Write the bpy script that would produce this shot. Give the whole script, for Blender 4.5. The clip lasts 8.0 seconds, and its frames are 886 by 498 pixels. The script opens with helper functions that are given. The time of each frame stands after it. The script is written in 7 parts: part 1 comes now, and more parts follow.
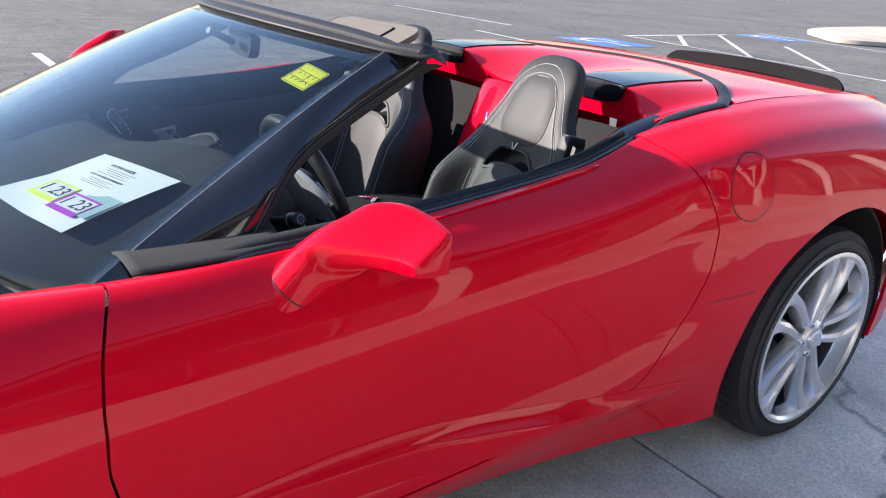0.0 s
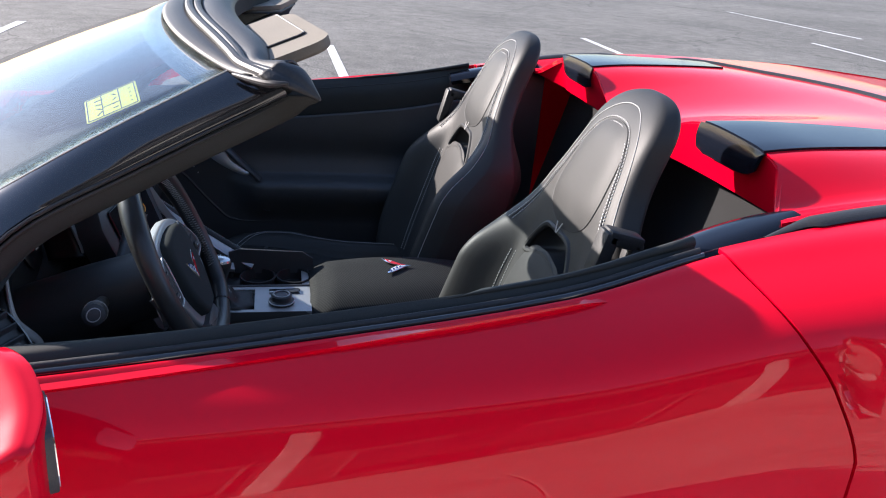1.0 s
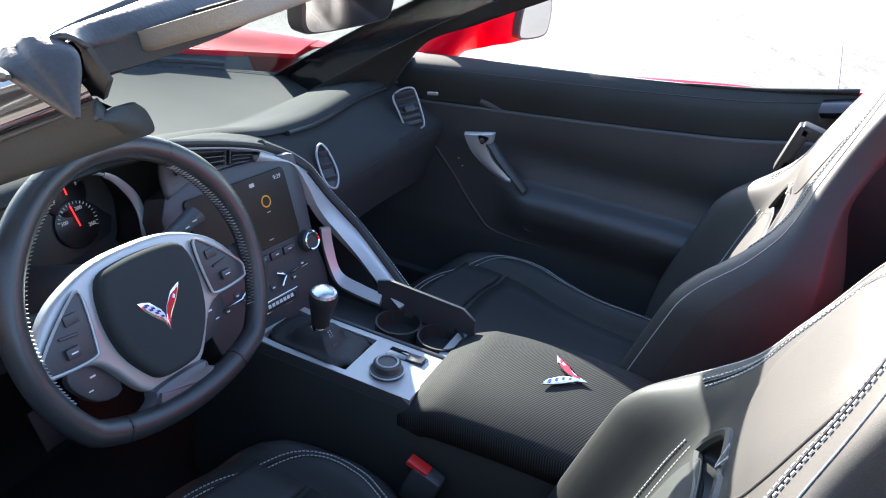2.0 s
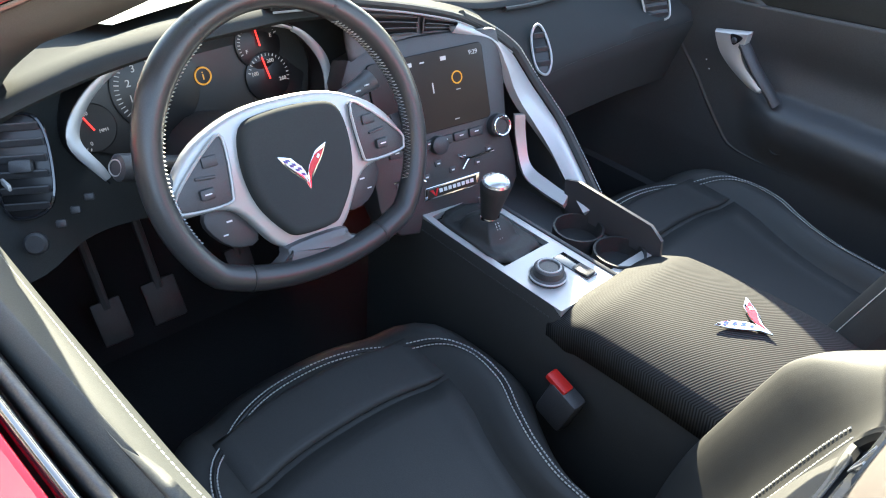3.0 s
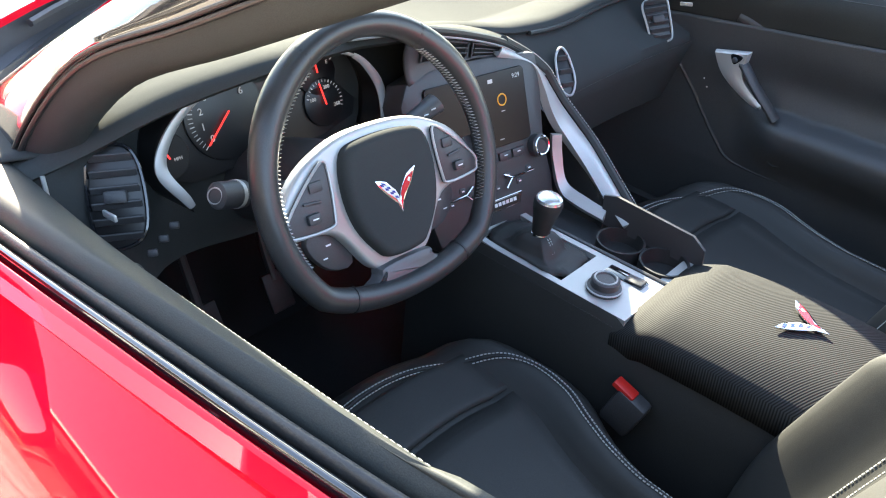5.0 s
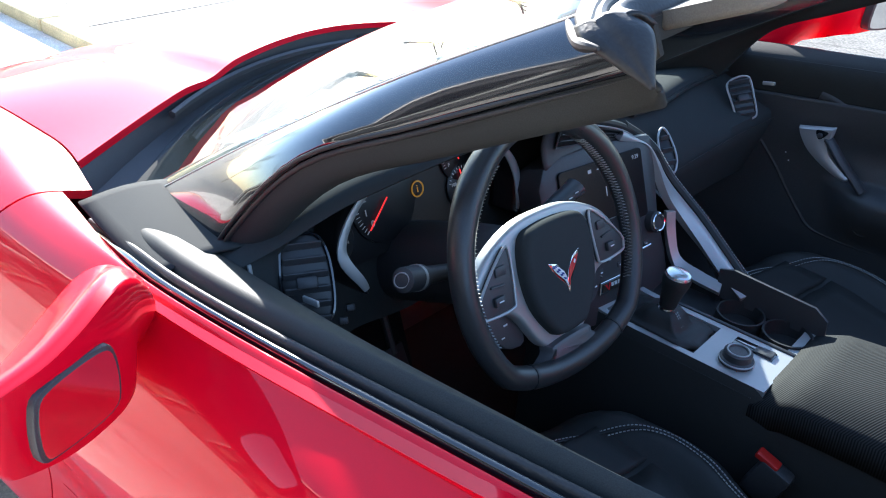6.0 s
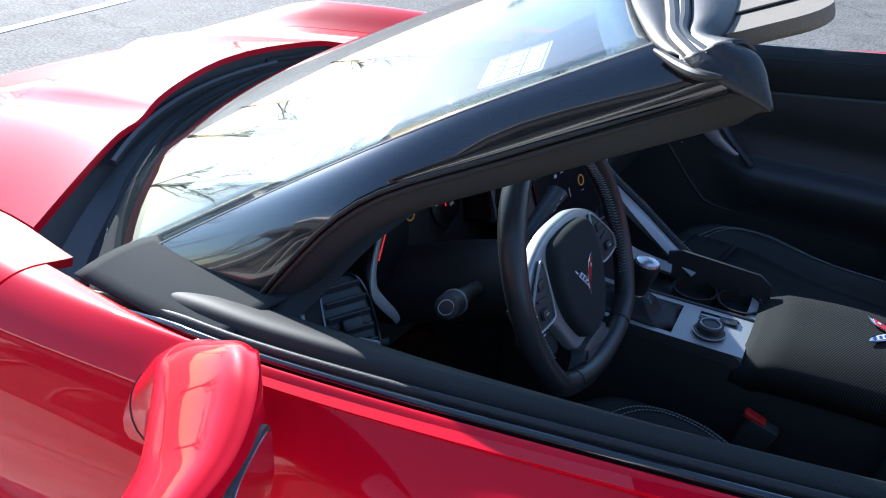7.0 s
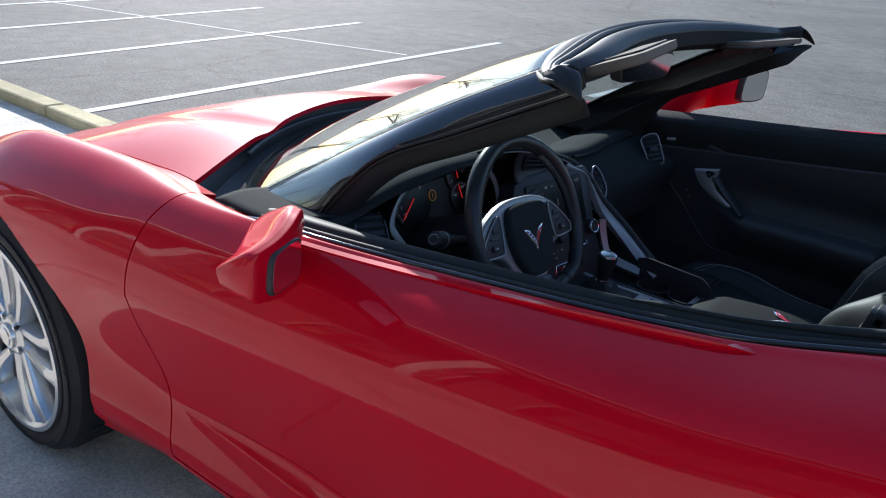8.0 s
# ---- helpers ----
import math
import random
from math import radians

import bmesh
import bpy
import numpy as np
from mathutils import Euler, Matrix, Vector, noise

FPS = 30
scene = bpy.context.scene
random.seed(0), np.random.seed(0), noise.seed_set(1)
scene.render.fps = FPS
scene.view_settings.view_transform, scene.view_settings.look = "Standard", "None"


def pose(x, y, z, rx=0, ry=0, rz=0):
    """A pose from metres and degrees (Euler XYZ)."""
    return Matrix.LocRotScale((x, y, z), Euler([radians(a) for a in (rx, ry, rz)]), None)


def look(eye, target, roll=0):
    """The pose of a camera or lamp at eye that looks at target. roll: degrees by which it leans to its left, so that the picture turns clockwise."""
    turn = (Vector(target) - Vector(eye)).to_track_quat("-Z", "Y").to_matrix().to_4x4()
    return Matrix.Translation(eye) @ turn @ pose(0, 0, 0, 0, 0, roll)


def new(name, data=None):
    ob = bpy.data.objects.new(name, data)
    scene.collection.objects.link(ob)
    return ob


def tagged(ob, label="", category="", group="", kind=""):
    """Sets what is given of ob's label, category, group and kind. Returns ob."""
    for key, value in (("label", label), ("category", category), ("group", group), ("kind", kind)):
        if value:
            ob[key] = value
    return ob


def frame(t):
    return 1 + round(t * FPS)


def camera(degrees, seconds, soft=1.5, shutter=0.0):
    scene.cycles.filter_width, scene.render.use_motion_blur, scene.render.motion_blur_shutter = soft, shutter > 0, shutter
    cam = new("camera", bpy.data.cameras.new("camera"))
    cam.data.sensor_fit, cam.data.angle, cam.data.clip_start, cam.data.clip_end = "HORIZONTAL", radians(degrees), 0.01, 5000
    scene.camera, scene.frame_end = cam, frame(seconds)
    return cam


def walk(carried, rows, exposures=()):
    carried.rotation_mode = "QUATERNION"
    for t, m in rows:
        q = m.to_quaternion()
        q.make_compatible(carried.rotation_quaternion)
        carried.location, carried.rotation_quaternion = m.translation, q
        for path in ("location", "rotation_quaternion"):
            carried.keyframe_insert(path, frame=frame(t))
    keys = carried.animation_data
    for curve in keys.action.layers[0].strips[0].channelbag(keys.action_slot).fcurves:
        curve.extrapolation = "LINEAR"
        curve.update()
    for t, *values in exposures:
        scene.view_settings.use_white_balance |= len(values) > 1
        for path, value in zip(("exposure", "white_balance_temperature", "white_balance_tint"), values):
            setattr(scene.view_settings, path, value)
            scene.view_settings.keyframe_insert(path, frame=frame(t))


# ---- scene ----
cam = camera(59.3, 8.0, 1.1)
PATH = [
    (0, (0.962, 1.963, 1.388), (-0.179, 0.479, 0.683), 5.1),
    (0.3, (0.673, 1.843, 1.366), (-0.329, 0.264, 0.658), 5.1),
    (0.5, (0.462, 1.777, 1.391), (-0.404, 0.126, 0.669), 5.0),
    (0.7, (0.260, 1.710, 1.378), (-0.453, -0.011, 0.651), 4.5),
    (1, (0.01, 1.584, 1.381), (-0.415, -0.215, 0.618), 5.0),
    (1.2, (-0.106, 1.472, 1.378), (-0.328, -0.348, 0.579), 5.1),
    (2.3, (-0.524, 0.823, 1.332), (0.428, -0.62, 0.326), 5.6),
    (2.5, (-0.539, 0.793, 1.322), (0.51, -0.526, 0.246), 4.9),
    (2.7, (-0.533, 0.779, 1.307), (0.576, -0.445, 0.181), 4.2),
    (3, (-0.531, 0.792, 1.294), (0.631, -0.333, 0.118), 3.5),
    (3.5, (-0.509, 0.8, 1.282), (0.667, -0.255, 0.056), 3.1),
    (4, (-0.493, 0.8, 1.296), (0.636, -0.294, 0.06), 3.9),
    (4.2, (-0.484, 0.826, 1.289), (0.575, -0.344, 0.059), 5.8),
    (5.3, (-0.408, 0.997, 1.321), (0.674, -0.267, 0.211), 4.4),
    (5.5, (-0.41, 1.036, 1.336), (0.772, -0.153, 0.246), 4.1),
    (5.8, (-0.357, 1.071, 1.338), (0.853, -0.157, 0.322), 4.2),
    (6, (-0.294, 1.104, 1.335), (0.847, -0.206, 0.343), 3.6),
    (6.2, (-0.192, 1.137, 1.314), (0.815, -0.268, 0.308), 3.5),
    (6.5, (-0.093, 1.187, 1.323), (0.739, -0.3, 0.277), 3.1),
    (6.8, (-0.057, 1.225, 1.337), (0.702, -0.311, 0.303), 3.4),
    (7, (-0.09, 1.247, 1.358), (0.697, -0.313, 0.384), 3.1),
    (7.2, (-0.147, 1.283, 1.359), (0.689, -0.295, 0.458), 3.9),
    (7.5, (-0.307, 1.386, 1.381), (0.655, -0.156, 0.548), 4.0),
    (7.7, (-0.437, 1.479, 1.392), (0.621, -0.018, 0.595), 4.0),
    (8, (-0.588, 1.616, 1.392), (0.533, 0.15, 0.621), 4.3),
]
walk(cam, [(t, look(eye, target, roll)) for t, eye, target, roll in PATH],
     [(0.0, 1.32, 6500, 18), (0.6, 1.32, 6500, 18), (1.2, 1.6, 6500, 18), (2.3, 3.4, 6900, 12), (3.0, 3.8, 8100, 12), (4.2, 3.8, 8100, 12), (5.3, 3.4, 7900, 12),
      (5.7, 2.8, 7200, 10), (6.0, 2.3, 6100, 10), (6.5, 1.85, 5800, 10), (7.0, 1.4, 5700, 10), (7.5, 0.9, 5750, 10), (8.0, 0.55, 5900, 10)])

# ---- light ----
SUN_EL, SUN_AZ = 22.0, -36.0
world = bpy.data.worlds.new("sky")
scene.world = world
world.use_nodes = True
wn = world.node_tree.nodes
wn.clear()
sky = wn.new("ShaderNodeTexSky")
sky.sky_type, sky.sun_disc = "NISHITA", False
sky.dust_density, sky.air_density, sky.ozone_density = 0.4, 1.0, 2.2
sky.sun_elevation, sky.sun_rotation = radians(SUN_EL), radians(90 - SUN_AZ)
bg = wn.new("ShaderNodeBackground")
bg.inputs["Strength"].default_value = 0.13
world.node_tree.links.new(sky.outputs["Color"], bg.inputs["Color"])
world.node_tree.links.new(bg.outputs["Background"], wn.new("ShaderNodeOutputWorld").inputs["Surface"])
sun_data = bpy.data.lights.new("sun", "SUN")
sun_data.energy, sun_data.angle, sun_data.color = 5.0, radians(0.53), (1.0, 0.94, 0.85)
sun = new("sun", sun_data)
SUN_DIR = Vector((math.cos(radians(SUN_EL)) * math.cos(radians(SUN_AZ)), math.cos(radians(SUN_EL)) * math.sin(radians(SUN_AZ)), math.sin(radians(SUN_EL))))
sun.matrix_world = look(SUN_DIR * 30, (0, 0, 0))


# ---- materials ----
def mat(name, color, rough=0.5, metal=0.0, grain=0.0, scale=200.0, bump=0.0, coat=0.0, stain=0.0, stain_scale=3.0, spec=0.5, alpha_glass=False):
    """A principled surface with fine grain, larger stains and bump."""
    m = bpy.data.materials.new(name)
    m.use_nodes = True
    nt = m.node_tree
    b = nt.nodes["Principled BSDF"]
    b.inputs["Base Color"].default_value = (*color, 1)
    b.inputs["Roughness"].default_value = rough
    b.inputs["Metallic"].default_value = metal
    b.inputs["Specular IOR Level"].default_value = spec
    b.inputs["Coat Weight"].default_value = coat
    b.inputs["Coat Roughness"].default_value = 0.02
    tc = nt.nodes.new("ShaderNodeTexCoord")
    if grain or stain:
        fine = nt.nodes.new("ShaderNodeTexNoise")
        fine.inputs["Scale"].default_value = scale
        fine.inputs["Detail"].default_value = 4
        nt.links.new(tc.outputs["Object"], fine.inputs["Vector"])
        big = nt.nodes.new("ShaderNodeTexNoise")
        big.inputs["Scale"].default_value = stain_scale
        big.inputs["Detail"].default_value = 5
        nt.links.new(tc.outputs["Object"], big.inputs["Vector"])

        def shade(src, amount, below):
            r = nt.nodes.new("ShaderNodeMapRange")
            r.inputs["From Min"].default_value, r.inputs["From Max"].default_value = 0.3, 0.7
            r.inputs["To Min"].default_value, r.inputs["To Max"].default_value = 1 - amount, 1 + amount
            nt.links.new(src.outputs["Fac"], r.inputs["Value"])
            mx = nt.nodes.new("ShaderNodeMix")
            mx.data_type, mx.blend_type = "RGBA", "MULTIPLY"
            mx.inputs[0].default_value = 1
            if below is None:
                mx.inputs[6].default_value = (*color, 1)
            else:
                nt.links.new(below, mx.inputs[6])
            nt.links.new(r.outputs["Result"], mx.inputs[7])
            return mx.outputs[2]

        out = shade(fine, grain, None)
        out = shade(big, stain, out)
        nt.links.new(out, b.inputs["Base Color"])
        if bump:
            bp = nt.nodes.new("ShaderNodeBump")
            bp.inputs["Strength"].default_value = bump
            bp.inputs["Distance"].default_value = 0.6 / scale
            nt.links.new(fine.outputs["Fac"], bp.inputs["Height"])
            nt.links.new(bp.outputs["Normal"], b.inputs["Normal"])
    return m


RED = mat("red_car_paint", (0.68, 0.001, 0.017), 0.42, 0.0, 0.02, 900, 0, 0.60, 0.02, 2.0, 0.02)
RED.node_tree.nodes["Principled BSDF"].inputs["Coat Roughness"].default_value = 0.02
GLOSS = mat("gloss_black_paint", (0.012, 0.013, 0.016), 0.12, 0, 0.1, 400, 0, 1.0, 0.1, 3)
PLASTIC = mat("black_grained_plastic", (0.045, 0.045, 0.048), 0.45, 0, 0.25, 900, 0.25, 0, 0.1, 6)
DASHMAT = mat("black_soft_dash_vinyl", (0.042, 0.045, 0.045), 0.95, 0, 0.2, 1200, 0.1, 0, 0.08, 5, 0.09)
LEATHER = mat("black_leather", (0.034, 0.034, 0.033), 0.5, 0, 0.2, 1100, 0.22, 0, 0.12, 6, 0.28)
RIMLEATHER = mat("worn_wheel_leather", (0.03, 0.03, 0.031), 0.34, 0, 0.2, 900, 0.15, 0, 0.15, 8, 0.5)
DARKSATIN = mat("dark_satin_plastic", (0.09, 0.09, 0.095), 0.36, 0.1, 0.08, 700, 0, 0, 0.05, 6)
LEATHER_S = mat("smooth_seat_leather", (0.038, 0.038, 0.037), 0.53, 0, 0.15, 700, 0.2, 0, 0.1, 5, 0.26)
RUBBER = mat("black_rubber", (0.02, 0.02, 0.021), 0.55, 0, 0.2, 300, 0.2, 0, 0.15, 8)
TYRE = mat("tyre_rubber", (0.022, 0.022, 0.023), 0.7, 0, 0.25, 250, 0.3, 0, 0.2, 6)
ALLOY = mat("painted_silver_alloy", (0.74, 0.74, 0.735), 0.24, 0.75, 0.03, 600, 0.0, 0.4, 0.06, 6)
DISC = mat("worn_brake_steel", (0.10, 0.095, 0.09), 0.45, 0.8, 0.2, 120, 0.1, 0, 0.2, 9)
SATIN = mat("satin_silver_trim", (0.44, 0.435, 0.43), 0.42, 0.45, 0.03, 900, 0, 0, 0.03, 5)
CHROME = mat("chrome", (0.8, 0.8, 0.81), 0.08, 1.0)
CARPET = mat("black_carpet", (0.010, 0.010, 0.011), 0.95, 0, 0.5, 700, 0.6, 0, 0.2, 7)
STITCH = mat("pale_grey_thread", (0.45, 0.45, 0.44), 0.7, 0, 0.2, 900)
TANSLAB = mat("tan_concrete", (0.42, 0.37, 0.30), 0.9, 0, 0.25, 60, 0.3, 0, 0.2, 0.6)
PADMAT = mat("soft_door_leather", (0.032, 0.035, 0.034), 0.6, 0, 0.2, 900, 0.2, 0, 0.12, 5, 0.15)
TRIMGREY = mat("grey_matte_trim", (0.030, 0.030, 0.031), 0.52, 0, 0.12, 700, 0.2, 0, 0.1, 6, 0.32)
SPOIL = mat("matte_black_spoiler", (0.010, 0.010, 0.011), 0.7, 0, 0.1, 300, 0, 0, 0.1, 4, 0.05)
NAVY = mat("dark_satin_insert", (0.006, 0.008, 0.014), 0.16, 0, 0.1, 500, 0, 0.0, 0.1, 4, 0.22)
CARD = mat("door_panel_vinyl", (0.05, 0.052, 0.055), 0.5, 0, 0.2, 600, 0.3, 0, 0.1, 5)
BARREL = mat("dark_wheel_barrel", (0.035, 0.035, 0.037), 0.5, 0.3, 0.1, 300, 0, 0, 0.2, 8)
VISOR = mat("beige_felt_lining", (0.17, 0.15, 0.12), 0.85, 0, 0.15, 800, 0.3, 0, 0.08, 5)
BUCKLE = mat("red_plastic", (0.6, 0.02, 0.015), 0.4, 0, 0.05, 300)
WHITE = mat("white_plastic_print", (0.75, 0.76, 0.78), 0.4)
BLUE = mat("dark_blue_enamel", (0.03, 0.06, 0.25), 0.25)
STEELBLUE = mat("blue_enamel", (0.05, 0.12, 0.34), 0.25)
REDEN = mat("red_enamel", (0.6, 0.02, 0.03), 0.25)
PAPER = mat("white_paper", (0.78, 0.78, 0.76), 0.8, 0, 0.03, 200, 0, 0, 0.03, 8)
INK = mat("black_ink", (0.03, 0.03, 0.03), 0.7)
YELLOW = mat("yellow_sticker", (0.8, 0.78, 0.03), 0.6, 0, 0.03, 200)
LIME = mat("yellow_green_print", (0.72, 0.8, 0.1), 0.6)
PURPLE = mat("purple_print", (0.45, 0.05, 0.5), 0.6)
TEAL = mat("pale_teal_print", (0.35, 0.5, 0.52), 0.6)
SCREEN = mat("dark_glass_screen", (0.012, 0.010, 0.012), 0.22, 0, 0, 100, 0, 0.0, 0, 3, 0.3)
GAUGE = mat("dark_gauge_face", (0.012, 0.012, 0.013), 0.35, 0, 0.1, 500)
LAMP_RED = mat("red_lamp_lens", (0.35, 0.01, 0.01), 0.1, 0, 0, 100, 0, 1.0)
LAMP_CLEAR = mat("clear_lamp_lens", (0.5, 0.52, 0.55), 0.08, 0, 0, 100, 0, 1.0)


def glow(name, color, strength):
    m = mat(name, color, 0.4)
    b = m.node_tree.nodes["Principled BSDF"]
    b.inputs["Emission Color"].default_value = (*color, 1)
    b.inputs["Emission Strength"].default_value = strength
    return m


LIT_RED = glow("lit_red_needle", (0.85, 0.03, 0.03), 0.25)
LIT_AMBER = glow("lit_amber_symbol", (0.5, 0.24, 0.03), 0.06)
LIT_WHITE = glow("lit_white_digit", (0.32, 0.34, 0.37), 0.05)


def glass(name, tint):
    """Thin tinted pane: clear straight through, with gloss that grows towards grazing."""
    m = bpy.data.materials.new(name)
    m.use_nodes = True
    nt = m.node_tree
    nt.nodes.remove(nt.nodes["Principled BSDF"])
    lw = nt.nodes.new("ShaderNodeLayerWeight")
    lw.inputs["Blend"].default_value = 0.5
    pw = nt.nodes.new("ShaderNodeMath")
    pw.operation = "POWER"
    pw.inputs[1].default_value = 4.0
    nt.links.new(lw.outputs["Facing"], pw.inputs[0])
    mr = nt.nodes.new("ShaderNodeMapRange")
    mr.inputs["To Min"].default_value, mr.inputs["To Max"].default_value = 0.04, 0.95
    nt.links.new(pw.outputs[0], mr.inputs["Value"])
    clear = nt.nodes.new("ShaderNodeBsdfTransparent")
    clear.inputs["Color"].default_value = (*tint, 1)
    gloss = nt.nodes.new("ShaderNodeBsdfGlossy")
    gloss.inputs["Roughness"].default_value = 0.0
    mix = nt.nodes.new("ShaderNodeMixShader")
    nt.links.new(mr.outputs["Result"], mix.inputs[0])
    nt.links.new(clear.outputs[0], mix.inputs[1])
    nt.links.new(gloss.outputs[0], mix.inputs[2])
    nt.links.new(mix.outputs[0], nt.nodes["Material Output"].inputs["Surface"])
    return m


GLASS = glass("tinted_windscreen_glass", (0.83, 0.88, 0.88))


def weave(name):
    """Carbon weave: two diagonal bands of fine light and dark threads."""
    m = mat(name, (0.03, 0.031, 0.033), 0.8, 0, 0, 100, 0, 0.0, 0, 3, 0.14)
    nt = m.node_tree
    b = nt.nodes["Principled BSDF"]
    tc = nt.nodes.new("ShaderNodeTexCoord")
    mp = nt.nodes.new("ShaderNodeMapping")
    mp.inputs["Rotation"].default_value = (0, 0, radians(28))
    nt.links.new(tc.outputs["Object"], mp.inputs["Vector"])
    w = nt.nodes.new("ShaderNodeTexWave")
    w.wave_type, w.bands_direction = "BANDS", "X"
    w.inputs["Scale"].default_value = 95
    w.inputs["Distortion"].default_value = 0.0
    nt.links.new(mp.outputs["Vector"], w.inputs["Vector"])
    ramp = nt.nodes.new("ShaderNodeMapRange")
    ramp.inputs["To Min"].default_value, ramp.inputs["To Max"].default_value = 0.008, 0.040
    nt.links.new(w.outputs["Fac"], ramp.inputs["Value"])
    nt.links.new(ramp.outputs["Result"], b.inputs["Base Color"])
    bp = nt.nodes.new("ShaderNodeBump")
    bp.inputs["Strength"].default_value, bp.inputs["Distance"].default_value = 0.25, 0.001
    nt.links.new(w.outputs["Fac"], bp.inputs["Height"])
    nt.links.new(bp.outputs["Normal"], b.inputs["Normal"])
    return m


CARBON = weave("carbon_weave_vinyl")


def ground_mat(name, color, scale, crack=0.0, speckle=0.35, rough=0.9):
    """Aggregate speckle, broad stains and dark cracks."""
    m = mat(name, color, rough, 0, speckle, scale, 0.5, 0, 0.22, 0.35)
    nt = m.node_tree
    b = nt.nodes["Principled BSDF"]
    src = b.inputs["Base Color"].links[0].from_socket
    tc = nt.nodes.new("ShaderNodeTexCoord")
    mid = nt.nodes.new("ShaderNodeTexNoise")
    mid.inputs["Scale"].default_value, mid.inputs["Detail"].default_value = 4.0, 8
    nt.links.new(tc.outputs["Object"], mid.inputs["Vector"])
    warp = nt.nodes.new("ShaderNodeMix")
    warp.data_type = "RGBA"
    warp.inputs[0].default_value = 0.25
    nt.links.new(tc.outputs["Object"], warp.inputs[6])
    nt.links.new(mid.outputs["Color"], warp.inputs[7])
    vor = nt.nodes.new("ShaderNodeTexVoronoi")
    vor.feature = "DISTANCE_TO_EDGE"
    vor.inputs["Scale"].default_value = 0.35
    nt.links.new(warp.outputs[2], vor.inputs["Vector"])
    line = nt.nodes.new("ShaderNodeMapRange")
    line.inputs["From Min"].default_value, line.inputs["From Max"].default_value = 0.0, 0.006
    line.inputs["To Min"].default_value, line.inputs["To Max"].default_value = 1 - crack, 1.0
    nt.links.new(vor.outputs["Distance"], line.inputs["Value"])
    patch = nt.nodes.new("ShaderNodeMapRange")
    patch.inputs["From Min"].default_value, patch.inputs["From Max"].default_value = 0.35, 0.65
    patch.inputs["To Min"].default_value, patch.inputs["To Max"].default_value = 0.82, 1.15
    nt.links.new(mid.outputs["Fac"], patch.inputs["Value"])
    for sock in (line.outputs["Result"], patch.outputs["Result"]):
        mx = nt.nodes.new("ShaderNodeMix")
        mx.data_type, mx.blend_type = "RGBA", "MULTIPLY"
        mx.inputs[0].default_value = 1
        nt.links.new(src, mx.inputs[6])
        nt.links.new(sock, mx.inputs[7])
        src = mx.outputs[2]
    nt.links.new(src, b.inputs["Base Color"])
    return m


ASPHALT = ground_mat("worn_asphalt", (0.134, 0.128, 0.115), 55, 0.5, 0.6)
CONCRETE = ground_mat("broom_concrete", (0.76, 0.69, 0.585), 130, 0.5, 0.24)
KERBMAT = ground_mat("faded_yellow_kerb", (0.55, 0.47, 0.27), 100, 0.2, 0.2)
LINE = ground_mat("worn_white_road_paint", (0.62, 0.62, 0.6), 130, 0.3, 0.25, 0.8)
BLUELINE = ground_mat("worn_blue_road_paint", (0.1, 0.2, 0.42), 130, 0.3, 0.25, 0.8)


# ---- mesh helpers ----
def part(name, bm, material, parent, label="", smooth=True, category="", kind="", auto=35):
    """Links a bmesh as one mesh object under a thing or a part."""
    me = bpy.data.meshes.new(name)
    bm.normal_update()
    bm.to_mesh(me)
    bm.free()
    me.materials.append(material)
    if smooth:
        for p in me.polygons:
            p.use_smooth = True
        if auto:
            me.set_sharp_from_angle(angle=radians(auto))
    ob = new(name, me)
    if parent is not None:
        while parent.parent is not None and parent.parent.parent is not None:
            parent = parent.parent
        ob.parent = parent
    if label or category or kind:
        tagged(ob, label, category, "", kind)
    return ob


def thing(name, label, category, loc=(0, 0, 0), group="", kind=""):
    e = new(name)
    e.location = loc
    e.empty_display_size = 0.1
    return tagged(e, label, category, group, kind)


def pchip(xs, ys):
    """A smooth monotone interpolator through the points."""
    xs, ys = np.array(xs, float), np.array(ys, float)
    o = np.argsort(xs)
    xs, ys = xs[o], ys[o]
    h, d = np.diff(xs), np.diff(ys) / np.diff(xs)
    m = np.zeros(len(xs))
    m[0], m[-1] = d[0], d[-1]
    for i in range(1, len(xs) - 1):
        if d[i - 1] * d[i] > 0:
            w1, w2 = 2 * h[i] + h[i - 1], h[i] + 2 * h[i - 1]
            m[i] = (w1 + w2) / (w1 / d[i - 1] + w2 / d[i])

    def f(x):
        x = min(max(x, xs[0]), xs[-1])
        i = min(max(int(np.searchsorted(xs, x)) - 1, 0), len(xs) - 2)
        t = (x - xs[i]) / h[i]
        return float(ys[i] * (1 + 2 * t) * (1 - t) ** 2 + h[i] * m[i] * t * (1 - t) ** 2 + ys[i + 1] * t * t * (3 - 2 * t) + h[i] * m[i + 1] * t * t * (t - 1))
    return f


def catmull(pts, n=8, closed=False):
    """A smooth path through the points."""
    p = [Vector(a) for a in pts]
    k = len(p)
    out = []
    for i in range(k if closed else k - 1):
        a = p[(i - 1) % k] if closed or i else p[0] * 2 - p[1]
        b, c = p[i], p[(i + 1) % k]
        d = p[(i + 2) % k] if closed or i + 2 < k else p[-1] * 2 - p[-2]
        for j in range(n):
            t = j / n
            out.append(0.5 * (2 * b + (c - a) * t + (2 * a - 5 * b + 4 * c - d) * t * t + (3 * b - a - 3 * c + d) * t ** 3))
    if not closed:
        out.append(p[-1].copy())
    return out


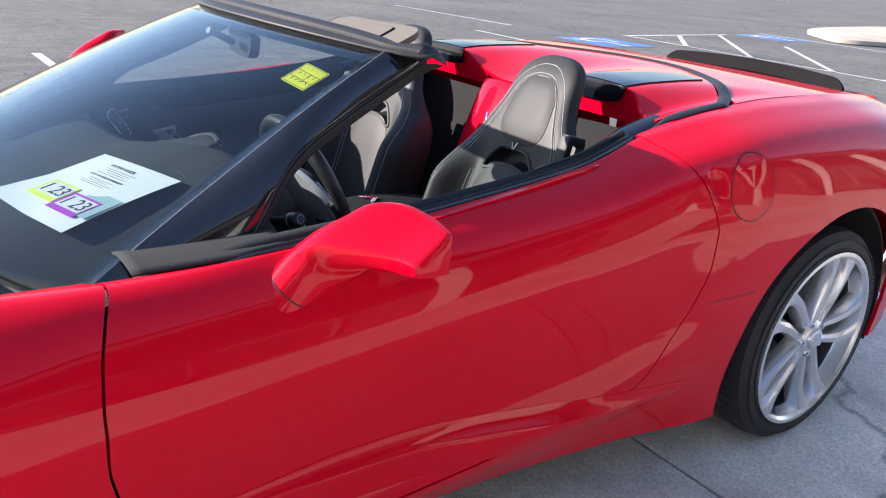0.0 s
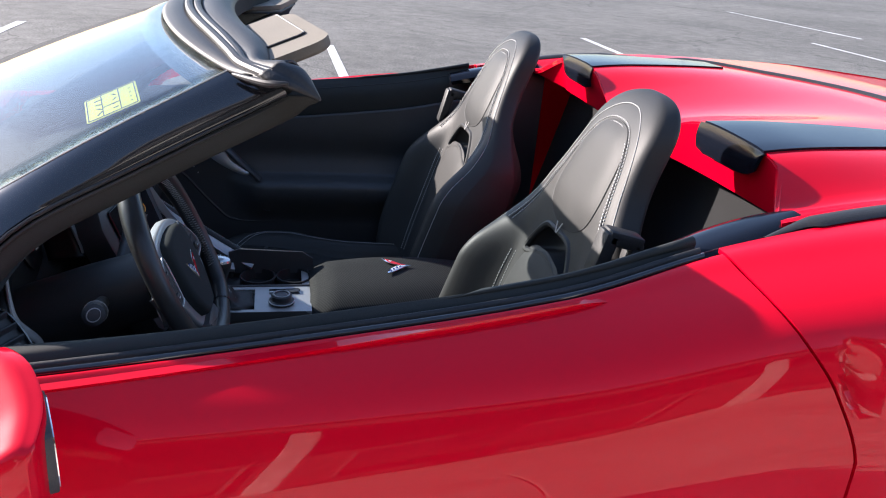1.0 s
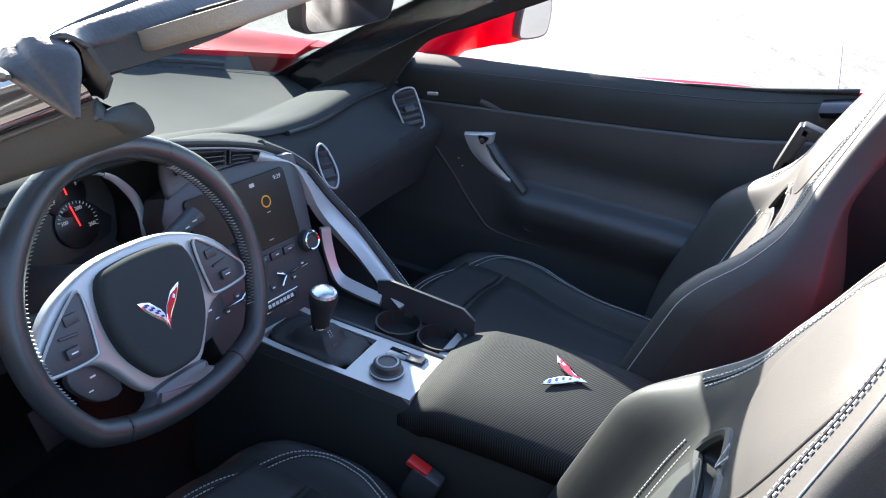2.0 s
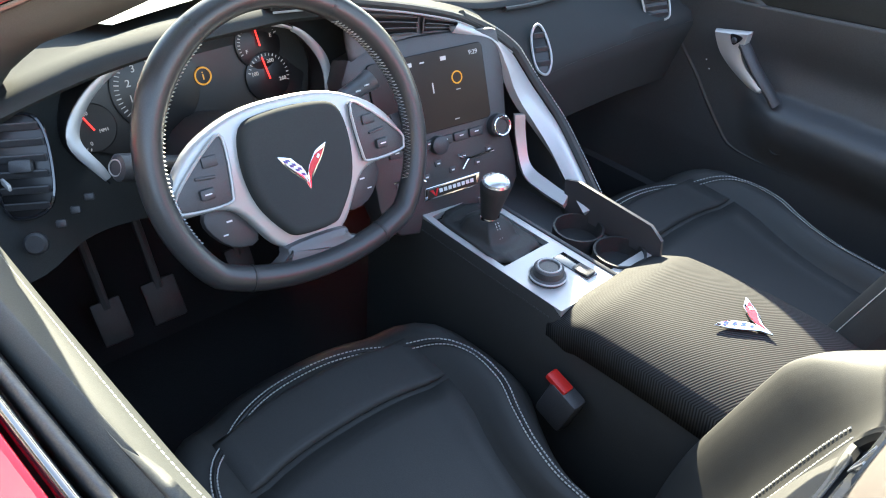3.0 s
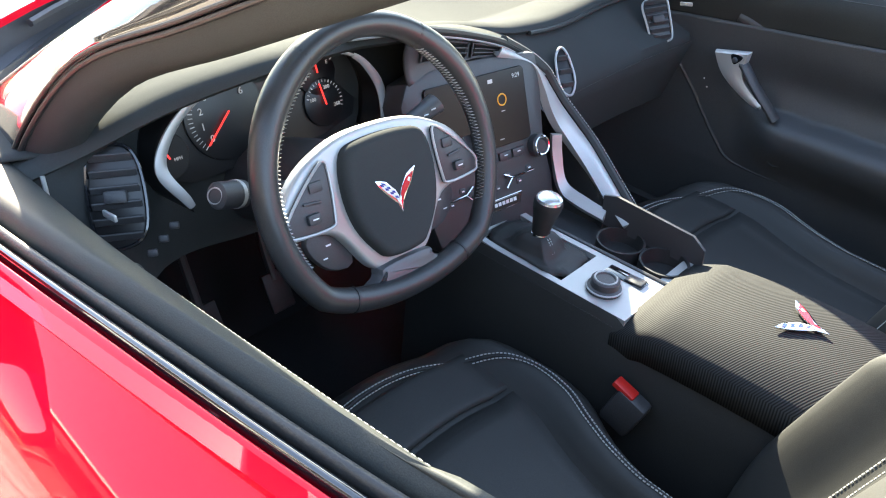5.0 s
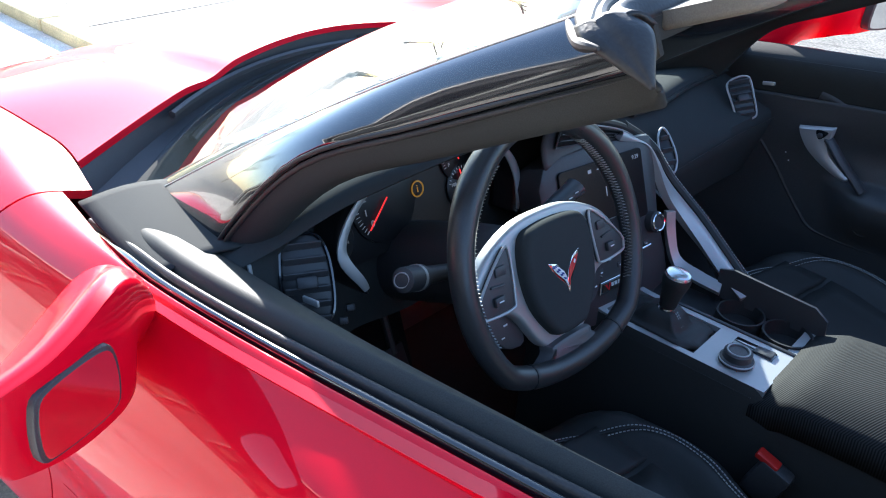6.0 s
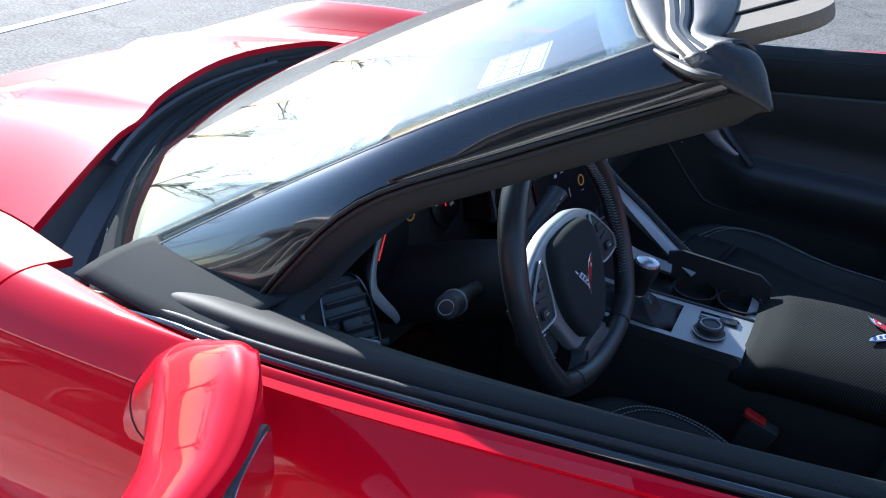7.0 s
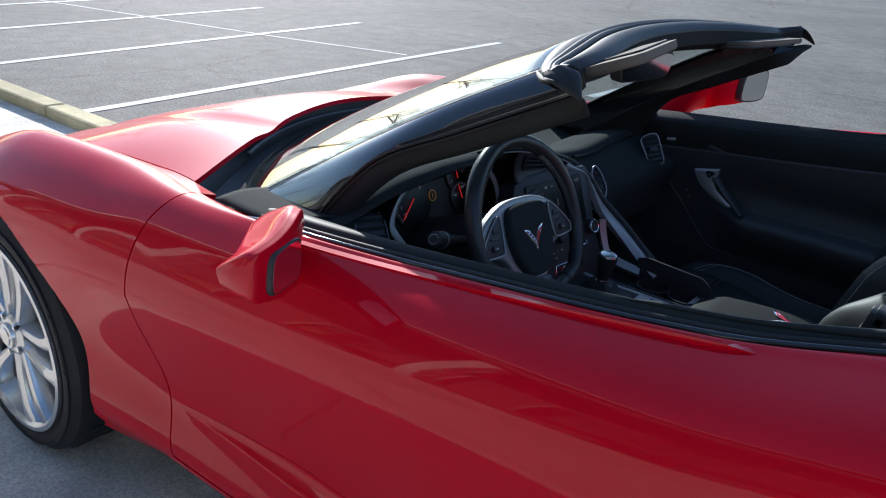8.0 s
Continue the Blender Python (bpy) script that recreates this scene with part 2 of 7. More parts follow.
def sheet(rows, thick=0.0, flip=False, cyclic=False, out=None):
    """A bmesh from rows of points; with a thickness it becomes a closed slab. out: the way its face looks."""
    bm = bmesh.new()
    g = [[bm.verts.new(p) for p in r] for r in rows]
    for a, b in zip(g, g[1:]):
        n = len(a)
        for i in range(n if cyclic else n - 1):
            j = (i + 1) % n
            f = (a[i], a[j], b[j], b[i])
            bm.faces.new(f[::-1] if flip else f)
    if out is not None:
        bm.normal_update()
        total = Vector()
        for f in bm.faces:
            total += f.normal * f.calc_area()
        if total.dot(Vector(out)) < 0:
            bmesh.ops.reverse_faces(bm, faces=bm.faces[:])
    if thick:
        solid(bm, thick)
    return bm


def solid(bm, thick):
    """Gives an open sheet a thickness against its normals."""
    bm.normal_update()
    vs, fs = list(bm.verts), list(bm.faces)
    low = {v: bm.verts.new(v.co - v.normal * thick) for v in vs}
    rim = [(e.verts[0], e.verts[1], e.link_faces[0]) for e in bm.edges if len(e.link_faces) == 1]
    for f in fs:
        bm.faces.new([low[v] for v in reversed(f.verts)])
    for a, b, f in rim:
        ring = list(f.verts)
        i = ring.index(a)
        if ring[(i + 1) % len(ring)] is not b:
            a, b = b, a
        bm.faces.new((b, a, low[a], low[b]))
    return bm


def tube(path, radius, n=10, closed=False, flat=1.0, up=None, bm=None):
    """A round or flattened rod along a path. radius: a number or a function of 0..1."""
    bm = bm or bmesh.new()
    p = [Vector(a) for a in path]
    k = len(p)
    rings = []
    ref = Vector(up) if up else None
    prev = None
    for i, c in enumerate(p):
        t = (p[(i + 1) % k] - p[i - 1]) if closed or 0 < i < k - 1 else (p[1] - p[0] if i == 0 else p[-1] - p[-2])
        t = t.normalized()
        if ref is not None:
            a = ref
        elif prev is not None:
            a = prev
        else:
            a = Vector((0, 0, 1)) if abs(t.z) < 0.9 else Vector((1, 0, 0))
        u = (a - t * a.dot(t)).normalized()
        prev = u
        w = t.cross(u)
        r = radius(i / max(1, k - 1)) if callable(radius) else radius
        rings.append([bm.verts.new(c + u * math.cos(6.28318 * j / n) * r * flat + w * math.sin(6.28318 * j / n) * r) for j in range(n)])
    for i in range(k if closed else k - 1):
        a, b = rings[i], rings[(i + 1) % k]
        for j in range(n):
            bm.faces.new((a[j], a[(j + 1) % n], b[(j + 1) % n], b[j]))
    if not closed:
        bm.faces.new(rings[0][::-1])
        bm.faces.new(rings[-1])
    return bm


def lathe(profile, n=32, m=None, bm=None, closed=False):
    """Turns a profile of (radius, height) about the z axis, then places it by m."""
    bm = bm or bmesh.new()
    m = m or Matrix()
    rings = []
    for r, h in profile:
        if r < 1e-6:
            rings.append([bm.verts.new(m @ Vector((0, 0, h)))])
        else:
            rings.append([bm.verts.new(m @ Vector((r * math.cos(6.28318 * j / n), r * math.sin(6.28318 * j / n), h))) for j in range(n)])
    pairs = list(zip(rings, rings[1:])) + ([(rings[-1], rings[0])] if closed else [])
    for a, b in pairs:
        for j in range(n):
            q = []
            for v in (a[j % len(a)], a[(j + 1) % len(a)], b[(j + 1) % len(b)], b[j % len(b)]):
                if v not in q:
                    q.append(v)
            if len(q) > 2:
                bm.faces.new(q)
    return bm


def plate(outline, depth, m=None, bevel=0.0, seg=2, bm=None, dome=0.0):
    """A slab from a flat outline, drawn in x and y, its back at z = 0, placed by m."""
    own = bmesh.new()
    low = [own.verts.new((x, y, 0)) for x, y in outline]
    top = [own.verts.new((x, y, depth)) for x, y in outline]
    own.faces.new(low[::-1])
    own.faces.new(top)
    n = len(outline)
    for i in range(n):
        own.faces.new((low[i], low[(i + 1) % n], top[(i + 1) % n], top[i]))
    bmesh.ops.recalc_face_normals(own, faces=own.faces[:])
    if bevel:
        ed = [e for e in own.edges if all(v in set(top) for v in e.verts)]
        bmesh.ops.bevel(own, geom=ed, offset=bevel, segments=seg, affect="EDGES", profile=0.5)
    if m is not None:
        own.transform(m)
    return own


def box(size, m=None, bevel=0.0, seg=2):
    bm = bmesh.new()
    bmesh.ops.create_cube(bm, size=1)
    bm.transform(Matrix.Diagonal((*size, 1)))
    if bevel:
        bmesh.ops.bevel(bm, geom=bm.edges[:], offset=bevel, segments=seg, affect="EDGES", profile=0.5)
    if m is not None:
        bm.transform(m)
    return bm


def merge(a, b):
    """Adds the bmesh b to a."""
    me = bpy.data.meshes.new("tmp")
    b.to_mesh(me)
    b.free()
    a.from_mesh(me)
    bpy.data.meshes.remove(me)
    return a


def frame_of(origin, right, up):
    """A matrix whose x runs along right, y along up, z out of the face."""
    r = Vector(right).normalized()
    u = Vector(up)
    u = (u - r * u.dot(r)).normalized()
    w = r.cross(u)
    return Matrix(((r.x, u.x, w.x, origin[0]), (r.y, u.y, w.y, origin[1]), (r.z, u.z, w.z, origin[2]), (0, 0, 0, 1)))


def rounded(w, h, r, n=5):
    """A rounded rectangle outline about the origin."""
    out = []
    for cx, cy, a0 in ((w / 2 - r, h / 2 - r, 0), (-w / 2 + r, h / 2 - r, 90), (-w / 2 + r, -h / 2 + r, 180), (w / 2 - r, -h / 2 + r, 270)):
        for i in range(n + 1):
            a = radians(a0 + 90 * i / n)
            out.append((cx + r * math.cos(a), cy + r * math.sin(a)))
    return out


def smooth_outline(pts, n=5):
    return [(v.x, v.y) for v in catmull([(x, y, 0) for x, y in pts], n, True)]


def dashes(path, parent, material=None, r=0.0011, step=0.006, name="stitching", label=""):
    """A row of thread stitches along a path."""
    p = [Vector(a) for a in path]
    cum = [0.0]
    for a, b in zip(p, p[1:]):
        cum.append(cum[-1] + (b - a).length)
    bm = bmesh.new()
    s = 0.0

    def at(d):
        i = min(max(int(np.searchsorted(cum, d)) - 1, 0), len(p) - 2)
        f = (d - cum[i]) / max(1e-9, cum[i + 1] - cum[i])
        return p[i].lerp(p[i + 1], f)
    while s + step * 0.62 < cum[-1]:
        tube([at(s), at(s + step * 0.62)], r, 5, bm=bm)
        s += step
    return part(name, bm, material or STITCH, parent, label)


def words(text, size, m, material, parent, name="lettering", depth=0.0006):
    """Raised lettering in the built-in font, joined to a mesh."""
    cu = bpy.data.curves.new("lettering", "FONT")
    cu.body, cu.size, cu.extrude, cu.align_x, cu.align_y = text, size, depth, "CENTER", "CENTER"
    cu.resolution_u = 3
    tmp = new("lettering_tmp", cu)
    me = bpy.data.meshes.new_from_object(tmp)
    bpy.data.objects.remove(tmp)
    bm = bmesh.new()
    bm.from_mesh(me)
    bpy.data.meshes.remove(me)
    bm.transform(m)
    return part(name, bm, material, parent)


# ---- ground ----
def flat(name, x0, x1, y0, y1, z, material, label, category, n=1, kind="structure"):
    bm = bmesh.new()
    f = bm.faces.new([bm.verts.new(p) for p in ((x0, y0, z), (x1, y0, z), (x1, y1, z), (x0, y1, z))])
    return part(name, bm, material, None, label, False, category, kind)


flat("ground", -600, 600, -600, 600, -0.022, ASPHALT, "worn grey asphalt of the car park", "ground")


def stripe(a, b, width=0.1, label="worn white painted parking line on asphalt", material=None, z=-0.018):
    a, b = Vector((*a, z)), Vector((*b, z))
    w = (b - a).normalized().cross(Vector((0, 0, 1))) * width / 2
    n = max(2, int((b - a).length / 0.12))
    rows = []
    for i in range(n + 1):
        p = a.lerp(b, i / n)
        k = 1 + 0.12 * (noise.noise(p * 3.1) )
        rows.append([p - w * k, p + w * k])
    bm = sheet(rows)
    return part("parking_line", bm, material or LINE, None, label, False, "road marking", "structure")


for a, b in (((4.77, -0.99), (5.42, -7.15)), ((6.72, -1.0), (7.62, -6.75)), ((8.5, -1.0), (9.52, -6.5)), ((10.4, -1.0), (11.3, -6.3)),
             ((2.87, -5.0), (2.85, -8.5)), ((-0.66, -4.6), (-0.64, -7.9)), ((-4.58, -5.6), (-4.62, -9.97)), ((-9.34, -5.4), (-9.5, -11.2)),
             ((-13.4, -4.5), (-13.6, -10.8)), ((-11.5, -12.4), (-11.2, -17)), ((-20.5, -6.0), (-20.9, -12.0))):
    stripe(a, b)
for a, b in (((-13.6, -10.7), (-18.5, -11.4)), ((-13.5, -8.9), (-15.8, -10.9)), ((-13.4, -7.2), (-18.1, -11.4)), ((-13.4, -5.5), (-17.5, -9.0)), ((-13.4, -4.5), (-20.5, -5.4))):
    stripe(a, b, 0.11, "white painted hatching of the access aisle")
for a, b in (((5.35, -5.2), (7.0, -4.72)), ((7.0, -4.72), (11.5, -3.75))):
    stripe(a, b, 0.05, "pale sealed crack across the asphalt", z=-0.019)


def access_symbol(cx, cy, turn):
    """A wheelchair sign in white on a blue painted square."""
    t = thing("access_sign", "blue painted square with a white wheelchair symbol", "road marking", (cx, cy, -0.021), "access signs", "structure")
    bm = box((1.5, 1.5, 0.004), pose(0, 0, 0.003), 0)
    part("blue_square", bm, BLUELINE, t, smooth=False)
    ring = [(0.36 * math.cos(a), 0.36 * math.sin(a) - 0.15, 0.009) for a in [radians(150 + i * 12) for i in range(21)]]
    bm = tube(ring, 0.055, 4, flat=0.06, up=(0, 0, 1))
    merge(bm, tube([(0.0, 0.42, 0.009), (0.0, 0.02, 0.009), (0.3, 0.02, 0.009), (0.42, -0.36, 0.009), (0.52, -0.36, 0.009)], 0.055, 4, flat=0.06, up=(0, 0, 1)))
    merge(bm, lathe([(0, 0.008), (0.1, 0.008), (0.1, 0.005)], 14, pose(0, 0.55, 0)))
    part("wheelchair_symbol", bm, LINE, t, smooth=False)
    t.rotation_euler = (0, 0, radians(turn))
    return t


access_symbol(-11.6, -9.5, 0)
access_symbol(-19.8, -10.8, 0)

# raised concrete apron on the driver's side of the lot, its slabs and kerb stones
APRON_Z = 0.002
apron = thing("pavement", "grey concrete slabs under and beside the car", "pavement", kind="structure")
SLAB = 3.05
for ix in range(-5, 6):
    for iy in range(0, 3):
        x0, y0 = -0.87 + ix * SLAB, -0.95 + iy * SLAB
        o = part("slab", box((SLAB - 0.014, SLAB - 0.014, 0.1), pose(x0 + SLAB / 2, y0 + SLAB / 2, APRON_Z - 0.006 - 0.05), 0.006, 1), CONCRETE, apron, smooth=False)
kerb = thing("kerb", "faded yellow painted concrete kerb edge", "kerb", kind="structure")
for i in range(12):
    part("kerb_stone", box((1.5 - 0.008, 0.16, 0.15), pose(3.2 + 1.5 * i + 0.75, -0.86, 0.0), 0.02, 2), KERBMAT, kerb, smooth=False)
island = thing("traffic_island", "tan concrete island in the car park", "kerb", kind="structure")
part("island_slab", plate(smooth_outline([(-22, -9.2), (-30, -8.0), (-42, -10.5), (-36, -14.5), (-26, -13.0), (-22.5, -11)], 6), 0.12, None, 0.03), TANSLAB, island)

# ---- the car: outer skin ----
car = thing("convertible_car", "glossy red two-seat convertible with its roof folded away", "car")

X = [2.20, 2.00, 1.70, 1.355, 1.00, 0.70, 0.35, 0.00, -0.35, -0.60, -0.90, -1.20, -1.50, -1.80, -2.05, -2.16]
NODES = [
    # (y, z) of the skin at each station, from the sill up over the shoulder
    [(0.60, .22), (.76, .20), (.86, .19), (.88, .19), (.84, .19), (.79, .19), (.78, .19), (.785, .19), (.81, .19), (.845, .195), (.90, .20), (.91, .21), (.91, .22), (.89, .25), (.82, .30), (.72, .32)],
    [(0.64, .32), (.80, .30), (.89, .29), (.905, .29), (.885, .29), (.865, .29), (.862, .30), (.872, .325), (.895, .375), (.915, .43), (.925, .45), (.93, .46), (.93, .46), (.905, .47), (.84, .48), (.75, .5)],
    [(0.64, .40), (.80, .42), (.895, .45), (.91, .47), (.878, .455), (.845, .445), (.838, .45), (.850, .47), (.880, .51), (.908, .57), (.93, .62), (.94, .63), (.94, .63), (.92, .62), (.86, .62), (.77, .62)],
    [(0.63, .47), (.79, .52), (.885, .58), (.92, .645), (.91, .66), (.895, .67), (.892, .70), (.895, .735), (.90, .765), (.905, .80), (.93, .815), (.94, .83), (.94, .83), (.915, .81), (.86, .78), (.78, .76)],
    [(0.60, .52), (.74, .60), (.84, .69), (.885, .76), (.875, .785), (.862, .80), (.858, .825), (.862, .86), (.868, .90), (.872, .952), (.89, .985), (.885, .995), (.875, .995), (.85, .975), (.80, .945), (.74, .92)],
    [(0.55, .545), (.66, .635), (.74, .745), (.755, .845), (.755, .86), (.79, .862), (.80, .885), (.785, .915), (.765, .955), (.748, 1.003), (.76, 1.045), (.75, 1.056), (.735, 1.052), (.70, 1.034), (.64, 1.008), (.60, .982)],
    [(0.50, .545), (.58, .62), (.62, .715), (.625, .79), (.635, .815), (.70, .84), (.79, .88), (.775, .912), (.755, .952), (.70, 1.01), (.685, 1.055), (.66, 1.070), (.64, 1.070), (.60, 1.054), (.55, 1.030), (.52, 1.008)],
]
NY = [pchip(X, [p[0] for p in row]) for row in NODES]
NZ = [pchip(X, [p[1] for p in row]) for row in NODES]


SILL_Z = pchip([-0.75, -0.6, -0.2, 0.2, 0.5, 1.0], [0.368, 0.366, 0.391, 0.418, 0.414, 0.41])


def skin(x, v):
    """The left half's outer skin: v runs from 0 at the sill to 6 at the deck."""
    k = [(NY[i](x), NZ[i](x)) for i in range(7)]
    i = min(int(v), 5)
    t = v - i
    b, c = k[i], k[i + 1]
    a = k[i - 1] if i else (2 * b[0] - c[0], 2 * b[1] - c[1])
    d = k[i + 2] if i < 5 else (2 * c[0] - b[0], 2 * c[1] - b[1])
    q = [0.5 * (2 * b[j] + (c[j] - a[j]) * t + (2 * a[j] - 5 * b[j] + 4 * c[j] - d[j]) * t * t + (3 * b[j] - a[j] - 3 * c[j] + d[j]) * t ** 3) for j in (0, 1)]
    cl = lambda u: max(0.0, min(1.0, u))
    dent = 0.022 * cl((-0.664 - x) / 0.010) * cl((x + 0.724) / 0.05) * math.exp(-((q[1] - 0.915 - 0.12 * (x + 0.70)) / 0.030) ** 4)
    crease = 0.0065 * math.exp(-abs(v - 3.0) / 0.22) * cl((1.2 - x) / 0.4) * cl((x + 1.0) / 0.35)
    return Vector((x, q[0] - dent + crease, q[1]))


CUT_F = pchip([0.15, 0.3, 0.45, 0.545, 0.605, 0.697, 0.772, 0.824, 0.882, 0.93], [0.66, 0.68, 0.708, 0.731, 0.742, 0.745, 0.738, 0.724, 0.695, 0.666])
CUT_R = pchip([0.15, 0.36, 0.42, 0.50, 0.62, 0.72, 0.80, 0.90, 0.96, 1.02, 1.2], [-0.36, -0.42, -0.50, -0.575, -0.665, -0.700, -0.698, -0.655, -0.612, -0.575, -0.52])


def panel(v0, v1, xa, xb, nu, nv, side, arch=None, thick=0.012, bias=1.0):
    """A piece of the skin between two cut lines, given as functions of height."""
    rows = []
    for i in range(nu + 1):
        row = []
        for j in range(nv + 1):
            v = v0 + (v1 - v0) * j / nv
            z = 0.6
            for _ in range(5):
                x = xa(z) + (xb(z) - xa(z)) * (1 - (1 - i / nu) ** bias)
                z = skin(x, v).z
            p = skin(x, v)
            row.append(Vector((p.x, p.y * side, p.z)))
        rows.append(row)
    bm = sheet(rows, 0, False, False, (0, side, 0.2))
    if arch:
        ax, az, r = arch
        gone = [f for f in bm.faces if math.hypot(f.calc_center_median().x - ax, f.calc_center_median().z - az) < r and f.calc_center_median().z < az + r]
        edge = {v for f in gone for v in f.verts}
        bmesh.ops.delete(bm, geom=gone, context="FACES_KEEP_BOUNDARY")
        bm.verts.ensure_lookup_table()
        for v in list(bm.verts):
            if not v.link_faces:
                bm.verts.remove(v)
        for v in bm.verts:
            if v in edge or math.hypot(v.co.x - ax, v.co.z - az) < r:
                d = math.hypot(v.co.x - ax, v.co.z - az)
                if d < r * 1.12 and v.co.z > 0.2:
                    v.co.x, v.co.z = ax + (v.co.x - ax) * r / d, az + (v.co.z - az) * r / d
    if thick:
        solid(bm, thick)
    return bm


GAP = 0.0025
const = lambda c: (lambda z: c)
REAR_ARCH, FRONT_ARCH = (-1.338, 0.338, 0.460), (1.355, 0.33, 0.375)
quarter_front = lambda z: CUT_R(z) - GAP
doors = {}
for side in (1, -1):
    part("front_fender", panel(0.0, 6, lambda z: CUT_F(z) + GAP, const(2.2), 62, 44, side, FRONT_ARCH), RED, car)
    part("rear_quarter_panel", panel(0.0, 6, const(-2.16), quarter_front, 84, 60, side, REAR_ARCH, 0.012, 1.5), RED, car)
    part("rocker_panel", panel(0.0, 0.972, lambda z: CUT_R(z) - GAP, lambda z: CUT_F(z) + GAP, 60, 22, side), RED, car)
    door = part("door", panel(1.028, 5.55, lambda z: CUT_R(z) + GAP, lambda z: CUT_F(z) - GAP, 70, 84, side, None, 0.02), RED, car, "closed red door with a flush outer skin")
    doors[side] = door
    # wheel housings behind the arches
    for (ax, az, r), wy in ((REAR_ARCH, 0.9), (FRONT_ARCH, 0.88)):
        prof = [(r + 0.012, 0.50), (r + 0.012, wy - 0.025), (r + 0.002, wy - 0.02)]
        m = Matrix(((1, 0, 0, ax), (0, 0, side, 0), (0, 1, 0, az), (0, 0, 0, 1)))
        arc = []
        for rr, h in ((0.02, 0.5), *prof):
            arc.append([m @ Vector((rr * math.cos(a), rr * math.sin(a), h)) for a in [radians(-13 + 206 * i / 30) for i in range(31)]])
        part("wheel_housing", sheet(arc, 0.004), PLASTIC, car)

# fuel flap on the driver's side, its ring seam let into the panel


def skin_at(x, z, side=1, lift=0.0):
    """The skin at a length and a height."""
    lo, hi = 0.0, 5.0
    for _ in range(28):
        mid = (lo + hi) / 2
        if skin(x, mid).z < z:
            lo = mid
        else:
            hi = mid
    p = skin(x, lo)
    return Vector((p.x, (p.y + lift) * side, p.z))


def on_skin_disc(cx, cz, r0, r1, lift, n=40):
    return [[skin_at(cx + rr * math.cos(6.28318 * i / n), cz + rr * math.sin(6.28318 * i / n), 1, lift) for rr in (r0, (r0 + r1) / 2, r1)] for i in range(n + 1)]


part("fuel_flap", sheet(on_skin_disc(-0.815, 0.905, 0.0, 0.083, 0.0012), 0.003, False, False, (0, 1, 0)), RED, car)
part("fuel_flap_seam", sheet(on_skin_disc(-0.815, 0.905, 0.0835, 0.0858, 0.0010), 0.002, False, False, (0, 1, 0)), RUBBER, car, "thin black seam round the fuel flap")
# flared blade along the foot of each door, fading out before the rear wheel
for side in (1, -1):
    rows = []
    for i in range(61):
        x = 0.655 - 1.36 * i / 60
        k = min(1.0, (x + 0.705) / 0.24) ** 0.8 if x > -0.705 else 0.0
        k *= min(1.0, (0.657 - x) / 0.35)
        zc = SILL_Z(x)
        row = []
        for dz, out_y in ((0.040, 0.0006), (0.026, 0.0028), (0.014, 0.0075), (0.005, 0.0135), (0.0, 0.0165), (-0.004, 0.0168), (-0.022, 0.0125), (-0.045, 0.0065), (-0.068, 0.0006)):
            p = skin_at(x, zc + dz * (0.25 + 0.75 * k), side, 0.0006 + out_y * k)
            row.append(p)
        rows.append(row)
    part("sill_blade", sheet(rows, 0.003, False, False, (0, side, 0.1)), RED, car, "flared red blade along the foot of the door", auto=25)
# seam between the quarter panel and the lower bumper corner
part("quarter_seam", tube([skin_at(-0.705 - 0.20 * i / 24, 0.606 + 0.002 * i / 24, 1, 0.0) for i in range(25)], 0.0010, 5), RUBBER, car, "fine dark seam across the quarter panel")
# underbody and floor pan
part("underbody", box((3.9, 1.5, 0.06), pose(-0.05, 0, 0.2), 0.02), PLASTIC, car)

# hood
HZ_C = pchip([0.80, 0.95, 1.23, 1.63, 1.97, 2.2], [0.905, 0.90, 0.872, 0.775, 0.665, 0.55])


def hood_rear(y):
    return 1.06 - 0.22 * (abs(y) / 0.66) ** 1.7


rows = []
for i in range(41):
    row = []
    for j in range(49):
        s = -1 + 2 * j / 48
        ye = NY[6](1.2)
        y0 = s * 0.64
        x0 = hood_rear(y0)
        x = x0 + (2.2 - x0) * i / 40
        ymax = NY[6](x) - 0.004
        y = s * ymax
        ze, zc = NZ[6](x), HZ_C(x)
        a = abs(s)
        dome = 1 - min(1, max(0, (a - 0.05) / 0.95)) ** 1.6
        ridge = 0.018 * math.exp(-((a - 0.52) / 0.07) ** 2) * min(1, (2.2 - x) / 0.5)
        row.append((x, y, ze + (zc - ze) * dome - ridge * 0.6))
    rows.append(row)
part("hood", sheet(rows, 0.012, False, False, (0, 0, 1)), RED, car, "glossy red hood with a raised centre")
# front and rear ends
rows = []
for j in range(33):
    s = -1 + 2 * j / 32
    yw = 0.5 * s
    xw = 2.2 + 0.08 * (1 - s * s)
    rows.append([(xw - 0.03 * (1 - s * s), yw, 0.545 + 0.005 * (1 - s * s)), (xw + 0.03, yw * 1.1, 0.47), (xw + 0.04, yw * 1.2, 0.38), (xw + 0.02, yw * 1.2, 0.28), (xw - 0.05, yw * 1.2, 0.2)])
part("front_bumper", sheet(rows, 0.012, False, False, (1, 0, 0)), RED, car)
part("front_grille", box((0.03, 0.8, 0.12), pose(2.305, 0, 0.37), 0.02), PLASTIC, car)
for s in (1, -1):
    part("headlight", box((0.32, 0.13, 0.05), pose(1.95, s * 0.67, 0.635, 0, 12, -s * 22), 0.022), LAMP_CLEAR, car, "clear narrow headlight")
rows = []
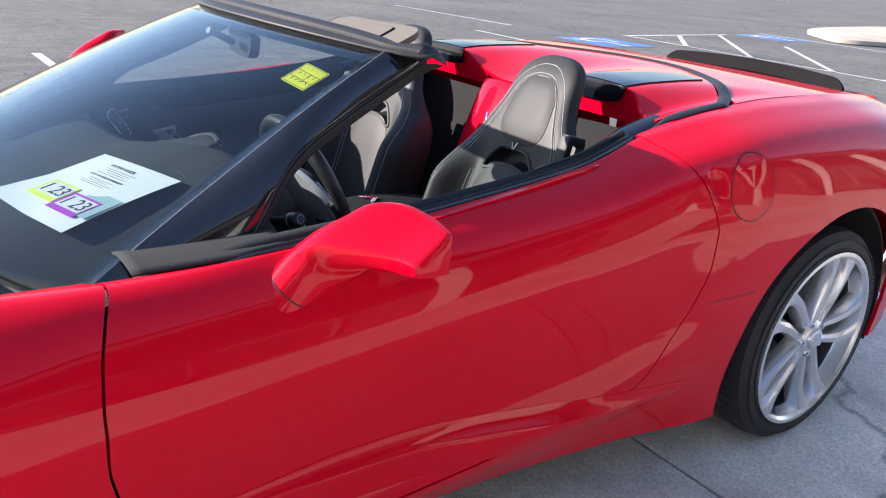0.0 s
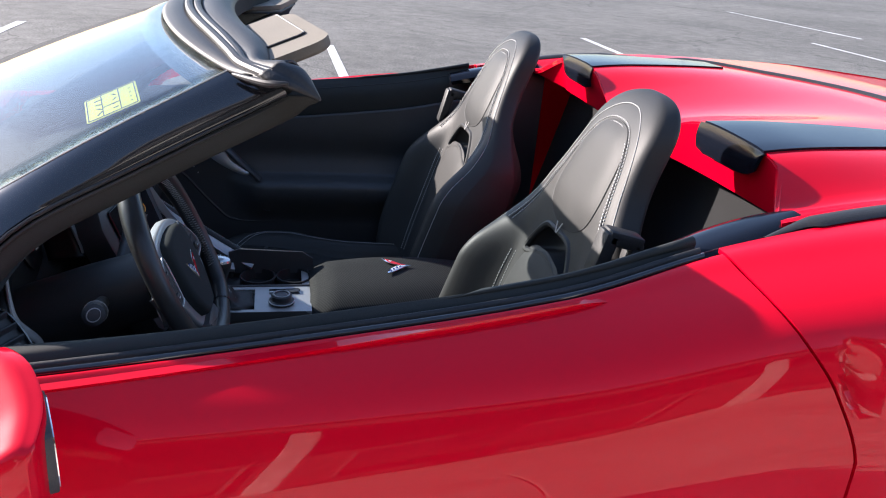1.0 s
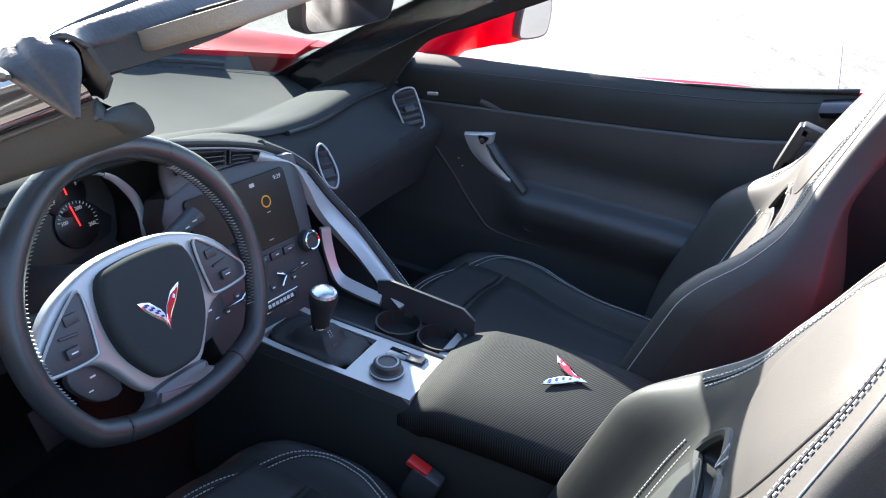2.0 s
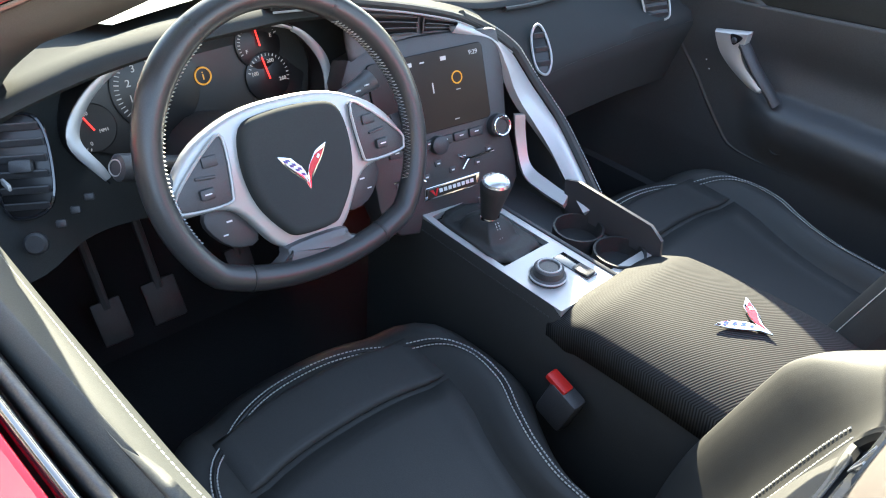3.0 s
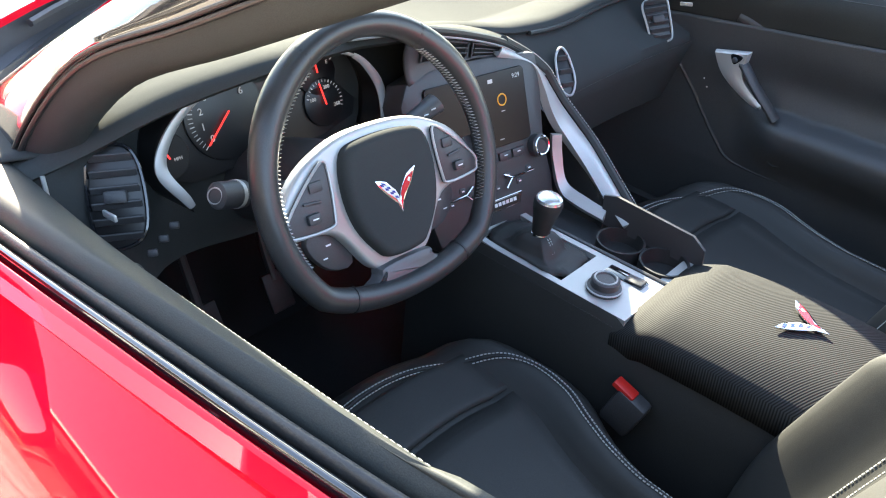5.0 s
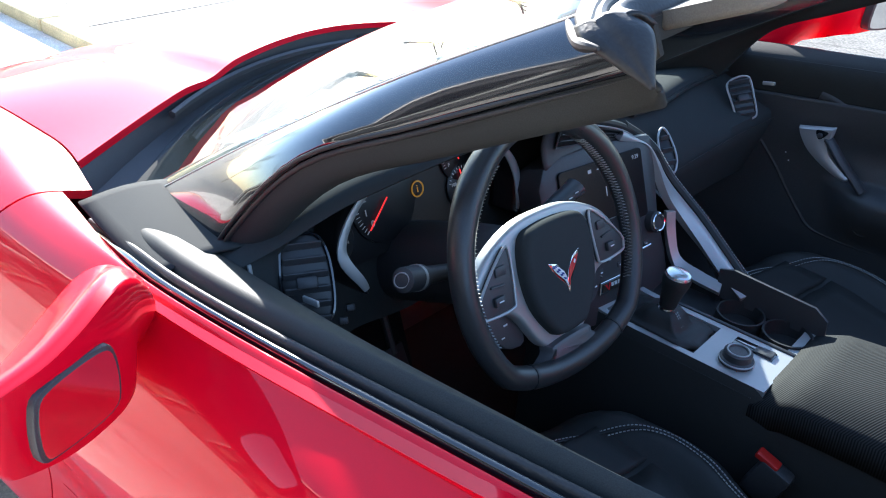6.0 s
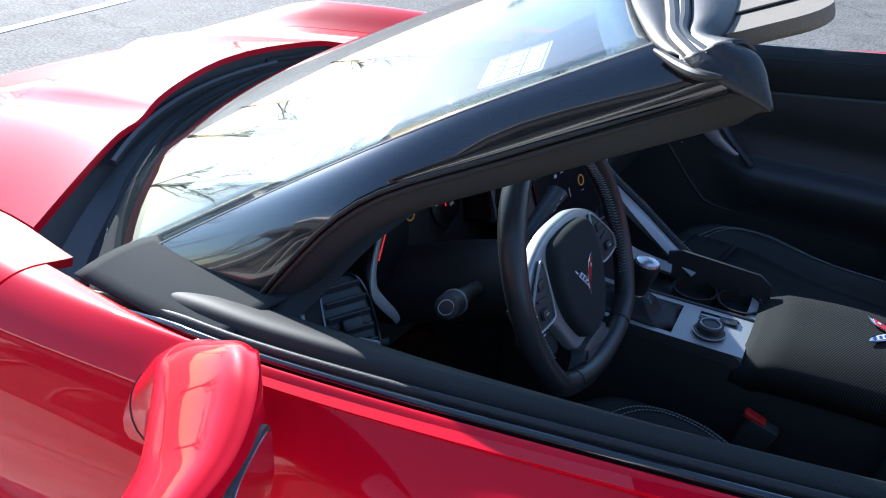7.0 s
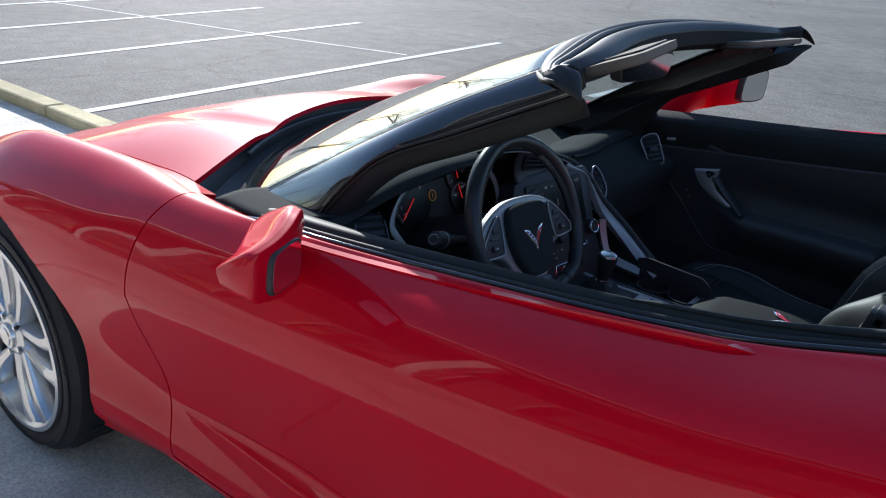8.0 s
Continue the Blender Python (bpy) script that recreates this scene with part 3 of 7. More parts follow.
for j in range(33):
    s = -1 + 2 * j / 32
    xw = -2.16 - 0.04 * (1 - s * s)
    rows.append([(xw + 0.01, 0.52 * s, 1.02), (xw - 0.02, 0.62 * s, 0.95), (xw - 0.03, 0.74 * s, 0.8), (xw - 0.03, 0.74 * s, 0.6), (xw, 0.72 * s, 0.45), (xw + 0.06, 0.7 * s, 0.3)])
part("rear_bumper", sheet(rows, 0.012, True, False, (-1, 0, 0)), RED, car)
for s in (1, -1):
    for yy in (0.38, 0.56):
        part("tail_light", box((0.03, 0.15, 0.09), pose(-2.2, s * yy, 0.78, 0, 0, s * 4), 0.014), LAMP_RED, car, "red tail light")


# rear deck: tonneau with two raised fairings, and the tail behind its seam
def deck_z(x, y):
    a = abs(y)
    ye, ze = NY[6](x), NZ[6](x)
    back = max(0.0, min(1.0, (-0.76 - x) / 0.55))
    base = ze + 0.016 * (1 - (a / max(ye, 0.01)) ** 2) - 0.035 * (1 - back) * math.exp(-(a / 0.17) ** 2)
    crown = 0.034 * (1 - back) ** 1.3 * (1 / (1 + math.exp(-(a - 0.21) / 0.03))) * (1 / (1 + math.exp((a - 0.525) / 0.018)))
    dip = -0.02 * (1 - back) * math.exp(-((a - 0.60) / 0.04) ** 2)
    tail = -0.012 * max(0, min(1, (-1.25 - x) / 0.5)) * (1 - (a / max(ye, 0.01)) ** 2 * 0.6)
    return base + crown + dip + tail


def seam_x(y):
    """Where the tonneau ends."""
    a = abs(y)
    return -1.42 + 0.42 * (a / 0.66) ** 1.9 if a < 0.66 else -1.0


def deck_front(y):
    a = abs(y)
    return -0.78 + (0.03 * math.exp(-(a / 0.2) ** 2)) + (0.09 * max(0, (a - 0.52) / 0.16))


rows = []
for j in range(81):
    s = -1 + 2 * j / 80
    row = []
    for i in range(31):
        y0 = s * 0.665
        x = deck_front(y0) + (seam_x(y0) - deck_front(y0)) * i / 30
        y = s * (NY[6](x) - 0.028)
        row.append((x, y, deck_z(x, y) + 0.002))
    rows.append(row)
part("tonneau_cover", sheet(rows, 0.012, False, False, (0, 0, 1)), RED, car, "red roof cover with two raised fairings")
rows = []
for j in range(61):
    s = -1 + 2 * j / 60
    row = []
    for i in range(25):
        y0 = s * 0.665
        x = seam_x(y0) - 0.022 + (-2.16 - seam_x(y0)) * i / 24
        y = s * (NY[6](x) - 0.0)
        row.append((x, y, deck_z(x, y) + 0.002))
    rows.append(row)
part("trunk_lid", sheet(rows, 0.012, False, False, (0, 0, 1)), RED, car)
strip = [Vector((-0.66, 0.69, 1.018))]
for i in range(12):
    x = -0.72 - 0.25 * i / 11
    strip.append(Vector((x, NY[6](x) - 0.014, deck_z(x, NY[6](x)) + 0.002)))
half = [(seam_x(0.64 * (1 - i / 12)) - 0.011, 0.64 * (1 - i / 12)) for i in range(1, 13)]
strip += [Vector((x, y, deck_z(x, y) + 0.002)) for x, y in half]
path = catmull(strip, 3)
full = path + [Vector((p.x, -p.y, p.z)) for p in reversed(path[:-1])]
part("tonneau_seal", tube(full, lambda t: 0.018 * min(1.0, 0.15 + 22 * min(t, 1 - t)), 8, flat=0.35, up=(0, 0, 1)), RUBBER, car, "black rubber seal round the roof cover")

# fairing inserts and faces
for s in (1, -1):
    rows = []
    for i in range(15):
        x = -0.775 - 0.40 * i / 14
        k = i / 14
        yi, yo = 0.285 + 0.06 * k, 0.478 - 0.035 * k
        rows.append([(x, s * (yi + (yo - yi) * j / 10), deck_z(x, yi + (yo - yi) * j / 10) + 0.006) for j in range(11)])
    part("fairing_insert", sheet(rows, 0.006, False, False, (0, 0, 1)), NAVY, car, "gloss black insert on the fairing")
    zt = [deck_z(-0.78, y) for y in (0.27, 0.36, 0.485)]
    rows = []
    for j in range(15):
        y = 0.275 + 0.21 * j / 14
        zt = deck_z(-0.78, y) + 0.003
        drop = 0.053 * (1 - (j / 14) ** 7) ** 0.5 * min(1, 0.82 + 0.1 * j) + 0.004
        rows.append([(-0.772 + 0.004 * math.sin(math.pi * i / 6), s * y, zt - drop * i / 6) for i in range(7)])
    part("fairing_pad", sheet(rows, 0.005, False, False, (1, 0, 0)), NAVY, car, "dark grey pad on the fairing front")
    rows = []
    for j in range(31):
        y = 0.12 + 0.52 * j / 30
        xf = deck_front(y) + 0.002
        zt = deck_z(xf, y) - 0.002
        low = 0.982 + 0.02 * max(0, (y - 0.5) / 0.1)
        rows.append([(xf - 0.004 * i, s * y, zt + (low - zt) * i / 6) for i in range(7)])
    part("fairing_face", sheet(rows, 0.008, False, False, (1, 0, 0)), RED, car, "red front face of the fairing")
# red centre panel running down between the seats
rows = []
for i in range(21):
    t = i / 20
    x = -0.748 + 0.16 * t
    z = deck_z(-0.76, 0) - 0.005 - 0.34 * t ** 1.2
    w = 0.135 - 0.03 * t
    rows.append([(x - 0.02 * abs(-1 + j / 5) ** 2, w * (-1 + j / 5), z - 0.012 * abs(-1 + j / 5) ** 3) for j in range(11)])
part("centre_fall_panel", sheet(rows, 0.01, False, False, (1, 0, 0.5)), RED, car, "red body-coloured panel between the seat backs")
q = rows[8][5]
m = frame_of(Vector(q) + Vector((0.009, 0.012, 0.004)), (0, 1, 0), (-0.55, 0, 1))
badge = part("rear_badge", plate([(-0.016, 0.014), (-0.003, -0.015), (0.003, -0.015), (-0.006, 0.016)], 0.003, m, 0.0008), STEELBLUE, car, "small blue and silver winged badge")
part("badge_wing", plate([(0.018, 0.020), (0.008, 0.019), (0.001, -0.013), (0.005, -0.015)], 0.003, m, 0.0008), CHROME, badge)

# spoiler
sp = catmull([Vector((-2.085, 0.425, 1.026)), Vector((-2.095, 0.37, 1.034)), Vector((-2.11, 0.2, 1.044)), Vector((-2.115, 0, 1.048))], 6)
sp = sp + [Vector((p.x, -p.y, p.z)) for p in reversed(sp[:-1])]
rows = []
for p in sp:
    k = 0.72 * min(1, (0.43 - abs(p.y)) / 0.05) ** 0.5
    rows.append([p + Vector((0.004, 0, -0.012)), p + Vector((-0.002, 0, 0.030 * k)), p + Vector((-0.004, 0, 0.050 * k)), p + Vector((-0.016, 0, 0.050 * k)), p + Vector((-0.020, 0, 0.030 * k)), p + Vector((-0.012, 0, -0.03))])
bm = sheet(rows, 0, True, True)
for end in (0, -1):
    bm.faces.new([bm.verts.new(p) for p in rows[end]])
bmesh.ops.remove_doubles(bm, verts=bm.verts[:], dist=0.0004)
bmesh.ops.recalc_face_normals(bm, faces=bm.faces[:])
part("spoiler", bm, SPOIL, car, "low black lip spoiler on the tail")

# ---- wheels ----
def wheel(x, y, z, side, r, rim_r, width):
    """A five twin-spoke alloy wheel."""
    w = new("wheel")
    w.parent = car
    m = Matrix(((1, 0, 0, x), (0, 0, side, y * side), (0, 1, 0, z), (0, 0, 0, 1)))
    h = width
    prof = [(rim_r - 0.012, -h), (r - 0.03, -h), (r - 0.006, -h + 0.02), (r, -h + 0.05), (r, -0.055), (r - 0.008, -0.022), (r - 0.03, -0.004), (rim_r + 0.03, 0.0), (rim_r + 0.008, -0.006), (rim_r - 0.012, -0.012)]
    tyre = lathe(prof, 72, m, closed=True)
    ty = part("tyre", tyre, TYRE, w, "black low-profile tyre")
    bm = bmesh.new()
    for rr in (rim_r + 0.016, r - 0.030):
        tube([m @ Vector((rr * math.cos(6.28318 * k / 64), rr * math.sin(6.28318 * k / 64), -0.0015)) for k in range(64)], 0.0022, 5, True, bm=bm)
    for a1 in (0.5, 2.6, 4.7):
        for k in range(9):
            a = a1 + 0.062 * k
            rr = (rim_r + r) / 2 - 0.002
            merge(bm, box((0.012, 0.010 + 0.006 * (k % 2), 0.003), m @ Matrix.Translation((rr * math.cos(a), rr * math.sin(a), -0.001)) @ Matrix.Rotation(a - 1.5708, 4, "Z")))
    part("sidewall_relief", bm, TYRE, ty)
    bm = bmesh.new()
    for k in range(60):
        a = 6.28318 * k / 60
        for off, sl in ((-0.05, 0.05), (-h + 0.06, -0.05)):
            p = []
            for d, aa in ((0.0, 0), (0.055 if off > -0.1 else -0.055, sl)):
                p.append(m @ Vector(((r + 0.0005) * math.cos(a + aa), (r + 0.0005) * math.sin(a + aa), off - d)))
            tube(p, 0.0022, 4, bm=bm)
    for off in (-0.09, -0.14, -0.19):
        tube([m @ Vector(((r + 0.0003) * math.cos(6.28318 * k / 48), (r + 0.0003) * math.sin(6.28318 * k / 48), off)) for k in range(48)], 0.004, 4, True, bm=bm)
    part("tread_grooves", bm, RUBBER, w)
    rim = lathe([(rim_r + 0.006, -0.004), (rim_r + 0.006, 0.004), (rim_r - 0.006, 0.005), (rim_r - 0.016, -0.004), (rim_r - 0.020, -0.045), (rim_r - 0.022, -0.05)], 72, m)
    part("barrel", lathe([(rim_r - 0.021, -0.049), (rim_r - 0.036, -0.09), (rim_r - 0.036, -h), (rim_r - 0.03, -h)], 64, m), BARREL, w, "dark inner barrel of the rim")
    part("rim", rim, ALLOY, w, "silver alloy rim lip")
    # spokes: five broad pairs, each splitting from the hub towards the rim
    for k in range(5):
        a0 = 6.28318 * (k + 0.42) / 5
        for sgn in (1, -1):
            rows = []
            for i in range(15):
                t = i / 14
                rr = 0.036 + (rim_r - 0.046) * t
                off = 0.021 + 0.030 * t
                ab = a0 + 0.10 * side * math.sin(math.pi * t)
                er, et = Vector((math.cos(ab), math.sin(ab), 0)), Vector((-math.sin(ab), math.cos(ab), 0))
                c = er * math.sqrt(max(0.0, rr * rr - off * off)) + et * (sgn * off) + Vector((0, 0, -0.020 + 0.014 * t))
                hw = 0.0135 + 0.011 * t + 0.012 * max(0, t - 0.82) / 0.18
                d = 0.046
                inner, outer = -sgn, sgn
                rows.append([m @ (c + et * hw * outer + Vector((0, 0, -d))), m @ (c + et * hw * outer * 0.96 + Vector((0, 0, -0.006))), m @ (c + et * hw * outer * 0.7 + Vector((0, 0, 0.004))), m @ (c + et * hw * inner * 0.2 + Vector((0, 0, 0.006))), m @ (c + et * hw * inner * 0.78 + Vector((0, 0, -0.001))), m @ (c + et * hw * inner + Vector((0, 0, -0.012))), m @ (c + et * hw * inner + Vector((0, 0, -d)))])
            bm = sheet(rows, 0, side * sgn < 0, True)
            bmesh.ops.recalc_face_normals(bm, faces=bm.faces[:])
            part("spoke", bm, ALLOY, w)
    part("hub", lathe([(0.062, -0.05), (0.06, -0.015), (0.05, -0.008), (0.036, -0.006), (0.034, 0.002), (0.028, 0.004), (0, 0.005)], 32, m), ALLOY, w)
    part("hub_cap", lathe([(0.026, 0.004), (0.024, 0.0065), (0, 0.007)], 24, m), CHROME, w, "small round centre cap")
    for k in range(5):
        a = 6.28318 * (k + 0.92) / 5
        part("wheel_nut", lathe([(0.011, -0.02), (0.0105, 0.0), (0.007, 0.004), (0, 0.004)], 6, m @ pose(0.052 * math.cos(a), 0.052 * math.sin(a), -0.006)), CHROME, w)
    part("brake_disc", lathe([(0.06, -0.10), (0.17, -0.10), (0.17, -0.125), (0.06, -0.125)], 48, m, closed=True), DISC, w, "dull steel brake disc")
    cal = [(0.11 * math.cos(a), 0.11 * math.sin(a)) for a in [radians(130 + 8 * i) for i in range(10)]] + [(0.18 * math.cos(a), 0.18 * math.sin(a)) for a in [radians(202 - 8 * i) for i in range(10)]]
    part("brake_caliper", plate(cal, 0.05, m @ pose(0, 0, -0.135), 0.008), PLASTIC, w, "dark brake caliper")
    return w


for s in (1, -1):
    wheel(-1.350, 0.918, 0.352, s, 0.362, 0.288, 0.28)
    wheel(1.355, 0.905, 0.328, s, 0.336, 0.26, 0.235)

# ---- windscreen, pillars and header ----
SEAM = catmull([(0.735, 0.655, 0.785), (0.585, 0.628, 0.885), (0.41, 0.603, 0.996), (0.238, 0.572, 1.098), (0.068, 0.537, 1.187)], 5)


def screen_point(i, s):
    """The screen between the seams: i along them, s from -1 to 1 across."""
    p = SEAM[i]
    t = i / (len(SEAM) - 1)
    g = 1 - abs(s) ** 2.1
    return Vector((p.x + (0.30 - 0.17 * t) * g, p.y * s, p.z + (0.055 - 0.033 * t) * g))


rows = [[screen_point(i, -1 + j / 20) for j in range(41)] for i in range(len(SEAM))]
part("windscreen", sheet(rows, 0.005, True, False, (0.4, 0, 1)), GLASS, car, "sloping tinted windscreen", auto=0)
# black painted band round the glass, on its inner side
for s in (1, -1):
    rows = []
    for i in range(len(SEAM)):
        rows.append([screen_point(i, s * (0.962 + 0.0076 * j)) + Vector((-0.004, 0, -0.0075)) for j in range(6)])
    part("glass_band", sheet(rows, 0.0006, s > 0), GLOSS, car)
rows = [[screen_point(20 - i, -1 + j / 20) + Vector((-0.003, 0, -0.008)) for j in range(41)] for i in range(2)]
part("glass_band", sheet(rows, 0.0006), GLOSS, car)
OUTER = catmull([(0.47, 0.690, 0.80), (0.405, 0.678, 0.905), (0.318, 0.640, 1.008), (0.185, 0.596, 1.076), (-0.005, 0.562, 1.170)], 5)
for s in (1, -1):
    my = lambda p: Vector((p[0], p[1] * s, p[2]))
    rows = []
    for i in range(len(SEAM)):
        a, b = SEAM[i].copy(), OUTER[i].copy()
        a.z += 0.0015
        n = Vector((0.25, 0.55, 0.8)).normalized()
        ring = [a]
        for k in range(1, 8):
            t = k / 8
            ring.append(a.lerp(b, t) + n * 0.006 * math.sin(math.pi * t) ** 0.8)
        ring += [b, b + Vector((-0.003, -0.002, -0.007)), b + Vector((-0.010, -0.012, -0.014)), a + Vector((-0.045, -0.012, -0.05)), a + Vector((-0.012, -0.004, -0.012))]
        rows.append([my(p) for p in ring])
    bm = sheet(rows, 0, s < 0, True)
    for end in (0, -1):
        bm.faces.new([bm.verts.new(p) for p in rows[end]])
    bmesh.ops.remove_doubles(bm, verts=bm.verts[:], dist=0.0002)
    bmesh.ops.recalc_face_normals(bm, faces=bm.faces[:])
    pillar = part("windscreen_pillar", bm, GLOSS, car, "gloss black windscreen pillar", auto=50)
    part("seam_line", tube([my(SEAM[i] + Vector((0, 0.001, 0.0012))) for i in range(3, len(SEAM))], 0.0011, 5), SATIN, pillar, "thin pale seam beside the glass")
    # matte lining under the pillar, and the two seals between
    rows = []
    for i in range(2, len(SEAM)):
        b = OUTER[i]
        lo = b + Vector((-0.012, -0.048, -0.042 if s > 0 else -0.050))
        up = SEAM[i] + Vector((-0.055, -0.035, -0.045))
        ring = [b + Vector((-0.004, -0.002, -0.008)), b + Vector((-0.012, -0.010, -0.026)), b.lerp(lo, 0.6) + Vector((-0.006, 0.006, -0.014)), lo, lo + Vector((0.012, -0.006, 0.012)), up]
        rows.append(catmull([my(p) for p in ring], 4))
    tip = my((-0.048, 0.597, 1.166))
    rows.append([p.lerp(tip, 0.55) + Vector((0, 0, 0.003)) for p in rows[-1]])
    rows.append([p.lerp(tip, 0.9) for p in rows[-2]])
    part("pillar_trim", sheet(rows, 0.003, s < 0), DASHMAT, car, "dark vinyl lining of the pillar", auto=0)
    for dx, dy, dz, r in ((0.0, 0.002, -0.005, 0.0026), (-0.004, 0.0, -0.011, 0.0030)):
        pts = [my(p + Vector((dx, dy, dz))) for p in OUTER]
        part("pillar_seal", tube(pts, lambda t, r=r: r * (1 - 0.96 * max(0.0, (t - 0.80) / 0.20) ** 1.6), 8), RUBBER, car)

TOP = [screen_point(len(SEAM) - 1, -1 + j / 20) for j in range(41)]


# header: a matte trim strip, two folded ridges and a broad smooth pad, drawn together at each corner
def header_line(dx, dz, end):
    pts = []
    for j, p in enumerate(TOP):
        a = abs(-1 + j / 20)
        k = 1 - 0.55 * max(0, (a - 0.6) / 0.4) ** 2
        pts.append(p + Vector((dx * k, 0, dz * (1 - 0.3 * a * a))))
    line = [Vector((end[0], -end[1], end[2]))] + pts[::2] + [Vector(end)]
    return catmull(line, 4)


def strip_between(a, b, crown, n=6):
    return [[p.lerp(q, k / n) + Vector((0, 0, crown * math.sin(math.pi * k / n))) for k in range(n + 1)] for p, q in zip(a, b)]


HL = [header_line(*h) for h in ((0.004, 0.002, (0.048, 0.568, 1.187)), (-0.034, 0.010, (0.022, 0.598, 1.191)), (-0.060, 0.012, (0.004, 0.598, 1.197)), (-0.118, 0.004, (-0.022, 0.568, 1.204)), (-0.118, -0.026, (-0.026, 0.556, 1.180)), (-0.06, -0.050, (-0.006, 0.545, 1.160)), (0.01, -0.030, (0.03, 0.545, 1.165)))]
part("header_trim", sheet(strip_between(HL[0], HL[1], 0.004), 0.004, True, False, (0, 0, 1)), TRIMGREY, car, "matte grey trim strip above the windscreen", auto=0)
for f, r in ((0.25, 0.0075), (0.78, 0.0065)):
    part("header_seal", tube([p.lerp(q, f) + Vector((0, 0, 0.002)) for p, q in zip(HL[1], HL[2])], r, 10), TRIMGREY, car, "folded rubber roof seal")
part("windscreen_header", sheet(strip_between(HL[2], HL[3], 0.012, 8), 0.004, True, False, (0, 0, 1)), RUBBER, car, "smooth dark header pad", auto=0)
part("header_lining", sheet([[a, b, c, d] for a, b, c, d in zip(HL[3], HL[4], HL[5], HL[6])], 0.004, True, False, (0, 0, -1)), DASHMAT, car, "dark lining under the header")
for s in (1, -1):
    # drooping rubber tongue at the corner: a thin folded sheet running to a point
    left = catmull([Vector((0.028, 0.603, 1.196)), Vector((0.012, 0.615, 1.190)), Vector((-0.010, 0.616, 1.183)), Vector((-0.032, 0.612, 1.174)), Vector((-0.047, 0.609, 1.168))], 6)
    right = catmull([Vector((-0.006, 0.580, 1.209)), Vector((-0.024, 0.582, 1.204)), Vector((-0.034, 0.588, 1.195)), Vector((-0.042, 0.598, 1.182)), Vector((-0.049, 0.606, 1.169))], 6)
    rows = []
    for i, (p, q) in enumerate(zip(left, right)):
        t = i / (len(left) - 1)
        row = []
        for k in range(13):
            f = k / 12
            bulge = 0.010 * math.sin(math.pi * f) ** 0.8 * (1 - t) ** 0.5 - 0.005 * math.exp(-((f - 0.35) / 0.10) ** 2) * (1 - t)
            c = p.lerp(q, f) + Vector((-0.35, 0.55, 0.75)) * bulge
            row.append(Vector((c.x, s * c.y, c.z)))
        rows.append(row)
    flap = part("corner_flap", sheet(rows, 0.004, False, False, (-0.35, 0.55 * s, 0.75)), RUBBER, car, "soft rubber flap at the header corner", auto=0)
    lip = catmull([Vector((0.060, s * 0.562, 1.188)), Vector((0.030, s * 0.596, 1.187)), Vector((0.010, s * 0.615, 1.188)), Vector((-0.008, s * 0.622, 1.191))], 5)
    part("flap_lip", tube(lip, lambda t: 0.0008 + 0.0044 * math.sin(math.pi * min(1, max(0, 0.04 + 0.94 * t))) ** 0.6, 10), TRIMGREY, flap)

# cowl between the hood and the glass
rows = []
for j in range(41):
    s = -1 + j / 20
    y = 0.665 * s
    h = Vector((hood_rear(y) + 0.01, y, 0))
    f = 1 - s * s
    h.z = NZ[6](h.x) + (HZ_C(h.x) - NZ[6](h.x)) * (1 - abs(s) ** 1.6) - 0.012
    g = screen_point(0, s) + Vector((-0.03, 0, 0.004))
    mid = (h + g) / 2 + Vector((0, 0, -0.045))
    rows.append([h, h.lerp(mid, 0.5) + Vector((0.01, 0, -0.012)), mid, mid.lerp(g, 0.6), g])
part("cowl_panel", sheet(rows, 0.006, True, False, (0, 0, 1)), PLASTIC, car, "black plastic cowl below the windscreen")
for k, (ya, yb) in enumerate(((0.45, -0.1), (-0.1, -0.55))):
    pts = []
    for i in range(12):
        t = i / 11
        y = ya + (yb - ya) * t
        g = screen_point(0, y / 0.655)
        pts.append(g + Vector((0.0 + 0.03 * (1 - t), 0, 0.018)))
    part("wiper", tube(pts, 0.007, 6), PLASTIC, car, "black wiper arm at the foot of the glass")

# ---- door tops, mirrors ----
def belt_rows(side):
    rows = []
    for i in range(37):
        x = 0.655 - 1.21 * i / 36
        o = skin(x, 5.5).copy()
        o.z -= 0.034 * max(0.0, (x - 0.44) / 0.215) ** 1.4
        inner = pchip([-0.56, -0.2, 0.13, 0.40, 0.66], [0.665, 0.69, 0.692, 0.682, 0.665])(x)
        rows.append((x, o, inner))
    return rows


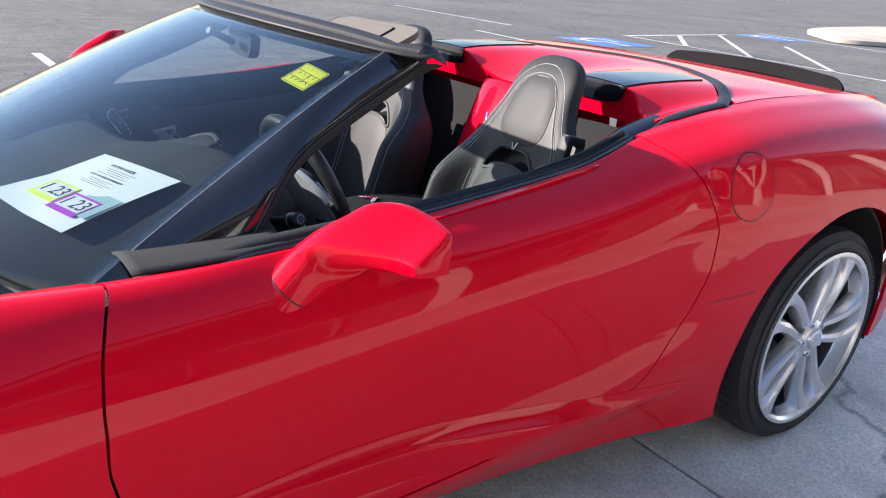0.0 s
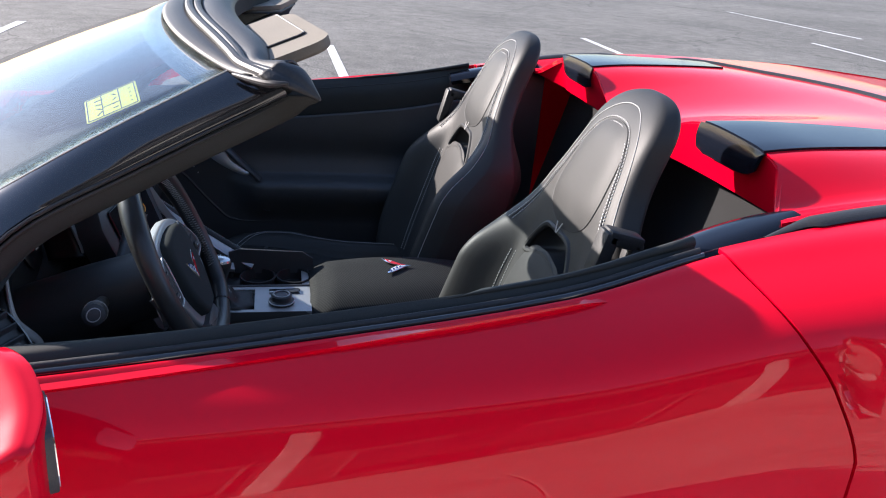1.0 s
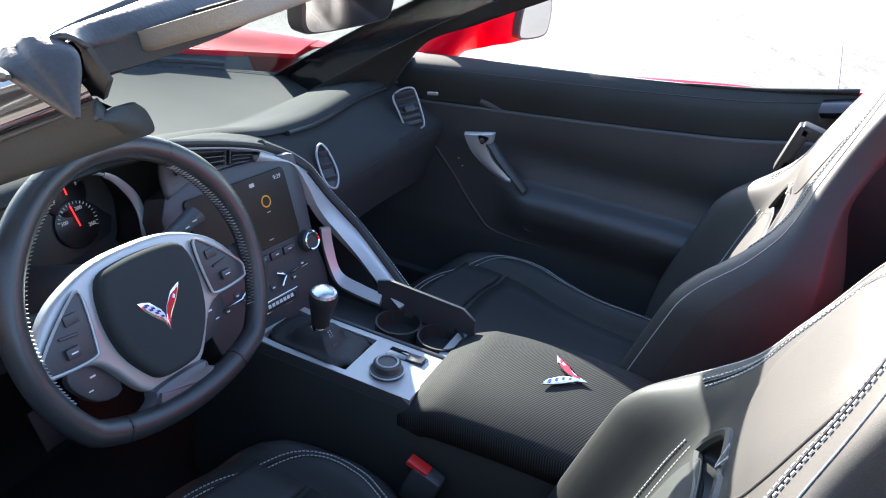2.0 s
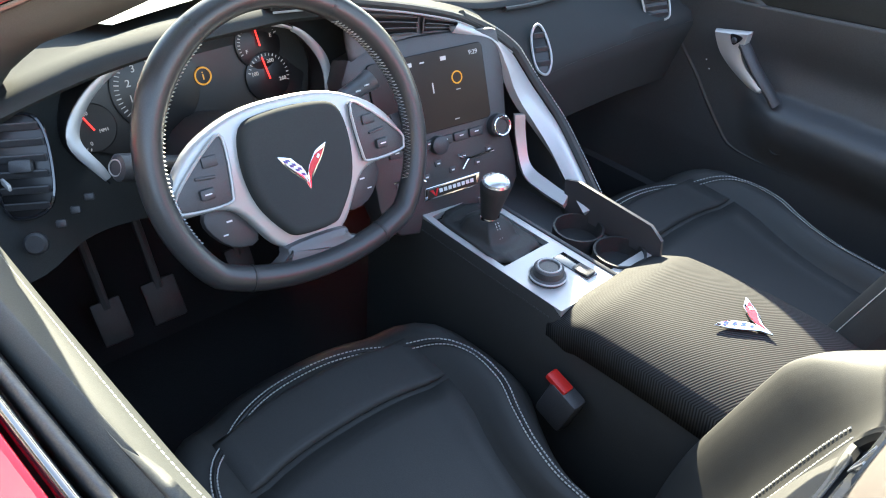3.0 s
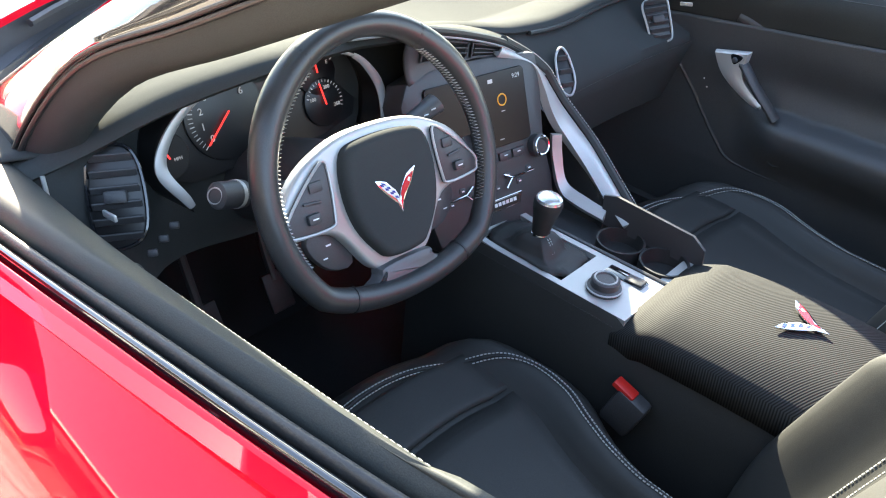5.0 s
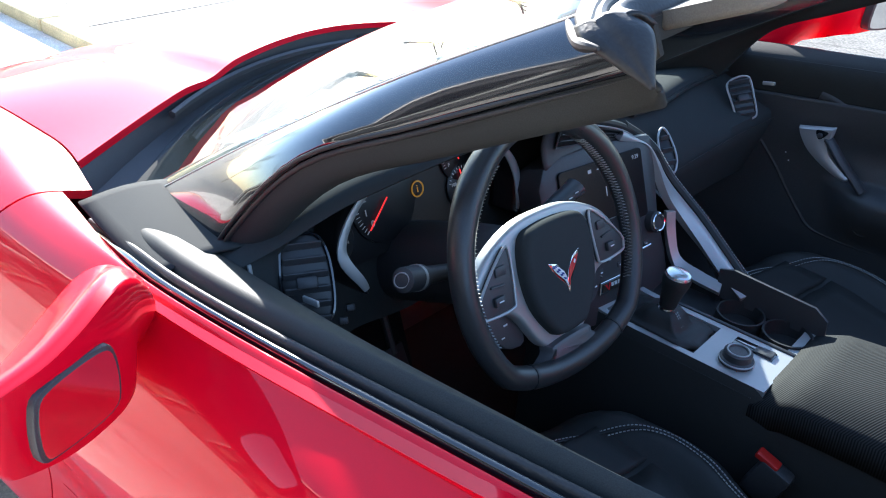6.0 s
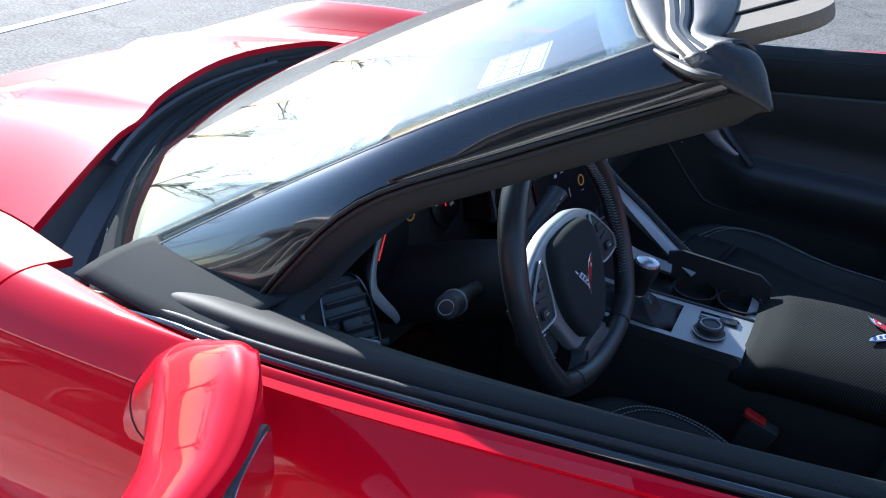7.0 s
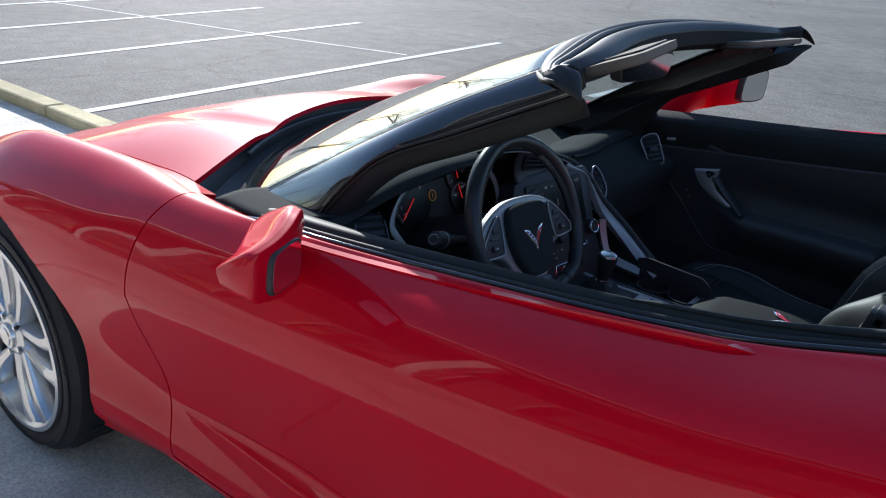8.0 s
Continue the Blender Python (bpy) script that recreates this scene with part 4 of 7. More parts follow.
for side in (1, -1):
    door = doors[side]
    rows, rub, chrome = [], [], []
    for x, o, inner in belt_rows(side):
        zt = o.z
        ring = [(o.y - 0.004, zt - 0.006), (o.y - 0.0045, zt + 0.001), (o.y - 0.007, zt + 0.005), (o.y - 0.011, zt + 0.0045), (o.y - 0.013, zt - 0.002), (o.y - 0.013, zt - 0.012)]
        rub.append([Vector((x, y * side, z)) for y, z in ring])
        lip = [(o.y - 0.016, zt - 0.012), (o.y - 0.017, zt + 0.003), (o.y - 0.020, zt + 0.0075), (o.y - 0.024, zt + 0.006), (o.y - 0.026, zt - 0.004), (o.y - 0.026, zt - 0.014)]
        chrome.append([Vector((x, y * side, z)) for y, z in lip])
        pad = [(o.y - 0.030, zt - 0.014), (o.y - 0.033, zt + 0.002), (o.y - 0.043, zt + 0.011), (0.5 * (o.y + inner) - 0.008, zt + 0.009), (inner + 0.016, zt - 0.006), (inner + 0.004, zt - 0.028), (inner + 0.001, zt - 0.055), (inner + 0.004, zt - 0.09)]
        rows.append(catmull([Vector((x, y * side, z)) for y, z in pad], 4))
    # gloss cover closing the gap between the pillar foot and the door top
    cover = []
    for i in range(15):
        x = 0.655 - 0.265 * i / 14
        o = skin(x, 5.5)
        a, b = Vector((x, 0.615 + 0.05 * i / 14, o.z - 0.004)), Vector((x, o.y - 0.010, o.z + 0.001))
        cover.append([Vector((x, (a.y + (b.y - a.y) * k / 6) * side, a.z + (b.z - a.z) * k / 6 + 0.007 * math.sin(math.pi * k / 6))) for k in range(7)])
    part("pillar_foot_cover", sheet(cover, 0.004, False, False, (0, 0, 1)), DASHMAT, car, "dull black cover at the pillar foot", auto=0)
    part("belt_trim", sheet(rub, 0, side < 0, True), GLOSS, door, "gloss black strip along the door top", auto=0)
    part("belt_seal", sheet(chrome, 0, side < 0, True), RUBBER, door, "black rubber window seal", auto=0)
    part("door_top_pad", sheet(rows, 0.004, False, False, (0, -0.3 * side, 1)), PADMAT, door, "padded dark leather door top", auto=0)
    groove = [[Vector((x, (o.y - 0.022) * side, o.z - 0.02)), Vector((x, (o.y - 0.034) * side, o.z - 0.02))] for x, o, inner in belt_rows(side)]
    part("window_slot", sheet(groove, 0.002, side > 0), RUBBER, door)
    seam = [Vector((x, (inner + 0.0135) * side, o.z - 0.0105)) for x, o, inner in belt_rows(side)]
    if side > 0:
        dashes(seam, door, None, 0.0009, 0.006)
    else:
        part("seam", tube(seam, 0.0014, 6), RUBBER, door, "dark sewn seam along the door top")

    # mirror
    def my(p):
        return Vector((p[0], p[1] * side, p[2]))
    # housing: lofted sections from the foot on the door, up the arm, to the flat outer end
    # centre, half depth, half height, turn (0 across the arm, 1 upright)
    keys = [(0.478, 0.800, 0.738, 0.044, 0.040, 0.0), (0.452, 0.828, 0.776, 0.047, 0.043, 0.0), (0.414, 0.829, 0.826, 0.046, 0.041, 0.04), (0.382, 0.836, 0.864, 0.047, 0.042, 0.2), (0.346, 0.850, 0.898, 0.053, 0.050, 0.55), (0.320, 0.868, 0.920, 0.059, 0.056, 0.9), (0.290, 0.900, 0.925, 0.060, 0.055, 1.0), (0.268, 0.930, 0.924, 0.056, 0.050, 1.0), (0.252, 0.960, 0.921, 0.050, 0.045, 1.0), (0.245, 0.988, 0.919, 0.045, 0.040, 1.0), (0.243, 1.004, 0.918, 0.041, 0.036, 1.0), (0.2425, 1.010, 0.918, 0.034, 0.029, 1.0)]
    grow = 1.0 if side > 0 else 1.22
    paths = catmull([(k[0], k[1], k[2] + 0.30 * (grow - 1) * min(1, max(0, (k[2] - 0.74) / 0.17))) for k in keys], 4)
    sizes = catmull([(k[3] * grow, k[4] * grow, k[5]) for k in keys], 4)
    wedge = smooth_outline([(-0.92, 0.82), (-0.78, 1.0), (-0.45, 0.98), (0.1, 0.62), (0.72, 0.14), (0.97, -0.10), (1.0, -0.24), (0.90, -0.62), (0.72, -0.84), (0.1, -0.97), (-0.7, -1.0), (-0.92, -0.84)], 3)
    secs = []
    for c, sz in zip(paths, sizes):
        w = min(1.0, max(0.0, sz.z))
        e = Vector((0.77, -0.10, 0.62)).lerp(Vector((1, 0.08, 0)), w).normalized()
        up = Vector((-0.22, -0.91, 0.27)).lerp(Vector((0, 0, 1)), w).normalized()
        sec = []
        for i, (u, v) in enumerate(wedge):
            r = math.hypot(u, v)
            k = w + (1 - w) / r
            sec.append(my(c + e * (u * k * sz.x) + up * (v * k * sz.y)))
        secs.append(sec)
    bm = sheet(secs, 0, False, True)
    for sec in (0, len(secs) - 1):
        bm.faces.new([bm.verts.new(p) for p in secs[sec]])
    bmesh.ops.remove_doubles(bm, verts=bm.verts[:], dist=0.0005)
    bmesh.ops.recalc_face_normals(bm, faces=bm.faces[:])
    mirror = part("wing_mirror", bm, RED, door, "red wing mirror on a short arm", auto=60)
    ring = secs[8]
    part("seam", tube(ring + ring[:1], 0.0013, 5), RUBBER, mirror, "dark seam round the mirror foot")
    gl = [(a * (0.038 if side > 0 else 0.058), b * (0.031 if side > 0 else 0.046)) for a, b in smooth_outline([(-1, -0.7), (-0.9, 0.6), (-0.5, 0.95), (0.6, 1), (0.98, 0.7), (1, -0.4), (0.7, -0.95), (-0.6, -0.98)], 4)]
    mm = frame_of((0.2125, 0.942, 0.920) if side > 0 else (0.186, -0.955, 0.984), (0.34 * side if side > 0 else -0.30, -1, 0), (0.0, 0, 1))
    part("mirror_rim", plate([(x * 1.10, y * 1.11) for x, y in gl], 0.0185, mm @ pose(0, 0, -0.0145), 0.002), PLASTIC, mirror, "black mirror rim")
    part("mirror_glass", plate(gl, 0.0015, mm @ pose(0, 0, 0.0036)), CHROME, mirror, "mirror glass", smooth=False)


# ---- cabin shell ----
part("cabin_floor", box((1.5, 1.36, 0.03), pose(0.0, 0, 0.24), 0.005), CARPET, car, "black carpeted cabin floor")
for y0, y1 in ((0.13, 0.69), (-0.69, -0.13)):
    rows = [[(0.62 + 0.12 * math.sin(1.3 * i / 8) - 0.0, y0 + (y1 - y0) * j / 4, 0.25 + 0.40 * i / 8) for j in range(5)] for i in range(9)]
    part("footwell_wall", sheet(rows, 0.01, False), CARPET, car)
rows = [[(-0.66 - 0.22 * (i / 8) ** 0.8, -0.67 + 1.34 * j / 12, 0.25 + 0.69 * i / 8) for j in range(13)] for i in range(9)]
part("rear_bulkhead", sheet(rows, 0.01, False), CARPET, car, "black carpeted wall behind the seats")
for s in (1, -1):
    rows = [[(0.66 - 1.3 * i / 20, s * (0.70 - 0.02 * (j / 4)), 0.24 + 0.12 * j / 4) for j in range(5)] for i in range(21)]
    part("sill_trim", sheet(rows, 0.02, s > 0), PLASTIC, car)
    rows = []
    for i in range(9):
        x = -0.56 - 0.22 * i / 8
        zt = skin(x, 5.9).z - 0.012
        rows.append([Vector((x, s * (0.70 - 0.03 * i / 8), zt)), Vector((x, s * 0.66, zt - 0.01)), Vector((x, s * 0.645, zt - 0.05)), Vector((x, s * 0.65, 0.7)), Vector((x, s * 0.66, 0.35))])
    part("quarter_trim", sheet(rows, 0.008, s < 0), PLASTIC, car)
    # padded cap between the door top and the roof cover
    rows = []
    for i in range(15):
        t = i / 14
        x = -0.505 - 0.24 * t
        c = 0.682 - 0.052 * t
        z = 0.964 + 0.052 * t
        w = 0.022 + 0.012 * math.sin(math.pi * min(1, t * 1.05)) - 0.018 * max(0, (t - 0.9) / 0.1)
        rows.append([Vector((x, s * (c - w + 2 * w * j / 8), z - 0.010 * (abs(j - 4) / 4) ** 4 + 0.005 * math.sin(math.pi * t))) for j in range(9)])
    cap = part("quarter_cap", sheet(rows, 0.02, s > 0), NAVY, car, "dark padded cap behind the door")
    rows = []
    for i in range(13):
        t = 0.30 + 0.62 * i / 12
        c, w = 0.682 - 0.052 * t, (0.022 * math.sin(math.pi * min(1, 0.15 + 0.85 * i / 12)) ** 0.45 + 0.004)
        z = 0.964 + 0.052 * t + 0.005 * math.sin(math.pi * t) + 0.0035
        rows.append([Vector((-0.505 - 0.24 * t, s * (c - w + 2 * w * j / 8), z - 0.0025 * (abs(j - 4) / 4) ** 3)) for j in range(9)])
    part("cap_inset", sheet(rows, 0.004, s > 0), NAVY, cap, "flat satin inset of the cap")
    # belt guide cover and lower trim behind it
    part("belt_anchor", box((0.07, 0.03, 0.05), pose(-0.53, s * 0.685, 0.958, 0, -6, 0), 0.01), PLASTIC, car)

# ---- seats ----
def seat(side):
    """A bolstered bucket seat with a cushion, a backrest and stitched seams."""
    cy = 0.365 * side
    CUSH_W = pchip([0, 0.25, 0.36, 0.47, 0.56, 0.67, 0.76, 1], [0.17, 0.162, 0.162, 0.176, 0.20, 0.234, 0.242, 0.236])
    st = new("driver_seat" if side > 0 else "passenger_seat")
    st.parent = car

    def cush(u, v):
        """u from the back (0) to the front edge (1), v across from -1 to 1; past 1 the sides turn down."""
        a = abs(v)
        au = min(u, 1.0)
        w = CUSH_W(au)
        front = 0.218 - 0.095 * min(1, a) ** 2.6
        x = -0.42 + (front + 0.42) * au
        z = 0.445 + 0.040 * au
        bol = 0.052 * (max(0, min(1, (a - 0.56) / 0.25)) ** 2 * (3 - 2 * max(0, min(1, (a - 0.56) / 0.25)))) * (1 - 0.55 * au ** 3)
        z += bol
        z -= 0.035 * max(0, min(1, (a - 0.82) / 0.18)) ** 2.2
        z -= 0.030 * max(0, (au - 0.88) / 0.12) ** 2.2
        y = w * max(-1, min(1, v))
        if a > 1:
            z -= (a - 1) * 0.55
            y *= 1 - 0.05 * (a - 1)
        if u > 1:
            z -= (u - 1) * 0.55
            x -= (u - 1) * 0.06
        return Vector((x, 0.384 * side + y, z))
    us = [i / 30 for i in range(31)] + [1.04, 1.12, 1.25, 1.4]
    vs = [-1.45, -1.25, -1.1, -1.03] + [-1 + j / 16 for j in range(33)] + [1.03, 1.1, 1.25, 1.45]
    cushion = part("cushion", sheet([[cush(u, v) for v in vs] for u in us], 0, True), LEATHER, st, "black leather cushion with raised bolsters", auto=0)
    # smooth centre panel, split by a cross seam
    for ua, ub in ((0.06, 0.735), (0.75, 0.905)):
        rows = []
        for i in range(13):
            u = ua + (ub - ua) * i / 12
            wv = 0.62 + 0.05 * u
            row = []
            for j in range(13):
                v = -1 + j / 6
                e = min(1, (1 - abs(v)) * 7) * min(1, min(i, 12 - i) * 0.9 + 0.12)
                row.append(cush(u, v * wv) + Vector((0, 0, 0.001 + 0.006 * min(1, e) ** 0.5)))
            rows.append(row)
        part("centre_panel", sheet(rows, 0.002, True), LEATHER_S, cushion, "smooth dark leather insert", auto=0)

    def rim_path(inset):
        p = []
        k = 0.86 - inset
        for i in range(40):
            u = 0.1 + 0.62 * i / 39
            p.append(cush(u, -k) + Vector((0, 0, 0.0022)))
        for i in range(1, 33):
            a = math.pi * (1 - i / 33)
            p.append(cush(0.72 + (0.225 - inset * 0.6) * math.sin(a) ** 0.75, k * math.cos(a)) + Vector((0, 0, 0.0022)))
        for i in range(40):
            u = 0.72 - 0.62 * i / 39
            p.append(cush(u, k) + Vector((0, 0, 0.0022)))
        return p
    for ins in (0.0, 0.035):
        dashes(rim_path(ins), cushion, None, 0.0010, 0.0062)
    part("piping_seam", tube(rim_path(0.0175)[::2], 0.0016, 5), RUBBER, cushion)

    # backrest
    def dome(z):
        return max(0.0, 1 - (max(0, z - 1.060) / 0.092) ** 2.4) ** (1 / 2.4)
    HW0 = pchip([0.40, 0.5, 0.62, 0.75, 0.84, 0.90, 0.96, 1.02, 1.08, 1.2], [0.225, 0.24, 0.256, 0.255, 0.237, 0.205, 0.164, 0.134, 0.121, 0.117])
    HW = lambda z: HW0(z) * (0.02 + 0.98 * dome(z))
    BOL = pchip([0.40, 0.6, 0.76, 0.86, 0.95, 1.1, 1.17], [0.055, 0.088, 0.085, 0.042, 0.008, 0.0, 0.0])

    def bx(z):
        return -0.350 - 0.305 * (z - 0.45) - 0.026 * max(0, (z - 0.96) / 0.19) ** 1.3

    def blend(z):
        q = max(0, min(1, (z - 0.80) / 0.16))
        return q * q * (3 - 2 * q)

    def back(z, v):
        a = min(1, abs(v))
        q = max(0, min(1, (a - 0.50) / 0.34))
        low = bx(z) + BOL(z) * q * q * (3 - 2 * q) - 0.055 * max(0, (a - 0.80) / 0.20) ** 2.4
        high = bx(z) - 0.036 + 0.036 * dome(z) * (1 - a ** 4.6) ** (1 / 4.6)
        b = blend(z)
        return Vector((low + (high - low) * b, cy + v * HW(z), z))

    def rear(z, v):
        a = min(1, abs(v))
        low = min(bx(z) - 0.13 + 0.04 * max(0, (a - 0.7) / 0.3) ** 2, back(z, v).x - 0.012)
        high = bx(z) - 0.036 - 0.030 * dome(z) * (1 - a ** 4.2) ** (1 / 4.2)
        b = blend(z)
        return Vector((low + (high - low) * b, cy + v * HW(z), z))
    zs = [0.40 + 0.66 * i / 88 for i in range(89)] + [1.070, 1.080, 1.090, 1.100, 1.109, 1.117, 1.125, 1.132, 1.138, 1.143, 1.147, 1.1495, 1.151, 1.1518]
    vs2 = [math.sin(math.pi / 2 * (-1 + j / 30)) for j in range(61)]
    rings = []
    for z in zs:
        rings.append([back(z, v) for v in vs2] + [rear(z, v) for v in reversed(vs2[1:-1])])
    bm = sheet(rings, 0, True, True)
    bm.faces.new([bm.verts.new(p) for p in rings[-1]])
    bmesh.ops.remove_doubles(bm, verts=bm.verts[:], dist=0.0004)
    bmesh.ops.recalc_face_normals(bm, faces=bm.faces[:])
    slot_w = pchip([0.818, 0.824, 0.833, 0.868, 0.892, 0.898], [0.40, 0.42, 0.42, 0.35, 0.24, 0.10])

    def in_slot(z, v):
        low_z = 0.846 - 0.022 * min(1, (abs(v) / 0.36) ** 2)
        return low_z < z < 0.896 and abs(v) < slot_w(z)
    gone = []
    for f in bm.faces:
        c = f.calc_center_median()
        v = (c.y - cy) / HW(c.z)
        if in_slot(c.z, v) and c.x > back(c.z, v).x - 0.02:
            gone.append(f)
    bmesh.ops.delete(bm, geom=gone, context="FACES")
    rest = part("backrest", bm, LEATHER, st, "black leather backrest with an integral headrest", auto=0)
    # inserts: softly raised panels inside a piped outline
    def insert(outline, lift, name, material, label):
        o = smooth_outline(outline, 6)
        cv, cz = sum(p[0] for p in o) / len(o), sum(p[1] for p in o) / len(o)
        rows = []
        for k in range(9):
            t = k / 8
            rows.append([back(cz + (z - cz) * t, cv + (v - cv) * t) + Vector((0.0015 + lift * (1 - t ** 5), 0, 0.0)) for v, z in o])
        bm = sheet(rows[1:], 0, False, True)
        bm.faces.new([bm.verts.new(p) for p in rows[1]])
        bmesh.ops.remove_doubles(bm, verts=bm.verts[:], dist=0.0002)
        bmesh.ops.recalc_face_normals(bm, faces=bm.faces[:])
        pan = part(name, bm, material, rest, label, auto=0)
        part("piping_seam", tube([back(z, v) + Vector((0.0004 if lift > 0 else -0.002, 0, 0)) for v, z in o], 0.0014 if lift > 0 else 0.0065, 8, True), RUBBER if lift > 0 else LEATHER, pan)
        return pan
    sym = lambda h: h + [(-v, z) for v, z in reversed(h)]
    insert(sym([(0.06, 1.098), (0.40, 1.092), (0.62, 1.05), (0.60, 0.985), (0.44, 0.935), (0.16, 0.912)]), 0.006, "headrest_insert", LEATHER_S, "smooth dark leather insert")
    insert(sym([(0.10, 0.852), (0.32, 0.836), (0.46, 0.77), (0.50, 0.62), (0.46, 0.48), (0.1, 0.46)]), 0.010, "centre_panel", LEATHER_S, "smooth dark leather insert")
    # dark slot below the headrest
    insert(sym([(0.1, 0.896), (0.26, 0.892), (0.36, 0.868), (0.43, 0.830), (0.36, 0.824), (0.1, 0.844)]), -0.055, "backrest_slot", RUBBER, "dark slot below the headrest")
    # twin stitched seams round the headrest and down the bolsters
    def over_top(wv):
        pts = [back(0.86 + 0.11 * i / 24, -wv) for i in range(24)]
        for i in range(61):
            a = math.pi * (1 - i / 60)
            ca, sa = math.cos(a), math.sin(a)
            pts.append(back(0.97 + 0.173 * wv * abs(sa) ** 0.75, wv * math.copysign(abs(ca) ** 0.75, ca)))
        return pts + [back(0.97 - 0.11 * i / 24, wv) for i in range(1, 25)]
    for wv in (0.73, 0.78):
        dashes([p + Vector((0.0008, 0, 0.0003)) for p in over_top(wv)], rest, None, 0.0011, 0.0062)
    part("piping_seam", tube([p + Vector((0.0006, 0, 0.0004)) for p in over_top(0.755)], 0.0012, 5), RUBBER, rest)
    part("edge_seam", tube([p + Vector((0.0004, 0, 0.0004)) for p in over_top(0.92)], 0.0007, 5), STITCH, rest, "pale seam along the outer edge")
    for sg in (-1, 1):
        part("edge_seam", tube([back(0.86 - 0.36 * i / 40, sg * 0.92) + Vector((0.0004, 0, 0)) for i in range(41)], 0.0007, 5), STITCH, rest)
        for wv in (0.53, 0.57):
            dashes([back(0.50 + 0.31 * i / 60, sg * wv) + Vector((0.0008, 0, 0)) for i in range(61)], rest, None, 0.0010, 0.0062)
    # small silver emblem
    e = back(0.905, 0.0)
    m = frame_of(e + Vector((0.005, 0, 0)), (0, 1, 0), (-0.3, 0, 1))
    m = m @ Matrix.Scale(0.75, 4)
    bm = plate([(-0.017, 0.012), (-0.004, -0.014), (0.0, -0.014), (-0.012, 0.012)], 0.0012, m)
    merge(bm, plate([(0.017, 0.016), (0.012, 0.016), (0.0, -0.014), (0.004, -0.014)], 0.0012, m))
    part("emblem", bm, SATIN, rest, "small silver winged emblem")
    # belt guide on the outer shoulder
    g = back(0.925 if side > 0 else 0.905, side * 0.98) + Vector((0.010, side * 0.012, 0.0))
    gmx = pose(g.x, g.y, g.z, 0, -14, 0)
    bm = bmesh.new()
    for dx, dz, lx, lz in ((0.024, 0, 0.024, 0.095), (-0.024, 0, 0.018, 0.085), (0, 0.040, 0.06, 0.024), (0, -0.036, 0.06, 0.034)):
        merge(bm, box((lx, 0.036, lz), gmx @ pose(dx, 0, dz), 0.005))
    part("belt_guide", bm, RUBBER, rest, "black plastic seat belt guide")
    part("belt_webbing", box((0.004, 0.05, 0.5), pose(g.x - 0.075, g.y + side * 0.03, g.z - 0.25, 0, 4, 0), 0.001), RUBBER, rest)
    # side shield
    part("seat_base", box((0.46, 0.27, 0.16), pose(-0.15, cy, 0.32), 0.03), PLASTIC, st)
    return st


seat(1)
seat(-1)
for s in (1, -1):
    b = part("belt_buckle", box((0.05, 0.028, 0.07), pose(-0.118, s * 0.152, 0.505, 0, -18, 0), 0.007), PLASTIC, car, "black seat belt buckle with a red button")
    part("release_button", box((0.036, 0.020, 0.010), pose(-0.111, s * 0.153, 0.542, 0, -18, 0), 0.003), BUCKLE, b, "red release button")

# ---- dashboard ----
DY = [0.71, 0.64, 0.56, 0.46, 0.37, 0.28, 0.18, 0.08, -0.05, -0.2, -0.35, -0.55, -0.65, -0.71]
BROW_X = pchip(DY, [0.37, 0.365, 0.36, 0.335, 0.325, 0.33, 0.345, 0.365, 0.385, 0.395, 0.405, 0.425, 0.42, 0.40])
BROW_Z = pchip(DY, [0.872, 0.885, 0.905, 0.932, 0.942, 0.94, 0.925, 0.905, 0.880, 0.848, 0.836, 0.838, 0.840, 0.838])
FACE_X = pchip(DY, [0.36, 0.375, 0.42, 0.44, 0.44, 0.44, 0.43, 0.40, 0.385, 0.380, 0.385, 0.395, 0.39, 0.37])
LOW_X = pchip(DY, [0.29, 0.30, 0.36, 0.40, 0.40, 0.40, 0.36, 0.36, 0.345, 0.305, 0.295, 0.29, 0.285, 0.285])
LOW_Z = pchip(DY, [0.70, 0.70, 0.69, 0.66, 0.65, 0.65, 0.66, 0.66, 0.68, 0.715, 0.732, 0.738, 0.738, 0.735])
dash = new("dashboard")
dash.parent = car
rows = []
for i in range(85):
    y = 0.70 - 1.40 * i / 84
    bxx, bz, fx, lx, lz = BROW_X(y), BROW_Z(y), FACE_X(y), LOW_X(y), LOW_Z(y)
    g = screen_point(0, y / 0.72)
    rows.append([Vector((g.x - 0.05, y, g.z + 0.0)), Vector((0.63, y, bz - 0.066)), Vector((bxx + 0.16, y, bz - 0.040)), Vector((bxx + 0.08, y, bz - 0.012)), Vector((bxx + 0.03, y, bz + 0.001)), Vector((bxx + 0.006, y, bz - 0.002)), Vector((bxx, y, bz - 0.010)), Vector((bxx + 0.008, y, bz - 0.017)),
                 Vector((fx, y, bz - 0.03)), Vector((fx - (0.2 if y > -0.1 else 0.42) * (fx - lx) - (0.006 if y < -0.15 else 0), y, bz - 0.03 - 0.38 * (bz - 0.03 - lz))), Vector((lx + 0.01, y, lz + 0.03)), Vector((lx, y, lz + 0.006)), Vector((lx + (0.02 if y > -0.15 else 0.008), y, lz - (0.004 if y > -0.15 else 0.022))), Vector((0.52 if y > -0.15 else lx + 0.04, y, lz - 0.06 if y > -0.15 else lz - 0.13)), Vector((0.66, y, 0.5))])
part("dash_body", sheet(rows, 0.008, True, False, (-0.3, 0, 1)), DASHMAT, dash, "soft black dashboard with a stitched brow", auto=50)
